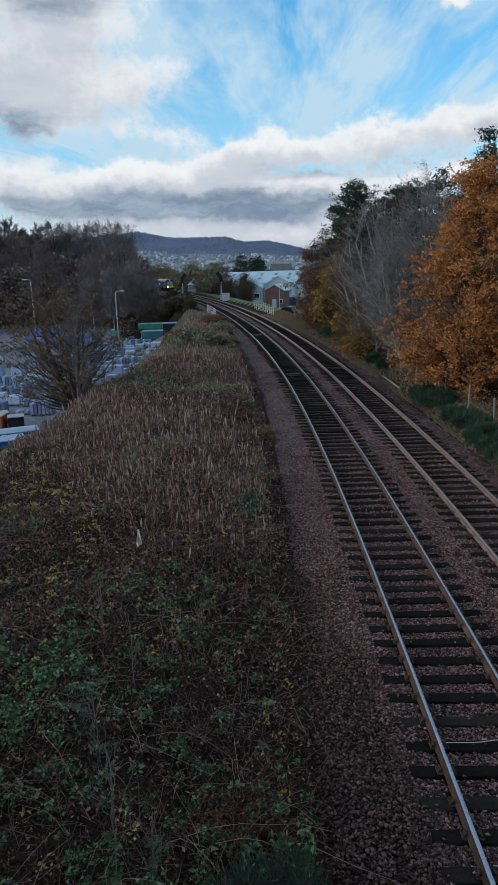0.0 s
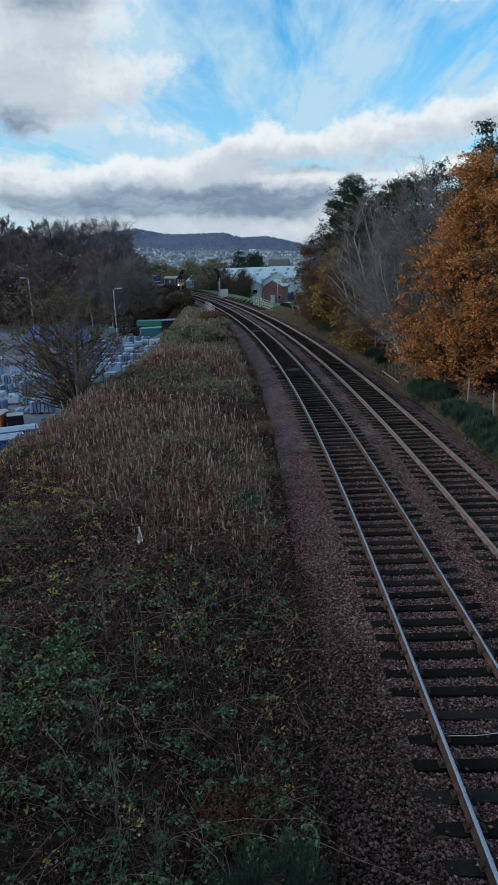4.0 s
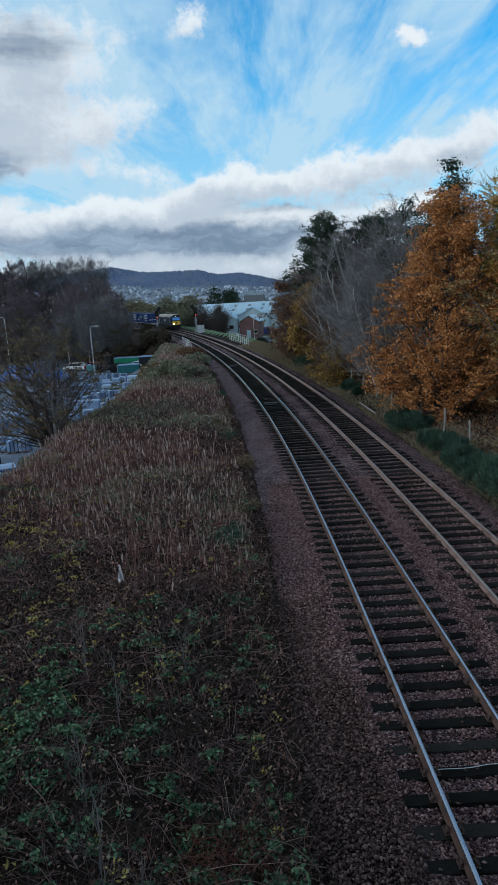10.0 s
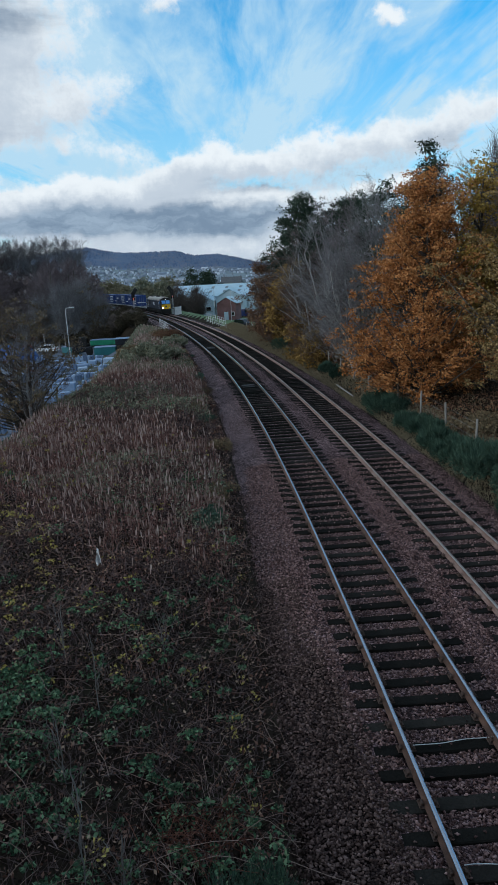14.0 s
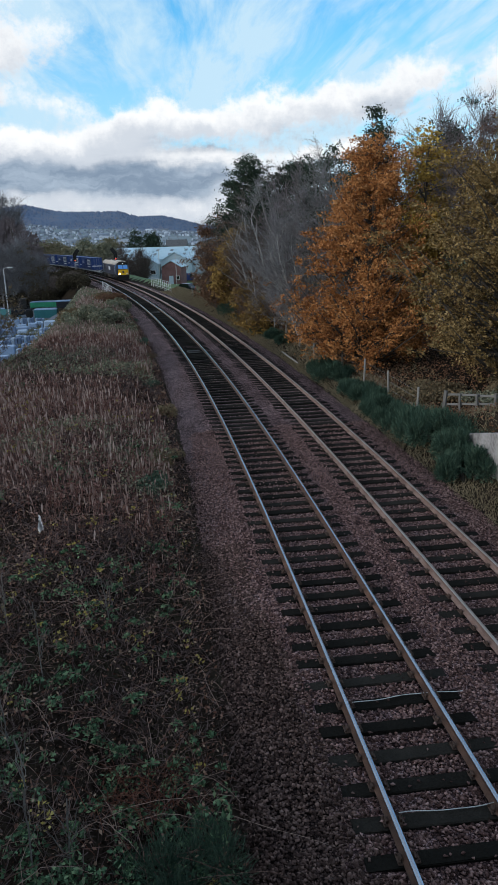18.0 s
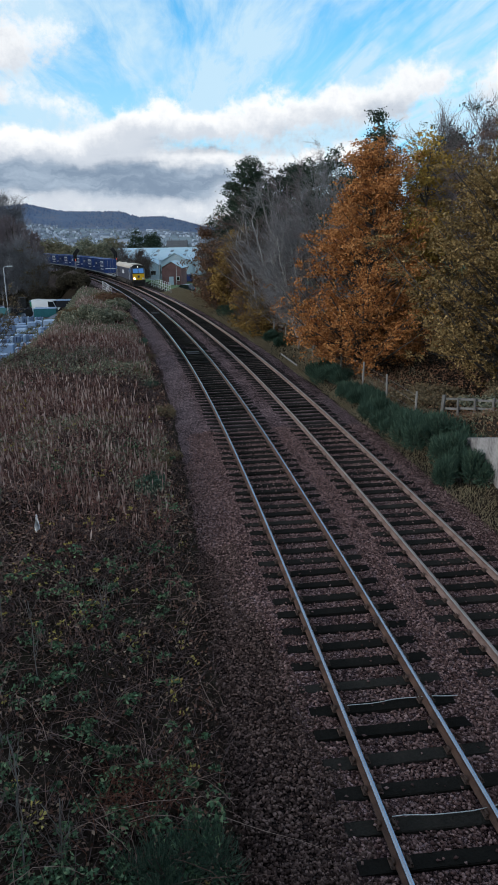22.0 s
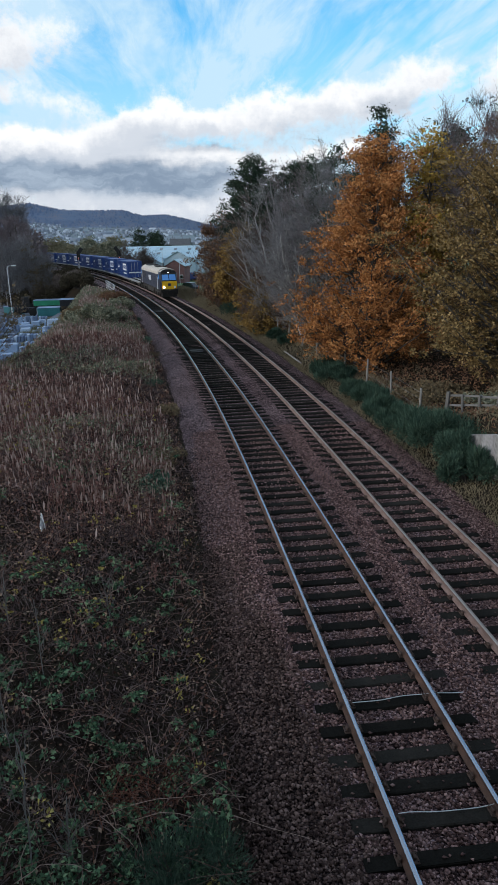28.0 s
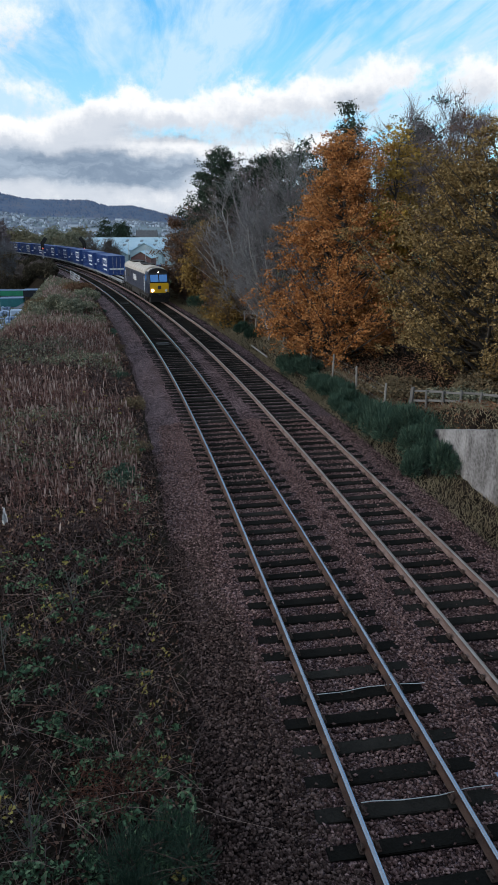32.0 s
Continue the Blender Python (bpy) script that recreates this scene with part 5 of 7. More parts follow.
build_tree("golden_tree", "small tree with golden-yellow autumn leaves by the fence", -4.4, 71.0,
           [(0.6, 1.4), (2.5, 2.2), (5, 2.4), (7.0, 1.6), (8.2, 0.6)], 63, "leaf_gold", 80, 14000, 0.12, 0.4, trunk=0.13)
build_tree("rusty_tree", "thin tree with sparse rust-coloured leaves", -2.4, 63.0,
           [(0.8, 1.2), (3, 1.8), (5.5, 1.7), (7.2, 0.7)], 64, "leaf_rusty", 70, 7000, 0.1, 0.55, twigs=3000, twig_mat="twig_brown", trunk=0.15)
for i, (x, y, h, w, lf) in enumerate([(-6.3, 77, 8.0, 2.4, "leaf_rusty"), (-8.0, 84, 9.2, 2.4, "leaf_rusty"), (-5.5, 82, 10, 2.8, "leaf_rusty"), (-7, 96, 9, 3, "leaf_green"), (-1.6, 66, 7.5, 2.0, "leaf_rusty")]):
    build_tree("scrub_tree", "bushy scrub tree in dull autumn brown", x, y, [(0.5, w * 0.7), (h * 0.45, w), (h * 0.8, w * 0.7), (h, 0.4)], 70 + i,
               lf, 70, 10000, 0.12, 0.55, twigs=2000, twig_mat="twig_brown", trunk=0.14, stems=3)
for i, (x, y, h, w, lf) in enumerate(FRONT):
    build_tree("front_tree", "low spreading tree with yellow-brown autumn leaves by the fence", x, y, [(0.4, w * 0.8), (h * 0.4, w), (h * 0.75, w * 0.75), (h, 0.4)], 600 + i,
               lf, 80, 9000, 0.09, 0.5, twigs=1500, twig_mat="twig_brown", trunk=0.13, stems=3, twig_len=0.8)
# the young tree on the near bank
build_tree("young_tree", "multi-stemmed young tree with few brown leaves on the bank edge", YOUNG[0], YOUNG[1],
           [(0.6, 2.2), (2.4, 4.2), (4.8, 4.3), (7.0, 3.4), (8.6, 1.5)], 80, "leaf_mixed", 150, 17000, 0.06, 0.5, twigs=1500, twig_mat="twig_brown", twig_len=0.7, trunk=0.28, stems=7, twig_w=0.010, lean=(-1.9, 0.3), bark="bark")
build_tree("young_tree", "slender pale-stemmed young tree on the bank edge", YOUNG[0] + 0.15, YOUNG[1] - 0.4,
           [(1.5, 0.8), (3.5, 1.3), (5.6, 0.9), (6.8, 0.3)], 82, "leaf_rusty", 40, 1800, 0.05, 0.5, twigs=900, twig_mat="twig_grey", twig_len=0.8, trunk=0.1, twig_w=0.009, bark="bark_pale")
for i, (dx, dy, w, h) in enumerate([(-2.2, -1.6, 1.6, 1.1), (-4.2, -2.4, 1.6, 1.2), (-0.6, -1.2, 1.0, 0.8), (-5.8, -3.0, 1.5, 1.3), (-3.4, -4.2, 1.4, 0.9)]):
    build_bush("bramble_bush", "grey-green bramble bush at the foot of a young tree", YOUNG[0] + dx, YOUNG[1] + dy, w, w, h, 84 + i, "bank_green" if i % 2 else "leaf_gorse", 5000, 0.05, spiky=False)
# thin bare saplings in the brambles below the bridge
for i, (x, y, h) in enumerate([(-3.05, 6.3, 2.3), (-4.2, 10.1, 1.7), (-4.1, 8.3, 1.6), (-2.7, 6.6, 1.2), (-5.4, 11.6, 1.5), (-6.2, 9.0, 1.8), (-3.6, 12.4, 1.2)]):
    build_tree("bare_sapling", "thin leafless sapling standing in brambles", x, y, [(h * 0.4, 0.22), (h * 0.8, 0.34), (h, 0.1)], 90 + i, None, 7, 0, trunk=0.006, twigs=26, twig_mat="twig_brown", twig_len=0.35, twig_w=0.004, bark="bark_grey")


# ---- lineside ----
M["post"] = material("post", (0.16, 0.15, 0.135), 0.9, vary=((0.28, 0.27, 0.25),), scale=3, fine=30, bump=0.3, depth=0.01, per_object=0.3)
M["wire"] = material("wire", (0.2, 0.2, 0.2), 0.5, 0.7)
M["galv"] = material("galv", (0.42, 0.44, 0.46), 0.5, 0.4, vary=((0.55, 0.57, 0.6),), scale=2, fine=20, bump=0.05)
M["cab_grey"] = material("cab_grey", (0.5, 0.52, 0.54), 0.6, vary=((0.62, 0.64, 0.66),), scale=1.5, fine=12, bump=0.05)


def build_wire_fence():
    f = thing("wire_fence", "lineside fence of weathered posts and wire", "fence")
    r = random.Random(5)
    stations = [27.2, 30.6, 34.2, 37.6, 40.8, 43.6, 47.0, 50.5, 54, 58, 62, 66, 71, 76, 82, 88, 94]
    tops = []
    for s in stations:
        x, y, _, h = on_line(s, 7.25 + r.uniform(-0.1, 0.1))
        z = float(height(x, y))
        hh = 1.22 + r.uniform(-0.08, 0.1)
        bm = bmesh.new()
        rod(bm, (0, 0, -0.2), (r.uniform(-0.05, 0.05), r.uniform(-0.05, 0.05), hh), 0.055, 0.048, n=7)
        part("post", (bm, M["post"]), f, m=pose(x, y, z))
        tops.append(Vector((x, y, z)))
    for k in (0.45, 0.8, 1.1):
        for a, b in zip(tops[:-1], tops[1:]):
            part("wire", (rod(bmesh.new(), a + Vector((0, 0, k)), b + Vector((0, 0, k)), 0.006, n=3), M["wire"]), f)


def build_rail_fence():
    f = thing("rail_fence", "pale weathered post-and-rail timber fence above a bank", "fence")
    pts = [(6.7, 27.6), (8.2, 25.8), (9.8, 24.0), (11.4, 22.2), (13.0, 20.4)]
    P = []
    for (a, b), (c, d) in zip(pts[:-1], pts[1:]):
        for q in np.linspace(0, 1, 3, endpoint=False):
            P.append((a + (c - a) * q, b + (d - b) * q))
    P.append(pts[-1])
    q3 = [Vector((x, y, float(height(x, y)))) for x, y in P]
    r = random.Random(8)
    for i, p in enumerate(q3):
        big = i == 0
        w = 0.065 if big else 0.04
        part("post", (boxes((-w, w, -w, w, -0.3, 0.98 if big else 0.88 + r.uniform(-0.05, 0.05)), bevel=0.012), M["fencewood"]), f, m=pose(p.x, p.y, p.z, r.uniform(-3, 3), r.uniform(-3, 3), -40))
    for a, b in zip(q3[:-1], q3[1:]):
        for k in (0.42, 0.78):
            d = b - a
            mid = (a + b) / 2 + Vector((0, 0, k + r.uniform(-0.03, 0.03)))
            L2 = d.length / 2 + 0.05
            m = Matrix.Translation(mid) @ d.to_track_quat("X", "Z").to_matrix().to_4x4() @ Matrix.Translation((0, 0.07, 0))
            part("rail", (boxes((-L2, L2, -0.016, 0.016, -0.045, 0.045), bevel=0.008), M["fencewood"]), f, m=m)


def build_wing_wall():
    w = thing("wing_wall", "grey stained concrete wing wall with a sloping top", "wall", kind="structure")
    a, b = on_line(21.8, 6.8), on_line(2.0, 6.95)
    L = math.hypot(a[0] - b[0], a[1] - b[1])
    rz = math.degrees(math.atan2(b[1] - a[1], b[0] - a[0]))
    # panels cast side by side, the top rising towards the bridge
    x, k = 0.0, 0
    while x < L - 0.1:
        x1 = min(x + 2.4, L)
        z0, z1 = 0.85 + 0.28 * x, 0.85 + 0.28 * x1
        z0, z1 = min(z0, 3.4), min(z1, 3.4)
        bm = bmesh.new()
        g = 0.012
        prism(bm, [(x + g, -0.9), (x1 - g, -0.9), (x1 - g, z1), (x + g, z0)], 0.0, 0.35)
        bmesh.ops.bevel(bm, geom=bm.edges[:], offset=0.015, segments=1, affect="EDGES")
        part("panel", (bm, M["wall_concrete"]), w)
        x = x1
    w.matrix_basis = pose(a[0], a[1], 0, 0, 0, rz)


def build_bridge():
    """The road bridge that the view is taken from."""
    b = thing("road_bridge", "concrete road bridge over the railway", "bridge", kind="structure")
    part("deck", (boxes((-30, 30, -9.5, -0.35, 4.9, 5.75), bevel=0.03), M["concrete"]), b)
    part("parapet", (boxes((-30, 30, -0.62, -0.36, 5.754, 6.85), bevel=0.03), M["concrete"]), b)
    part("parapet", (boxes((-30, 30, -9.5, -9.24, 5.754, 6.85), bevel=0.03), M["concrete"]), b)
    part("abutment", (boxes((-30, -2.2, -9.4, -0.4, -1.0, 4.89), bevel=0.03), M["concrete"]), b)
    part("abutment", (boxes((10.3, 30, -9.4, -0.4, -1.0, 4.89), bevel=0.03), M["concrete"]), b)


def build_signal(s, off, tilt):
    """A colour-light signal on a post, its hood turned away."""
    x, y, z, h = on_line(s, off)
    g = thing("railway_signal", "black colour-light signal head on a pale grey post, red aspect", "signal", pose(x, y, float(height(x, y)), 0, 0, h), group="railway signals")
    bm = bmesh.new()
    rod(bm, (0, 0, -0.3), (0, 0, 4.4), 0.075, n=8)
    part("post", (bm, M["galv"]), g)
    part("backboard", (boxes((-0.36, 0.36, -0.03, 0.03, 3.6, 5.3), bevel=0.03), M["black"]), g)
    for i, zz in enumerate((3.95, 4.35, 4.75, 5.1)):
        bm = bmesh.new()
        rod(bm, (0, -0.03, zz), (0, -0.32, zz + 0.03), 0.14, n=10)
        part("hood", (bm, M["black"]), g)
    part("route_indicator", (boxes((-0.4, 0.4, -0.1, 0.1, 0, 1.5), bevel=0.05), M["black"]), g, m=pose(-tilt * 0.05, 0, 5.0, 0, tilt * 36, 0))
    bm = bmesh.new()
    rod(bm, (0, -0.33, 3.96), (0, -0.35, 3.96), 0.10, n=10)
    part("lit_lamp", (bm, M["red_lit"]), g, "red light")
    part("ladder", (boxes((-0.2, -0.16, 0.1, 0.14, 0, 3.4), (0.16, 0.2, 0.1, 0.14, 0, 3.4), *[(-0.16, 0.16, 0.1, 0.14, 0.3 * k, 0.3 * k + 0.03) for k in range(1, 11)]), M["galv"]), g)
    part("base_cabinet", (boxes((-0.3, 0.3, 0.2, 0.55, 0, 1.1), bevel=0.02), M["galv"]), g)


def build_cabinet():
    x, y, z, h = on_line(155.5, 6.0)
    c = thing("relay_cabinet", "pale grey lineside equipment cabinet", "cabinet", pose(x, y, -0.35, 0, 0, h))
    part("body", (boxes((-0.75, 0.75, -0.4, 0.4, 0.1, 1.75), bevel=0.02), M["cab_grey"]), c)
    for q in (-0.37, 0.37):
        d = part("door", (boxes((q - 0.34, q + 0.34, -0.425, -0.403, 0.2, 1.65), bevel=0.008), M["cab_grey"]), c)
        part("handle", (boxes((q - 0.02, q + 0.02, -0.45, -0.427, 0.85, 1.0)), M["black"]), d)
    part("roof", (boxes((-0.82, 0.82, -0.48, 0.46, 1.752, 1.82), bevel=0.015), M["cab_grey"]), c)
    part("plinth", (boxes((-0.78, 0.78, -0.42, 0.42, -0.3, 0.097)), M["concrete"]), c)


def build_parapet(s0, s1, off):
    g = thing("bridge_railing", "pale galvanised railing of a railway underbridge", "railing", group="underbridge railings")
    n = int((s1 - s0) / 1.8)
    pts = [Vector(on_line(s0 + (s1 - s0) * i / n, off, -0.3)[:3]) for i in range(n + 1)]
    for p in pts:
        bm = bmesh.new()
        rod(bm, (0, 0, -0.3), (0, 0, 1.55), 0.035, n=6)
        part("post", (bm, M["galv"]), g, m=pose(p.x, p.y, p.z))
    for k in (0.35, 0.75, 1.15, 1.52):
        for a, b in zip(pts[:-1], pts[1:]):
            part("bar", (rod(bmesh.new(), a + Vector((0, 0, k)), b + Vector((0, 0, k)), 0.024, n=6), M["galv"]), g)


M["lamp_head"] = material("lamp_head", (0.6, 0.62, 0.64), 0.4)


def build_lamp(x, y, top, turn):
    z = float(height(x, y))
    g = thing("street_lamp", "tall pale steel lamp post with a short arm", "street lamp", pose(x, y, z, 0, 0, turn), group="lamps of the yard")
    h = top - z
    bm = bmesh.new()
    rod(bm, (0, 0, -0.2), (0, 0, h - 0.3), 0.10, 0.06, n=8)
    rod(bm, (0, 0, 0), (0, 0, 1.2), 0.14, n=8)
    part("pole", (bm, M["galv"]), g)
    bm = bmesh.new()
    for a, b in (((0, 0, h - 0.35), (0.1, 0, h - 0.08)), ((0.1, 0, h - 0.08), (0.35, 0, h)), ((0.35, 0, h), (0.7, 0, h + 0.02))):
        rod(bm, a, b, 0.05, n=7)
    part("arm", (bm, M["galv"]), g)
    part("lantern", (boxes((0.6, 1.35, -0.15, 0.15, h - 0.05, h + 0.1), bevel=0.04), M["lamp_head"]), g)


# ---- the builders' yard below the bank ----
M["slab"] = material("slab", (0.05, 0.085, 0.16), 0.8, vary=((0.12, 0.18, 0.3), (0.26, 0.36, 0.52)), scale=1.2, fine=14, bump=0.2, per_object=0.5)
M["wrap"] = material("wrap", (0.12, 0.19, 0.34), 0.4, vary=((0.25, 0.36, 0.54), (0.5, 0.6, 0.74)), scale=1.5, fine=9, bump=0.4, depth=0.04, per_object=0.4)
M["pallet"] = material("pallet", (0.14, 0.11, 0.08), 0.9, vary=((0.24, 0.19, 0.14),), scale=2, fine=20, bump=0.2)
M["tarp"] = material("tarp", (0.015, 0.07, 0.26), 0.4, vary=((0.02, 0.1, 0.36),), scale=0.8, fine=6, bump=0.5, depth=0.05)
M["teal"] = material("teal", (0.02, 0.12, 0.14), 0.5, vary=((0.03, 0.17, 0.19),), scale=0.8, fine=8, bump=0.1)
M["green_paint"] = material("green_paint", (0.01, 0.16, 0.09), 0.5, vary=((0.02, 0.22, 0.12),), scale=0.8, fine=8, bump=0.1)
M["orange_paint"] = material("orange_paint", (0.28, 0.09, 0.03), 0.6)
M["glass"] = material("glass", (0.01, 0.014, 0.018), 0.08, spec=0.8, bump=0)
M["rubber"] = material("rubber", (0.012, 0.012, 0.012), 0.9)
M["van_white"] = material("van_white", (0.62, 0.66, 0.7), 0.3, vary=((0.68, 0.72, 0.76),), scale=0.8, fine=6, bump=0)
M["car_red"] = material("car_red", (0.2, 0.015, 0.012), 0.3, bump=0)
M["car_dark"] = material("car_dark", (0.02, 0.022, 0.028), 0.25, bump=0)
M["car_blue"] = material("car_blue", (0.012, 0.03, 0.15), 0.3, bump=0)
M["render_wall"] = material("render_wall", (0.5, 0.46, 0.48), 0.85, vary=((0.6, 0.56, 0.57),), scale=0.8, fine=8, bump=0.1)


def build_stack(x, y, turn, w, d, h, seed, wrapped):
    r = random.Random(seed)
    z = float(height(x, y))
    label = "wrapped pallet of pale blue-grey paving blocks" if wrapped else "pallet stacked with blue-grey concrete kerbs"
    t = thing("pallet_stack", label, "pallet", pose(x, y, z, 0, 0, turn), group="pallets in the yard")
    part("pallet", (boxes(*[(-w / 2 + i * w / 3 * 0.94, -w / 2 + i * w / 3 * 0.94 + 0.12, -d / 2, d / 2, 0, 0.1) for i in range(4)], (-w / 2, w / 2, -d / 2, d / 2, 0.104, 0.14)), M["pallet"]), t)
    if wrapped:
        bm = boxes((-w / 2 + 0.03, w / 2 - 0.03, -d / 2 + 0.03, d / 2 - 0.03, 0.145, h), bevel=0.07)
        for v in bm.verts:
            v.co += Vector((r.uniform(-0.02, 0.02), r.uniform(-0.02, 0.02), r.uniform(-0.03, 0.03)))
        part("wrapped_load", (bm, M["wrap"]), t)
    else:
        n = max(3, int(w / 0.3))
        for i in range(n):
            a = -w / 2 + i * w / n
            part("kerb", (boxes((a + 0.04, a + w / n - 0.04, -d / 2 + 0.04, d / 2 - 0.04, 0.145, h - r.uniform(0, 0.08)), bevel=0.015), M["slab" if i % 3 else "wrap"]), t)


def build_yard():
    r = random.Random(12)
    # rows of stacked goods
    k = 0
    for row, (y, x0, x1) in enumerate([(79, -37, -27.5), (81.8, -39, -28), (84.6, -40, -28.4), (87.4, -41, -29), (90.2, -42, -29.6), (93.2, -43, -30.2), (96.4, -44, -31.5), (100, -45, -33), (104, -46, -35), (76, -44, -28), (72.5, -46, -28), (69, -46, -28), (65, -46, -28), (61, -45, -28), (57, -44, -27), (53, -40, -26)]):
        x = x0
        while x < x1:
            w, h = r.choice((1.1, 1.2, 1.3, 1.9)), r.choice((0.4, 0.6, 0.9, 1.1, 1.4))
            if r.random() < 0.93:
                build_stack(x + w / 2, y + r.uniform(-0.4, 0.4), r.uniform(-5, 5) + 14, w, 1.2, h, k, r.random() < 0.4)
                k += 1
            x += w + r.choice((0.2, 0.35, 0.9))
    # long containers at the back
    for x, y, rz, L, mat, lab in ((-39.8, 123.4, 4, 9.0, "green_paint", "low green steel storage container"), (-45.4, 116, 80, 3.0, "teal", "teal steel site cabin"),
                                  (-38.4, 113.0, 12, 3.6, "teal", "teal steel storage container"), (-34.3, 110.8, 12, 2.8, "car_dark", "black covered waste skip in a yard")):
        z = float(height(x, y))
        c = thing("storage_container", lab, "container", pose(x, y, z, 0, 0, rz))
        hh = {"car_dark": 1.1, "green_paint": 1.0, "teal": 1.4}[mat]
        part("shell", (boxes((-L / 2, L / 2, -1.2, 1.2, 0.1, hh), bevel=0.03), M[mat]), c)
        for i in range(int(L / 0.4)):
            part("rib", (boxes((-L / 2 + 0.15 + i * 0.4, -L / 2 + 0.32 + i * 0.4, -1.235, -1.203, 0.2, hh - 0.1)), M[mat]), c)
        part("roof_edge", (boxes((-L / 2 - 0.03, L / 2 + 0.03, -1.24, 1.24, hh + 0.003, hh + 0.1), bevel=0.02), M["wrap"]), c)
    # a dark loading machine
    x, y = -42.7, 113.5
    g = thing("telehandler", "black wheeled loading machine with a cab", "loader", pose(x, y, float(height(x, y)), 0, 0, 20))
    part("chassis", (boxes((-1.7, 1.7, -0.9, 0.9, 0.6, 1.5), bevel=0.1), M["car_dark"]), g)
    cb = part("cab", (boxes((-0.3, 0.9, -0.75, 0.75, 1.5, 3.0), bevel=0.1), M["black"]), g)
    part("cab_roof", (boxes((-0.4, 1.0, -0.8, 0.8, 3.01, 3.12), bevel=0.04), M["black"]), cb)
    part("boom", (boxes((-2.6, 1.4, 0.8, 1.1, 1.5, 1.9), bevel=0.05), M["black"]), g)
    for xx in (-1.2, 1.2):
        for yy in (-0.95, 0.95):
            bm = bmesh.new()
            rod(bm, (xx, yy - 0.2, 0.62), (xx, yy + 0.2, 0.62), 0.62, n=16)
            part("wheel", (bm, M["rubber"]), g)
    # a pile under a blue sheet
    g = thing("sheeted_pile", "long pile of goods under bright blue sheeting", "tarpaulin", pose(-53.8, 108, float(height(-53.8, 108)), 0, 0, -8))
    bm = bmesh.new()
    bmesh.ops.create_grid(bm, x_segments=26, y_segments=12, size=1.0)
    for v in bm.verts:
        q = 1 - max(abs(v.co.x), abs(v.co.y)) ** 6
        v.co = Vector((v.co.x * 5.0, v.co.y * 2.4, 0.05 + 2.7 * q * (0.85 + 0.2 * math.sin(v.co.x * 7) * math.cos(v.co.y * 3))))
    part("sheet", (bm, M["tarp"]), g)
    part("load", (boxes((-4.2, 4.2, -1.7, 1.7, 0.02, 1.8), bevel=0.1), M["slab"]), g)
    # crates and a flat stillage near the foot of the bank
    for i, (x, y, mat, h) in enumerate(((-29.4, 47.5, "orange_paint", 1.1), (-30.9, 47.0, "tarp", 1.2), (-28.2, 48.3, "car_dark", 0.9), (-30.2, 49.5, "orange_paint", 0.9))):
        c = thing("crate", "weathered open-topped steel crate", "crate", pose(x, y, float(height(x, y)), 0, 0, 12 + 9 * i), group="crates in the yard")
        part("body", (boxes((-0.6, 0.6, -0.6, 0.6, 0.12, h), bevel=0.02), M[mat]), c)
        for sx in (-0.55, 0.55):
            part("foot", (boxes((sx - 0.05, sx + 0.05, -0.6, 0.6, 0, 0.117)), M["under"]), c)
        part("rim", (boxes((-0.63, 0.63, -0.63, 0.63, h + 0.002, h + 0.06), bevel=0.01), M["steel"]), c)
    for i, (x, y) in enumerate(((-26.3, 42.0), (-28.5, 41.0), (-26.6, 44.6))):
        c = thing("plank_stack", "stack of pale grey boards on bearers", "timber", pose(x, y, float(height(x, y)), 0, 0, 35), group="plank stacks in the yard")
        for j in range(7):
            part("board", (boxes((-2.0, 2.0, -0.9 + j * 0.26, -0.67 + j * 0.26, 0.6, 0.68), bevel=0.006), M["wrap"]), c)
        part("stack_body", (boxes((-1.95, 1.95, -0.88, 0.9, 0.12, 0.597), bevel=0.02), M["tarp"]), c)
        for q in (-1.4, 1.4):
            part("bearer", (boxes((q - 0.06, q + 0.06, -0.9, 0.92, 0, 0.118)), M["pallet"]), c)
    # a rendered house at the yard's edge
    x, y = -62.5, 96
    z = float(height(x, y))
    g = thing("house", "small pinkish rendered house with a grey slate roof", "house", pose(x, y, z, 0, 0, 28))
    part("wall", (boxes((-4, 4, -3, 3, 0, 3.2), bevel=0.02), M["render_wall"]), g)
    bm = bmesh.new()
    prism(bm, [(-3.4, 3.2), (0, 5.2), (3.4, 3.2)], -4.3, 4.3, axis="x")
    part("roof", (bm, M["slate"]), g)
    for q in (-2.2, 0.3, 2.6):
        wn = part("window", (boxes((q - 0.45, q + 0.45, -3.05, -3.003, 1.1, 2.3), bevel=0.01), M["white"]), g)
        part("pane", (boxes((q - 0.38, q + 0.38, -3.07, -3.052, 1.18, 2.22)), M["glass"]), wn)
    part("door", (boxes((1.15, 1.9, -3.04, -3.003, 0.0, 2.05), bevel=0.01), M["car_dark"]), g)


M["slate"] = material("slate", (0.06, 0.065, 0.075), 0.7, vary=((0.1, 0.105, 0.115),), scale=1.0, fine=8, bump=0.2)


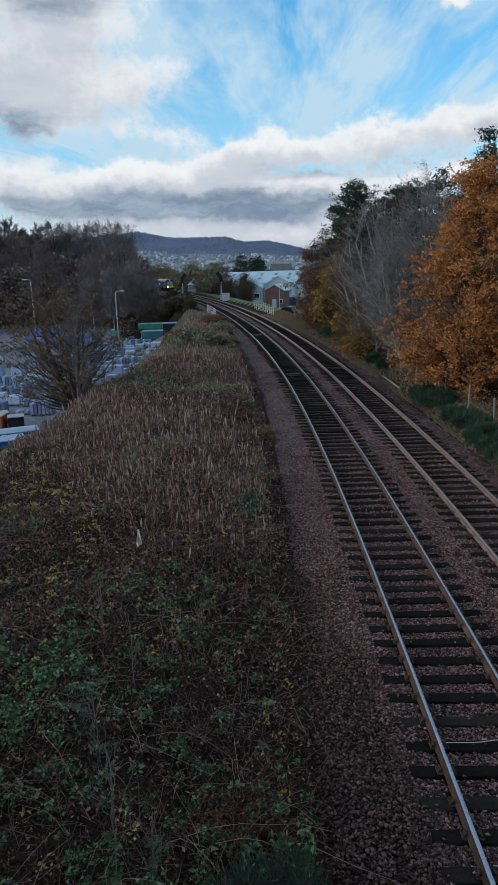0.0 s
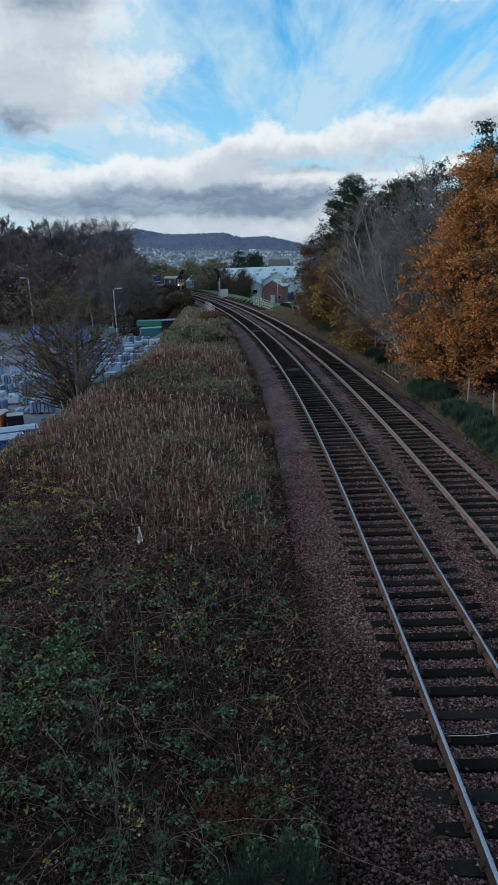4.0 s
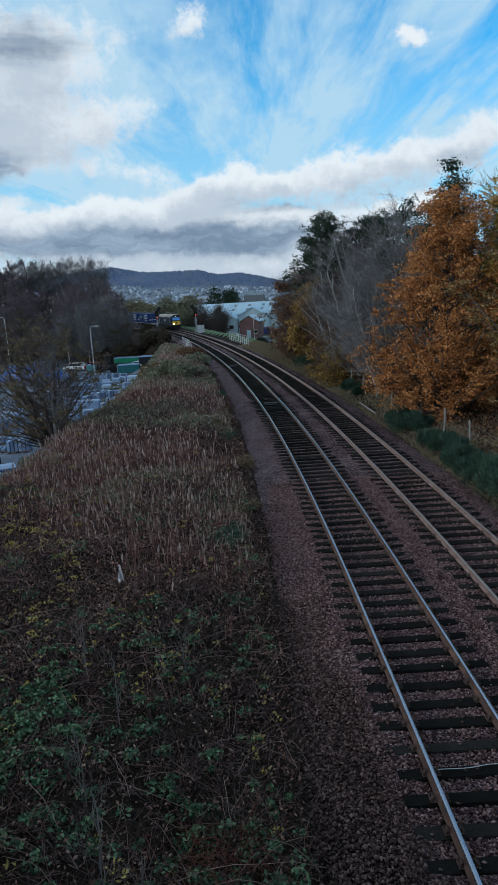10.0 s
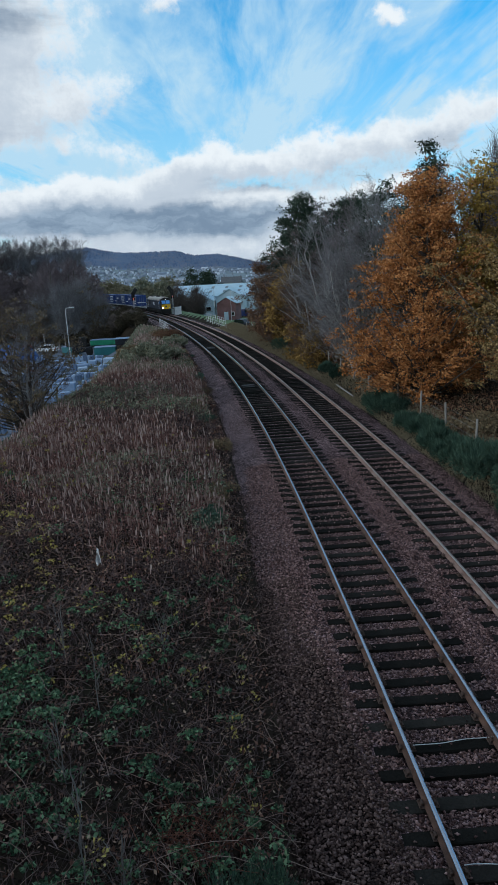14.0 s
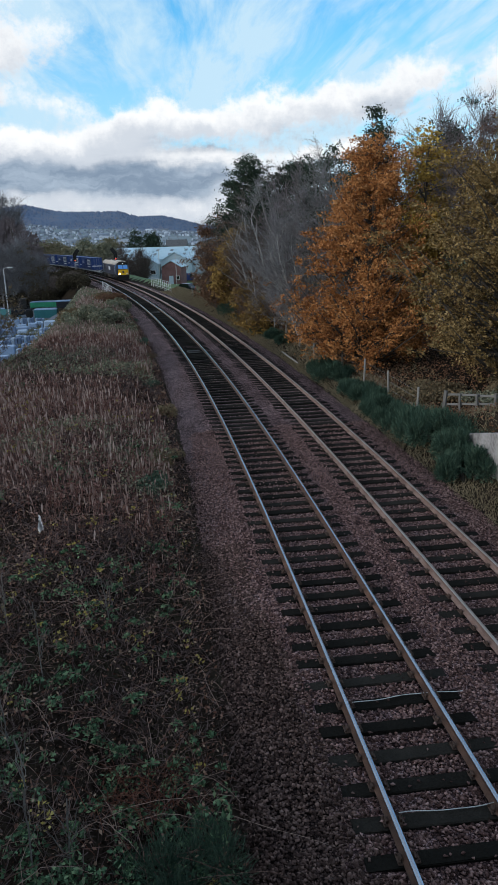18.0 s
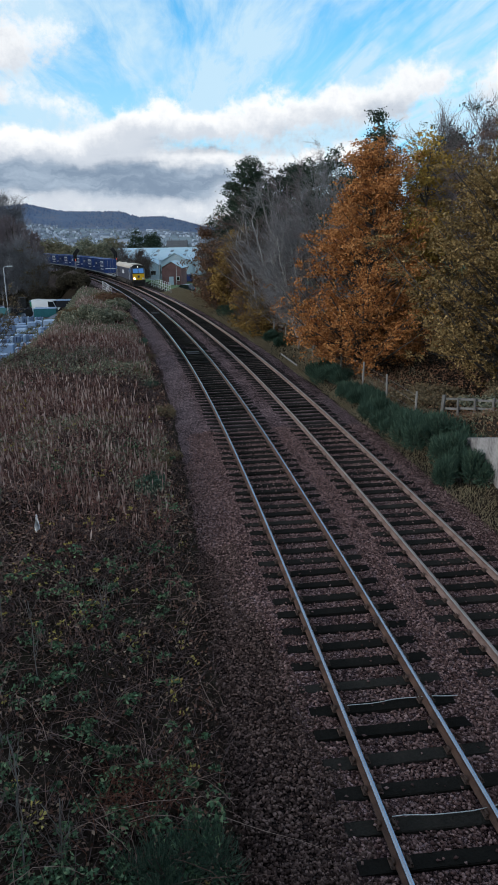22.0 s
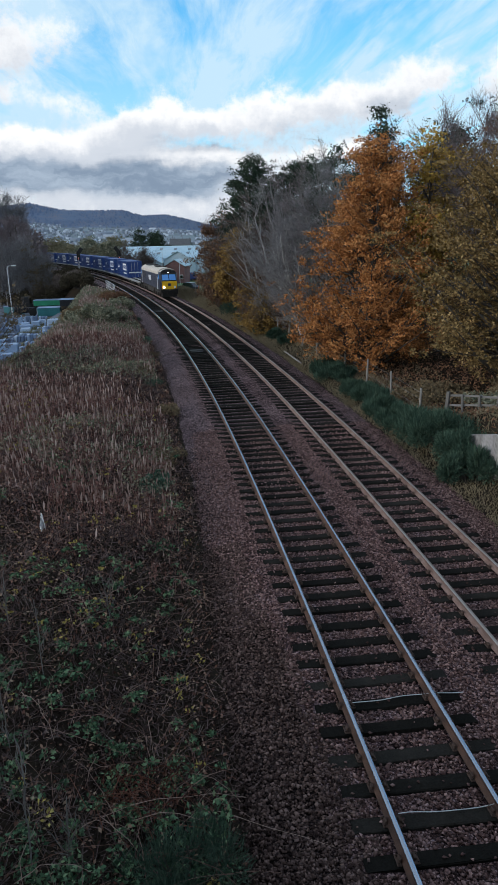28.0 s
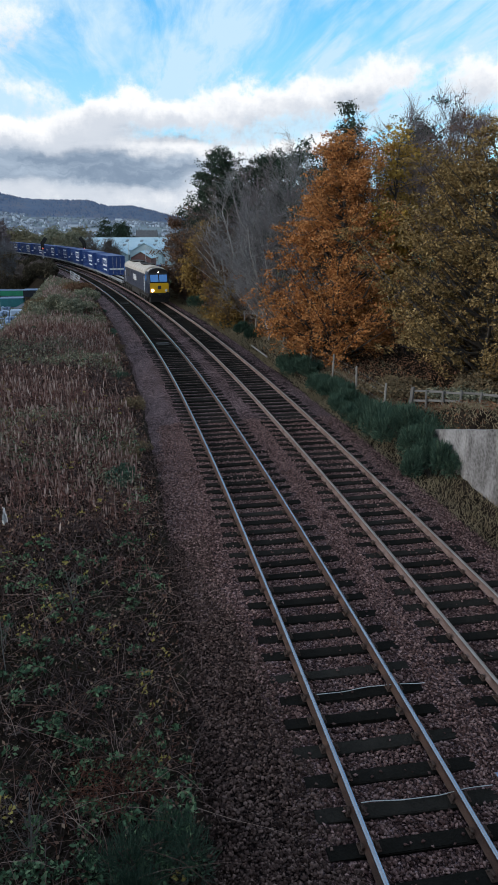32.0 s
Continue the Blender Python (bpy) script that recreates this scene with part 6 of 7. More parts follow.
def build_vehicle(name, label, category, paint, L, Hh, van):
    """A road vehicle, nose towards +x, on its wheels at z = 0."""
    g = thing(name, label, category)
    if van:
        side = [(-L / 2, 0.35), (L / 2, 0.35), (L / 2, 0.95), (L / 2 - 0.7, 1.15), (L / 2 - 1.35, Hh - 0.15), (L / 2 - 1.7, Hh), (-L / 2 + 0.08, Hh), (-L / 2, Hh - 0.2)]
        glass = [(L / 2 - 0.82, 1.2), (L / 2 - 1.32, Hh - 0.28), (L / 2 - 2.2, Hh - 0.28), (L / 2 - 2.2, 1.2)]
    else:
        side = [(-L / 2, 0.35), (L / 2, 0.35), (L / 2, 0.7), (L / 2 - 0.9, 0.88), (L / 2 - 1.6, Hh - 0.08), (L / 2 - 2.0, Hh), (-L / 2 + 0.9, Hh - 0.03), (-L / 2 + 0.25, 0.95), (-L / 2, 0.85)]
        glass = [(L / 2 - 1.05, 0.92), (L / 2 - 1.66, Hh - 0.13), (-L / 2 + 0.95, Hh - 0.15), (-L / 2 + 0.42, 0.95)]
    bm = bmesh.new()
    prism(bm, side, -0.88, 0.88)
    bmesh.ops.bevel(bm, geom=bm.edges[:], offset=0.05, segments=2, affect="EDGES")
    part("body", (bm, M[paint]), g)
    for y0, y1 in ((-0.9, -0.875), (0.875, 0.9)):
        bm = bmesh.new()
        prism(bm, glass, y0, y1)
        part("side_window", (bm, M["glass"]), g)
    zz = 1.2 if van else 0.92
    bm = bmesh.new()
    e = L / 2 - (0.75 if van else 0.98)
    prism(bm, [(e, zz), (e + 0.05, zz), (e - (0.5 if van else 0.6), Hh - 0.2), (e - (0.55 if van else 0.65), Hh - 0.2)], -0.74, 0.74)
    part("windscreen", (bm, M["glass"]), g)
    for xx in (-L / 2 + 0.85, L / 2 - 0.85):
        for yy in (-0.8, 0.8):
            bm = bmesh.new()
            rod(bm, (xx, yy - 0.11, 0.32), (xx, yy + 0.11, 0.32), 0.32, n=14)
            w = part("wheel", (bm, M["rubber"]), g)
            bm = bmesh.new()
            rod(bm, (xx, yy - 0.115, 0.32), (xx, yy + 0.115, 0.32), 0.18, n=10)
            part("hub", (bm, M["steel"]), w)
    for yy in (-0.6, 0.6):
        part("headlight", (boxes((L / 2 - 0.03, L / 2 + 0.015, yy - 0.16, yy + 0.16, 0.55, 0.75), bevel=0.01), M["white"]), g)
        part("tail_light", (boxes((-L / 2 - 0.015, -L / 2 + 0.03, yy - 0.12, yy + 0.12, 0.65, 0.9), bevel=0.01), M["red"]), g)
    part("bumper", (boxes((L / 2 - 0.06, L / 2 + 0.06, -0.84, 0.84, 0.3, 0.5), bevel=0.03), M["black"]), g)
    return g


# ---- buildings beyond the underbridge ----
M["roof_sheet"] = material("roof_sheet", (0.28, 0.44, 0.53), 0.5, vary=((0.38, 0.54, 0.63), (0.44, 0.58, 0.67)), scale=0.25, fine=3, bump=0.1)
M["clad"] = material("clad", (0.34, 0.45, 0.53), 0.6, vary=((0.44, 0.55, 0.62),), scale=0.3, fine=4, bump=0.1)
M["brick"] = material("brick", (0.1, 0.052, 0.052), 0.85, vary=((0.15, 0.078, 0.078), (0.19, 0.108, 0.105)), scale=0.6, fine=9, bump=0.3)
M["skylight"] = material("skylight", (0.06, 0.08, 0.1), 0.3)


def gable_block(parent, x0, x1, y0, y1, base, eave, ridge, wall, roof, along="x"):
    part("wall", (boxes((x0, x1, y0, y1, base, eave)), M[wall]), parent)
    bm = bmesh.new()
    if along == "x":
        c = (y0 + y1) / 2
        prism(bm, [(y0 - 0.3, eave + 0.004), (c, ridge), (y1 + 0.3, eave + 0.004)], x0 - 0.2, x1 + 0.2, axis="x")
    else:
        c = (x0 + x1) / 2
        prism(bm, [(x0, eave + 0.004), (c, ridge - 0.12), (x1, eave + 0.004)], y0, y1)
        part("gable", (bm, M[wall]), parent)
        bm = bmesh.new()
        k = (ridge - eave) / ((x1 - x0) / 2)
        e = 0.35
        prism(bm, [(x0 - e, eave - k * e), (c, ridge), (x1 + e, eave - k * e), (x1 + e, eave - k * e + 0.14), (c, ridge + 0.14), (x0 - e, eave - k * e + 0.14)], y0 - 0.25, y1 + 0.25)
    return part("roof", (bm, M[roof]), parent)


def build_sheds():
    base = -3.4
    g = thing("industrial_shed", "long pale blue-grey metal industrial shed with shallow roofs", "industrial building", pose(0, 0, 0))
    rf = gable_block(g, -58, -24.5, 206, 236, base, 1.9, 5.2, "clad", "roof_sheet", "x")
    k = (5.2 - 1.9) / 15.3
    for q in range(7):
        for a in (4.5, 9.5):
            x = -55 + q * 4.4
            z = 1.9 + k * (a + 0.3) + 0.03
            bm = bmesh.new()
            prism(bm, [(206 + a, z), (206 + a + 2.2, z + 2.2 * k), (206 + a + 2.2, z + 2.2 * k + 0.06), (206 + a, z + 0.06)], x, x + 0.9, axis="x")
            part("rooflight", (bm, M["skylight"]), rf)
    gable_block(g, -42, -33.6, 196, 205.9, base, 0.9, 3.2, "clad", "roof_sheet", "y")
    gable_block(g, -33.2, -25.2, 198, 205.9, base, 1.6, 3.9, "clad", "roof_sheet", "y")
    for i in range(6):
        x = -41 + i * 2.6
        w = part("window", (boxes((x, x + 1.5, 195.9 if x < -33.6 else 197.9, 195.995 if x < -33.6 else 197.995, -1.9, -0.7)), M["white"]), g)
        part("pane", (boxes((x + 0.1, x + 1.4, (195.9 if x < -33.6 else 197.9) - 0.04, (195.9 if x < -33.6 else 197.9) - 0.003, -1.8, -0.8)), M["glass"]), w)
    b = thing("brick_building", "small red-brown brick building with a grey gabled roof", "building", pose(-26.4, 172.5, 0, 0, 0, -6))
    gable_block(b, -2.4, 2.4, 0, 6, -3.4, 1.0, 2.4, "brick", "roof_sheet", "y")
    part("side_door", (boxes((-0.6, 0.5, -0.05, -0.004, -3.3, -1.2), bevel=0.01), M["clad"]), b)
    w = part("window", (boxes((1.2, 2.1, -0.05, -0.004, -2.2, -1.2)), M["white"]), b)
    part("pane", (boxes((1.28, 2.02, -0.08, -0.053, -2.1, -1.3)), M["glass"]), w)
    h = thing("far_house", "grey-roofed white house beyond the sheds", "house", pose(-60, 416, 0))
    gable_block(h, -6, 6, 0, 9, -6, 3.4, 7.2, "white", "slate", "x")
    for q in (-3.5, 0, 3.5):
        part("window", (boxes((q - 0.7, q + 0.7, -0.06, -0.005, 0.5, 2.2)), M["glass"]), h)
    # poles by the car park
    for x, y, hh in ((-28.0, 165, 8.5), (-24.5, 168, 7.0), (-17.4, 150, 5.0)):
        p = thing("lamp_pole", "thin grey pole beside the car park", "pole", pose(x, y, float(height(x, y))))
        bm = bmesh.new()
        rod(bm, (0, 0, -0.2), (0, 0, hh), 0.08, 0.05, n=6)
        part("pole", (bm, M["galv"]), p)
        part("cap", (boxes((-0.3, 0.3, -0.1, 0.1, hh, hh + 0.1), bevel=0.02), M["lamp_head"]), p)


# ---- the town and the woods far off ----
# haze blue is mixed into the base colours of houses and trees
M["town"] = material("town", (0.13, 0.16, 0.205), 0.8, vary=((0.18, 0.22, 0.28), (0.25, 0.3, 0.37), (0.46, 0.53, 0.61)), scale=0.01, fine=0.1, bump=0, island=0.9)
M["far_tree_hazed"] = material("far_tree_hazed", (0.065, 0.105, 0.19), 0.9, vary=((0.095, 0.14, 0.23), (0.15, 0.16, 0.21)), scale=0.05, fine=0.5, bump=0, island=0.8)
M["slope_tree_hazed"] = material("slope_tree_hazed", (0.09, 0.125, 0.155), 0.9, vary=((0.12, 0.155, 0.17), (0.17, 0.17, 0.19)), scale=0.05, fine=0.5, bump=0, island=0.8)


def build_distance():
    r = np.random.default_rng(77)
    n = 3600
    rr, az = r.uniform(1250, 2230, n), np.radians(r.uniform(-30, 2, n))
    keep = waves(rr * np.sin(az), rr * np.cos(az), 0.012, 9) > -0.2
    rr, az = rr[keep], az[keep]
    x, y = rr * np.sin(az), rr * np.cos(az)
    z = height(x, y)
    V, F = [], []
    for i in range(len(x)):
        w, d, h, a = r.uniform(1.8, 3.4), r.uniform(1.6, 2.6), r.uniform(2.0, 3.4), r.uniform(-0.6, 0.6)
        if r.random() < 0.015:
            w, h = r.uniform(10, 24), r.uniform(4, 6)
        c, s = math.cos(a), math.sin(a)
        P = [(-w, -d, -2), (w, -d, -2), (w, d, -2), (-w, d, -2), (-w, -d, h), (w, -d, h), (w, d, h), (-w, d, h), (-w, 0, h + 1.6), (w, 0, h + 1.6)]
        b = len(V)
        V += [(x[i] + p * c - q * s, y[i] + p * s + q * c, z[i] + u) for p, q, u in P]
        F += [(b, b + 1, b + 5, b + 4), (b + 1, b + 2, b + 6, b + 5), (b + 3, b, b + 4, b + 7), (b + 4, b + 5, b + 9, b + 8), (b + 6, b + 7, b + 8, b + 9)]
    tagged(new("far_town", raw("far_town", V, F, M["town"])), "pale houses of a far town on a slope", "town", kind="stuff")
    # conifers on the ridge, and paler clumps through the town; haze is in both colours
    for name, label, n, r0, r1, mat, hs, ws in (("far_woods", "dark conifer woods on a far ridge", 4100, 2230, 2680, "far_tree_hazed", (3, 7), (6, 11)),
                                                ("far_hedges", "grey-green clumps of trees among far houses", 1100, 900, 2230, "slope_tree_hazed", (4, 8), (4, 8))):
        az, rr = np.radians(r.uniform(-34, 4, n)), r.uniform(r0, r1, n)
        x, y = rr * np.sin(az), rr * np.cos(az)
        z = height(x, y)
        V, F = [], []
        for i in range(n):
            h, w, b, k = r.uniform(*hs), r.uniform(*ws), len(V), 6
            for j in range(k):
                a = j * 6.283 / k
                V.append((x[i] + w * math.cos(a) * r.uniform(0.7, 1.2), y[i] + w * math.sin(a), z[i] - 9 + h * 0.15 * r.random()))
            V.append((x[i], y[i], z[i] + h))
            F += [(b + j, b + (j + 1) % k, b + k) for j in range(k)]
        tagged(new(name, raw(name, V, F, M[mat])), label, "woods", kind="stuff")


build_bridge()
build_wing_wall()
build_wire_fence()
build_rail_fence()
build_signal(162.5, -2.75, 1)
build_signal(160.5, SECOND + 2.6, -1)
build_cabinet()
build_parapet(103, 117, -2.75)
build_parapet(106, 124, SECOND + 3.1)
build_lamp(-41.6, 105.1, 3.9, 20)
build_lamp(-58.7, 110.3, 6.0, 200)
build_yard()
build_sheds()
build_distance()
for args in (("parked_van", "blue parked van with a white front", "van", "car_blue", 5.0, 2.1, True, (-23.9, 182.0, 60)), ("parked_car", "white parked estate car", "car", "van_white", 4.4, 1.5, False, (-21.6, 184.0, 165)),
             ("parked_car", "white parked hatchback car", "car", "van_white", 4.2, 1.5, False, (-19.6, 186.5, 165)), ("parked_car", "dark parked off-road car", "car", "car_dark", 4.5, 1.75, False, (-19.6, 146.0, 150)),
             ("parked_van", "white van parked in the yard", "van", "van_white", 5.2, 2.0, True, (-50.6, 81.5, 95))):
    v = build_vehicle(*args[:7])
    v.matrix_basis = pose(args[7][0], args[7][1], float(height(args[7][0], args[7][1])), 0, 0, args[7][2])
VAN = build_vehicle("moving_van", "white panel van driving behind the yard", "van", "van_white", 5.4, 2.4, True)
RED_CAR = build_vehicle("moving_car", "red car driving behind the yard", "car", "car_red", 4.2, 1.5, False)
SILVER_CAR = build_vehicle("moving_car", "silver car driving behind the yard", "car", "van_white", 4.4, 1.5, False)
WHITE_CAR = build_vehicle("moving_car", "white car driving behind the yard", "car", "van_white", 4.3, 1.5, False)

# gorse along the far fence
for i, (s, o, w, h) in enumerate([(38.5, 6.5, 0.8, 0.9), (36.6, 6.5, 0.9, 1.0), (33.0, 6.4, 0.8, 0.8), (31.2, 6.5, 0.9, 0.9), (29.2, 6.4, 0.7, 0.8), (26.8, 6.5, 0.9, 1.0), (24.9, 6.5, 1.0, 1.2), (23.2, 6.7, 1.1, 1.5), (21.6, 6.6, 0.9, 1.4), (20.4, 6.3, 0.8, 1.1),
                                   (53, 6.8, 0.7, 0.7), (56.5, 6.7, 0.8, 0.9), (49.5, 6.9, 0.6, 0.7), (60, 7, 0.9, 1.0), (64, 6.8, 0.9, 1.1), (70, 7, 1.2, 1.6), (78, 7, 1.0, 1.4)]):
    x, y, _, _ = on_line(s, o)
    build_bush("gorse_bush", "spiky dark green gorse bush beside the track", x, y, w, w, h, 200 + i, "leaf_gorse", 4200, 0.085)
for i, (s, o, w, h) in enumerate([(7.1, -3.5, 0.7, 0.9), (5.6, -3.6, 0.8, 0.9)]):
    x, y, _, _ = on_line(s, o)
    build_bush("broom_bush", "feathery green broom shrub at the ballast edge", x, y, w, w, h, 230 + i, "leaf_gorse", 4200, 0.06)
# low growth under the oak
for i, (x, y, w, h, lf) in enumerate([(7.2, 31.0, 1.6, 0.7, "leaf_mixed"), (9.4, 28.6, 1.5, 0.8, "bank_green"), (12.0, 26.6, 1.4, 1.5, "leaf_gorse"), (10.8, 29.6, 1.7, 0.9, "leaf_mixed")]):
    build_bush("undergrowth_bush", "low straggling green and brown undergrowth below an oak", x, y, w, w, h, 225 + i, lf, 3600, 0.065, spiky=False)
# low shrubs along the ballast edge
for i in range(1, 16):
    s = 15 + i * 5.5 + 1.3 * math.sin(i * 2.1)
    x, y, _, _ = on_line(s, -3.5 - 0.4 * math.sin(i * 1.7))
    build_bush("low_shrub", "low dark straggling shrub at the ballast edge", x, y, 0.6, 0.9, 0.55 + 0.2 * math.sin(i * 3), 240 + i, "leaf_gorse" if i % 3 == 1 else "leaf_mixed", 1500, 0.05, spiky=i > 2 and i % 2 == 0)
# bushes on the bank further out
for i, (x, y, w, h, lf) in enumerate([(-16.8, 60.5, 2.0, 1.9, "bank_green"), (-18.8, 63, 1.6, 1.6, "leaf_mixed"), (-16.6, 66, 1.6, 1.3, "bank_green"), (-18.5, 78, 1.8, 1.6, "bank_green"), (-20.6, 84, 1.8, 1.8, "leaf_rusty"), (-21.8, 88, 1.6, 1.6, "leaf_mixed")]):
    build_bush("bank_bush", "dense autumn bush on the railway bank", x, y, w, w, h, 270 + i, lf, 6000, 0.10, spiky=False)
for i, (s, o, w, h) in enumerate([(124, -6.5, 2.4, 2.8), (131, -7, 2.8, 3.0), (138, -8, 3.2, 3.0), (145, -7.5, 3.0, 2.4), (140, -12, 3.4, 5.4), (147, -14, 3.6, 6.4), (152, -11, 3.4, 5.0), (150, -18, 3.8, 7.0), (156, -19, 3.8, 7.0), (157, -14, 3.6, 6.0), (154, -23, 3.8, 7.2), (143, -9.5, 3.2, 4.0)]):
    x, y, _, _ = on_line(s, o)
    build_bush("dark_thicket", "dark thicket of brown twigs on the railway bank" if i % 3 else "dull olive-brown thicket on the railway bank", x, y, w, w, h, 290 + i, "twig_brown" if i % 3 else "leaf_thicket", 11000, 0.14, spiky=i % 3 > 0)

for i, (x, y, w, h) in enumerate([(-49.5, 129, 3.0, 3.6), (-46.0, 129.5, 3.2, 4.4), (-42.4, 129.5, 3.4, 4.6), (-38.8, 129.5, 2.8, 3.6)]):
    build_bush("dark_thicket", "dark brown-green thicket behind the builders' yard", x, y, w, w, h, 320 + i, "leaf_thicket", 9000, 0.16, spiky=False)

# woods on the rise beyond the yard: a few kinds, copied
PROTO = [
    build_tree("bare_wood_tree", "leafless purple-brown tree on a wooded rise", -70, 160, [(2, 2.6), (6, 4.2), (10, 3.8), (12.5, 1.4)], 301, None, 45, 0, twigs=2000, twig_mat="twig_purple", trunk=0.25, twig_len=0.75, twig_w=0.045, rise=0.4),
    build_tree("bare_wood_tree", "leafless brown tree on a wooded rise", -78, 165, [(2, 2.4), (6, 3.8), (11, 3.0), (13.5, 1.0)], 302, None, 45, 0, twigs=2000, twig_mat="twig_purple", trunk=0.25, twig_len=0.75, twig_w=0.045, rise=0.4),
    build_tree("mixed_wood_tree", "dull brown-leaved tree on a wooded rise", -86, 160, [(1.5, 2.6), (5, 4.0), (9, 3.4), (11.5, 1.2)], 303, "leaf_wood", 60, 2200, 0.3, 0.9, twigs=900, twig_mat="twig_purple", trunk=0.25, twig_len=0.8, twig_w=0.045, rise=0.4),
]
rr = random.Random(31)
for i in range(150):
    az, d = radians(rr.uniform(-47, -20.2)), rr.uniform(150, 235)
    if math.degrees(az) > -22.5:
        d = rr.uniform(150, 190)
    x, y = d * math.sin(az), d * math.cos(az)
    t = copy_thing(PROTO[i % 3 if i % 5 else 0], pose(x, y, float(height(x, y)) - 0.2, 0, 0, rr.uniform(0, 360)))
    k = rr.uniform(1.0, 1.35)
    t.scale = (k, k, k * rr.uniform(0.9, 1.1))
# taller ones beside the birches
for i in range(16):
    az, d = radians(rr.uniform(-22.6, -18.6)), rr.uniform(150, 172)
    x, y = d * math.sin(az), d * math.cos(az)
    t = copy_thing(PROTO[i % 2], pose(x, y, float(height(x, y)) - 0.2, 0, 0, rr.uniform(0, 360)))
    k = rr.uniform(1.0, 1.32) if math.degrees(az) < -19.8 else rr.uniform(0.75, 0.95)
    t.scale = (k * 0.85, k * 0.85, k)
# pale tops standing over the wood
for i, (x, y) in enumerate([(-88, 180), (-84.5, 182), (-81, 183), (-77, 185), (-73, 186), (-69.5, 187.5)]):
    h = 19.6 + 0.6 * math.sin(i * 2.3) - float(height(x, y))
    build_tree("tall_bare_tree", "tall pale leafless tree over the wood", x, y, [(h - 8, 2.0), (h - 4, 3.6), (h - 1.5, 3.2), (h, 1.6)], 330 + i, None, 80, 0, twigs=1800, twig_mat="twig_grey", trunk=0.2, twig_len=1.3, bark="bark_pale", twig_w=0.022, rise=0.6)
for i, (x, y, h) in enumerate([(-46.5, 128, 12), (-48.5, 127, 11), (-51, 127, 11), (-44.5, 129, 10), (-53, 129, 11), (-49, 132, 12), (-55.5, 128, 10)]):
    build_tree("pale_birch_tree", "pale-stemmed birch with thin twigs below the wood", x, y, [(3, 1.4), (h * 0.6, 1.9), (h * 0.9, 1.1), (h, 0.3)], 340 + i, "leaf_mixed" if i % 3 == 0 else None, 60, 2600, 0.14, 0.6,
               twigs=1600, twig_mat="twig_grey", trunk=0.15, twig_len=1.5, bark="bark_pale", twig_w=0.03)
for i, (x, y, h, w, lf) in enumerate([(-47, 190, 7.5, 4, "bank_green"), (-41.5, 188, 8, 3.4, None), (-36, 184, 7.5, 3.0, None), (-50, 199, 7.5, 4, "leaf_mixed"), (-55, 210, 8, 4, "leaf_mixed"), (-66, 230, 8, 4, "bank_green"), (-72, 240, 8, 5, "leaf_mixed"), (-61, 222, 8, 4, "bank_green"), (-80, 250, 9, 5, "leaf_mixed"), (-90, 265, 9, 5, "leaf_mixed"), (-98, 280, 9, 5, "bank_green"),
                                         (-64, 318, 15, 5, "leaf_green"), (-57, 320, 14, 5.5, "leaf_green"), (-78, 330, 11, 8, "leaf_mixed"), (-92, 335, 11, 8, "bank_green"), (-106, 330, 11, 8, "leaf_mixed"), (-34, 330, 9, 6, "leaf_mixed"), (-6, 180, 7, 4, "leaf_mixed"), (-7, 128, 7, 3, "leaf_rusty"), (-6.5, 116, 8, 3, "leaf_rusty")]):
    build_tree("valley_tree", "rounded tree beyond the underbridge" if lf else "leafless tree beyond the underbridge", x, y, [(1.2, w * 0.6), (h * 0.45, w), (h * 0.8, w * 0.75), (h, w * 0.2)], 360 + i, {"leaf_mixed": "leaf_valley"}.get(lf, lf), 90, 7000 if lf else 0, 0.03 * w + 0.12, 0.22 * w,
               twigs=0 if lf else 2500, twig_mat="twig_brown", twig_len=1.6, trunk=0.2, twig_w=0.03)


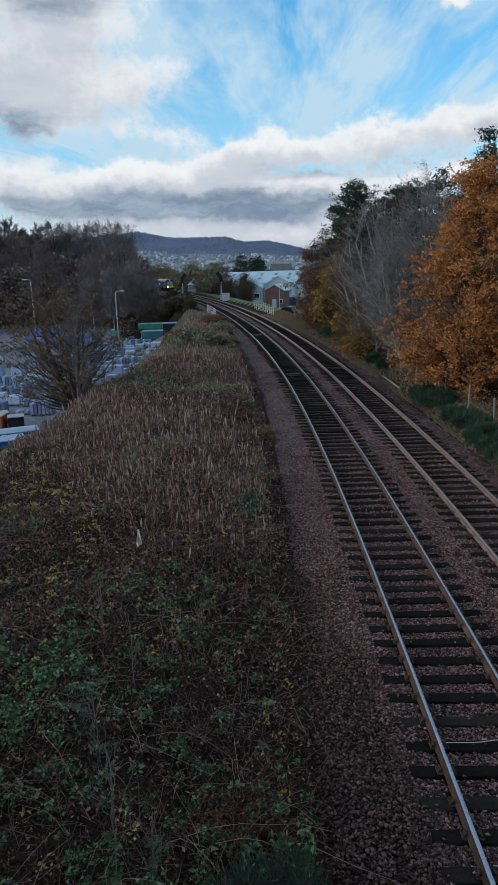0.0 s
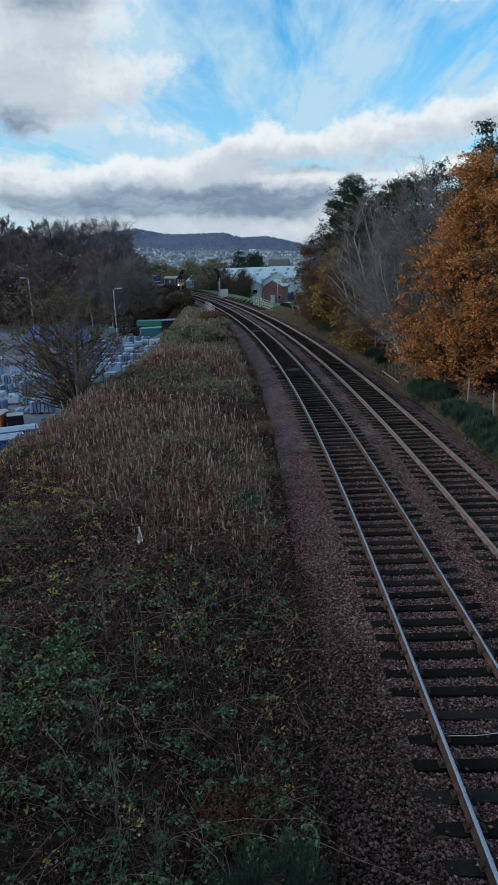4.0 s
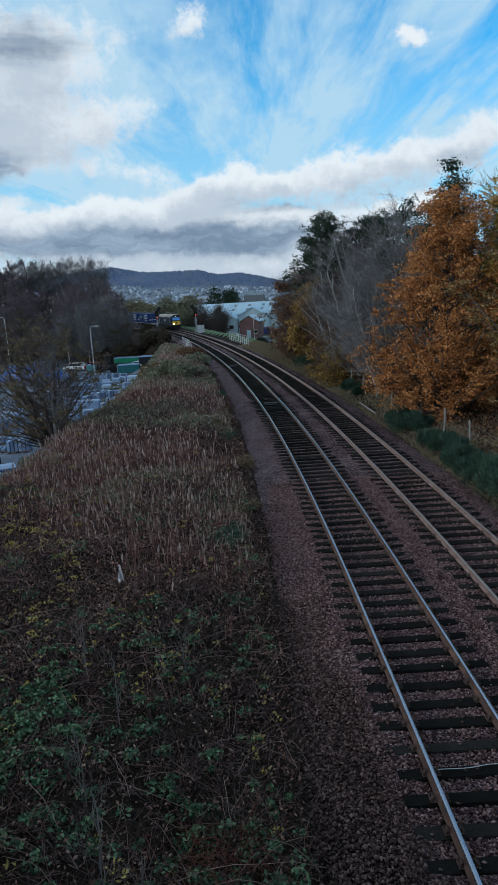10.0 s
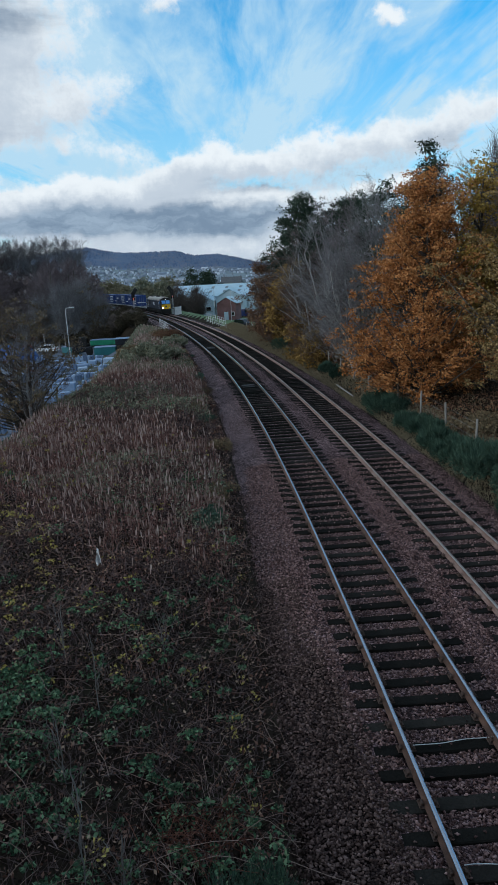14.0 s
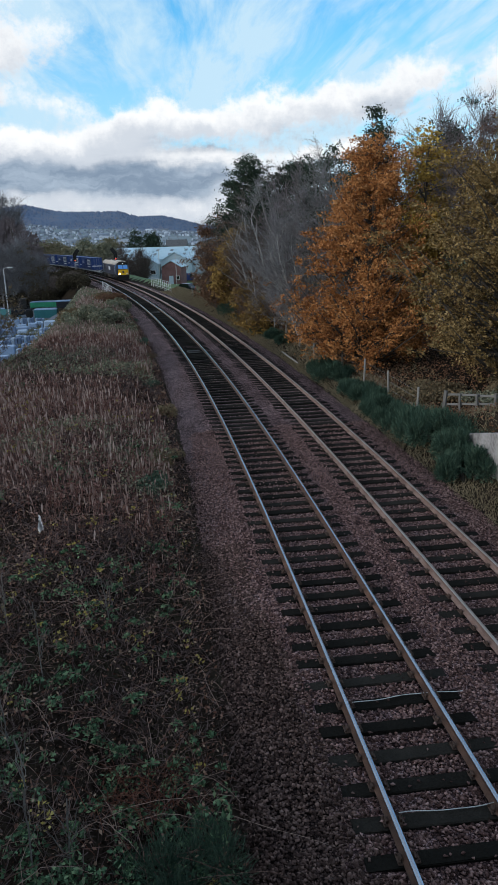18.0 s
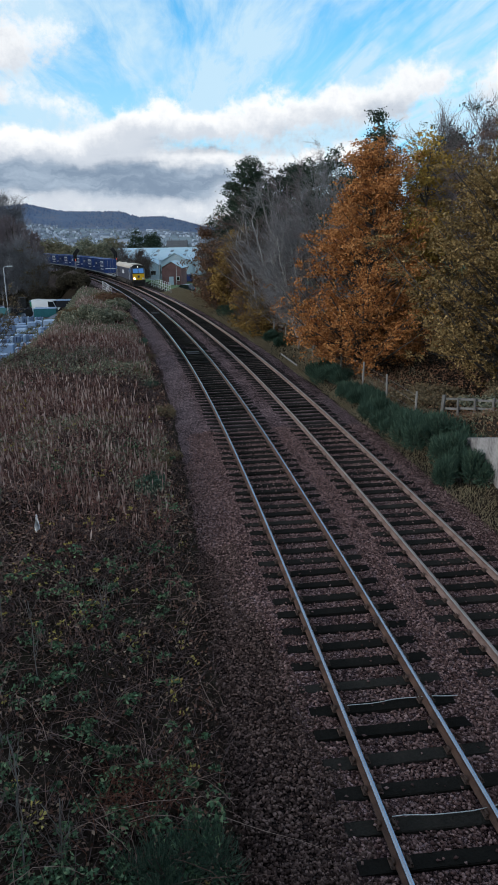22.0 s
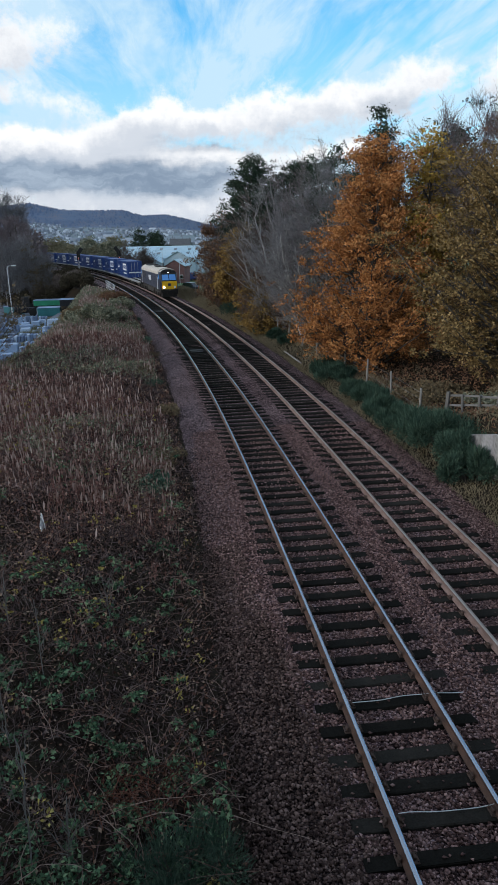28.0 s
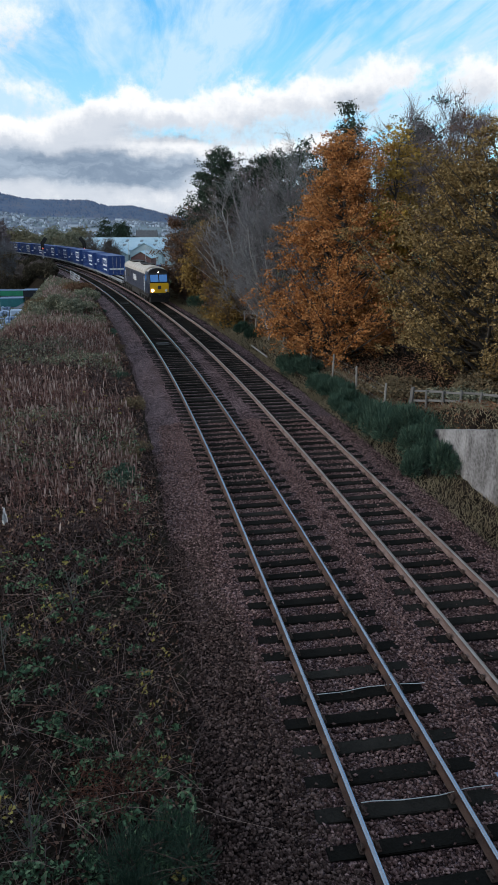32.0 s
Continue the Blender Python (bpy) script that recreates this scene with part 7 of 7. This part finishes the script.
# ---- small things ----
def build_bag():
    """A torn white plastic bag caught on the weeds."""
    g = thing("plastic_bag", "torn white plastic bag caught on dead weeds", "litter", pose(-6.0, 15.5, float(height(-6.0, 15.5)) + 0.45, 0, 0, 20))
    r = random.Random(2)
    bm = bmesh.new()
    bmesh.ops.create_grid(bm, x_segments=6, y_segments=12, size=0.5)
    for v in bm.verts:
        u, w = v.co.x, v.co.y + 0.5
        v.co = Vector((u * 0.12 * (1.3 - w) + r.uniform(-0.015, 0.015), 0.07 * math.sin(u * 7 + w * 5), (w - 0.15) * 0.42 + 0.02 * math.sin(u * 9)))
    part("sheet", (bm, M["white"]), g)


def build_cables():
    for s, z in ((10.15, -0.135), (7.75, -0.135)):
        g = thing("track_cable", "pale signalling cable lying across a sleeper", "cable")
        pts = []
        for i in range(15):
            o = -0.62 + i * 0.14
            pts.append(on_line(s + 0.03 * math.sin(i * 0.5 + s), o, z + 0.006 * math.sin(i * 1.3))[:3])
        V, F = tubes([(pts, [0.008] * 15)], 5)
        part("cable", raw("cable", V, F, M["galv"]), g)
    x, y, z, h = on_line(7.95, 1.62)
    g = thing("cover_plate", "small flat grey plate lying on ballast", "plate", pose(x, y, -0.19, 4, 6, 20))
    part("plate", (boxes((-0.11, 0.11, -0.08, 0.08, 0, 0.015), bevel=0.004), M["slab"]), g)
    for s in (48.5, 76.8):
        g = thing("track_magnet", "dark flat signalling equipment between the rails", "track equipment", line_pose(s, 0.0, -0.17))
        part("housing", (boxes((-0.45, 0.45, -0.28, 0.28, 0.0, 0.1), bevel=0.02), M["black"]), g)
        part("ramp_plate", (boxes((-0.4, 0.4, -0.6, -0.285, 0.0, 0.05), bevel=0.01), M["black"]), g)
    x, y, z, h = on_line(44.6, 5.95)
    g = thing("pale_pole", "pale fallen pole lying on the verge", "pole", pose(x, y, -0.28, 0, 0, h))
    bm = bmesh.new()
    rod(bm, (0, -2.2, 0), (0, 2.2, 0.08), 0.06, 0.05, n=8)
    part("pole", (bm, M["post"]), g)


build_bag()
build_cables()


motions()
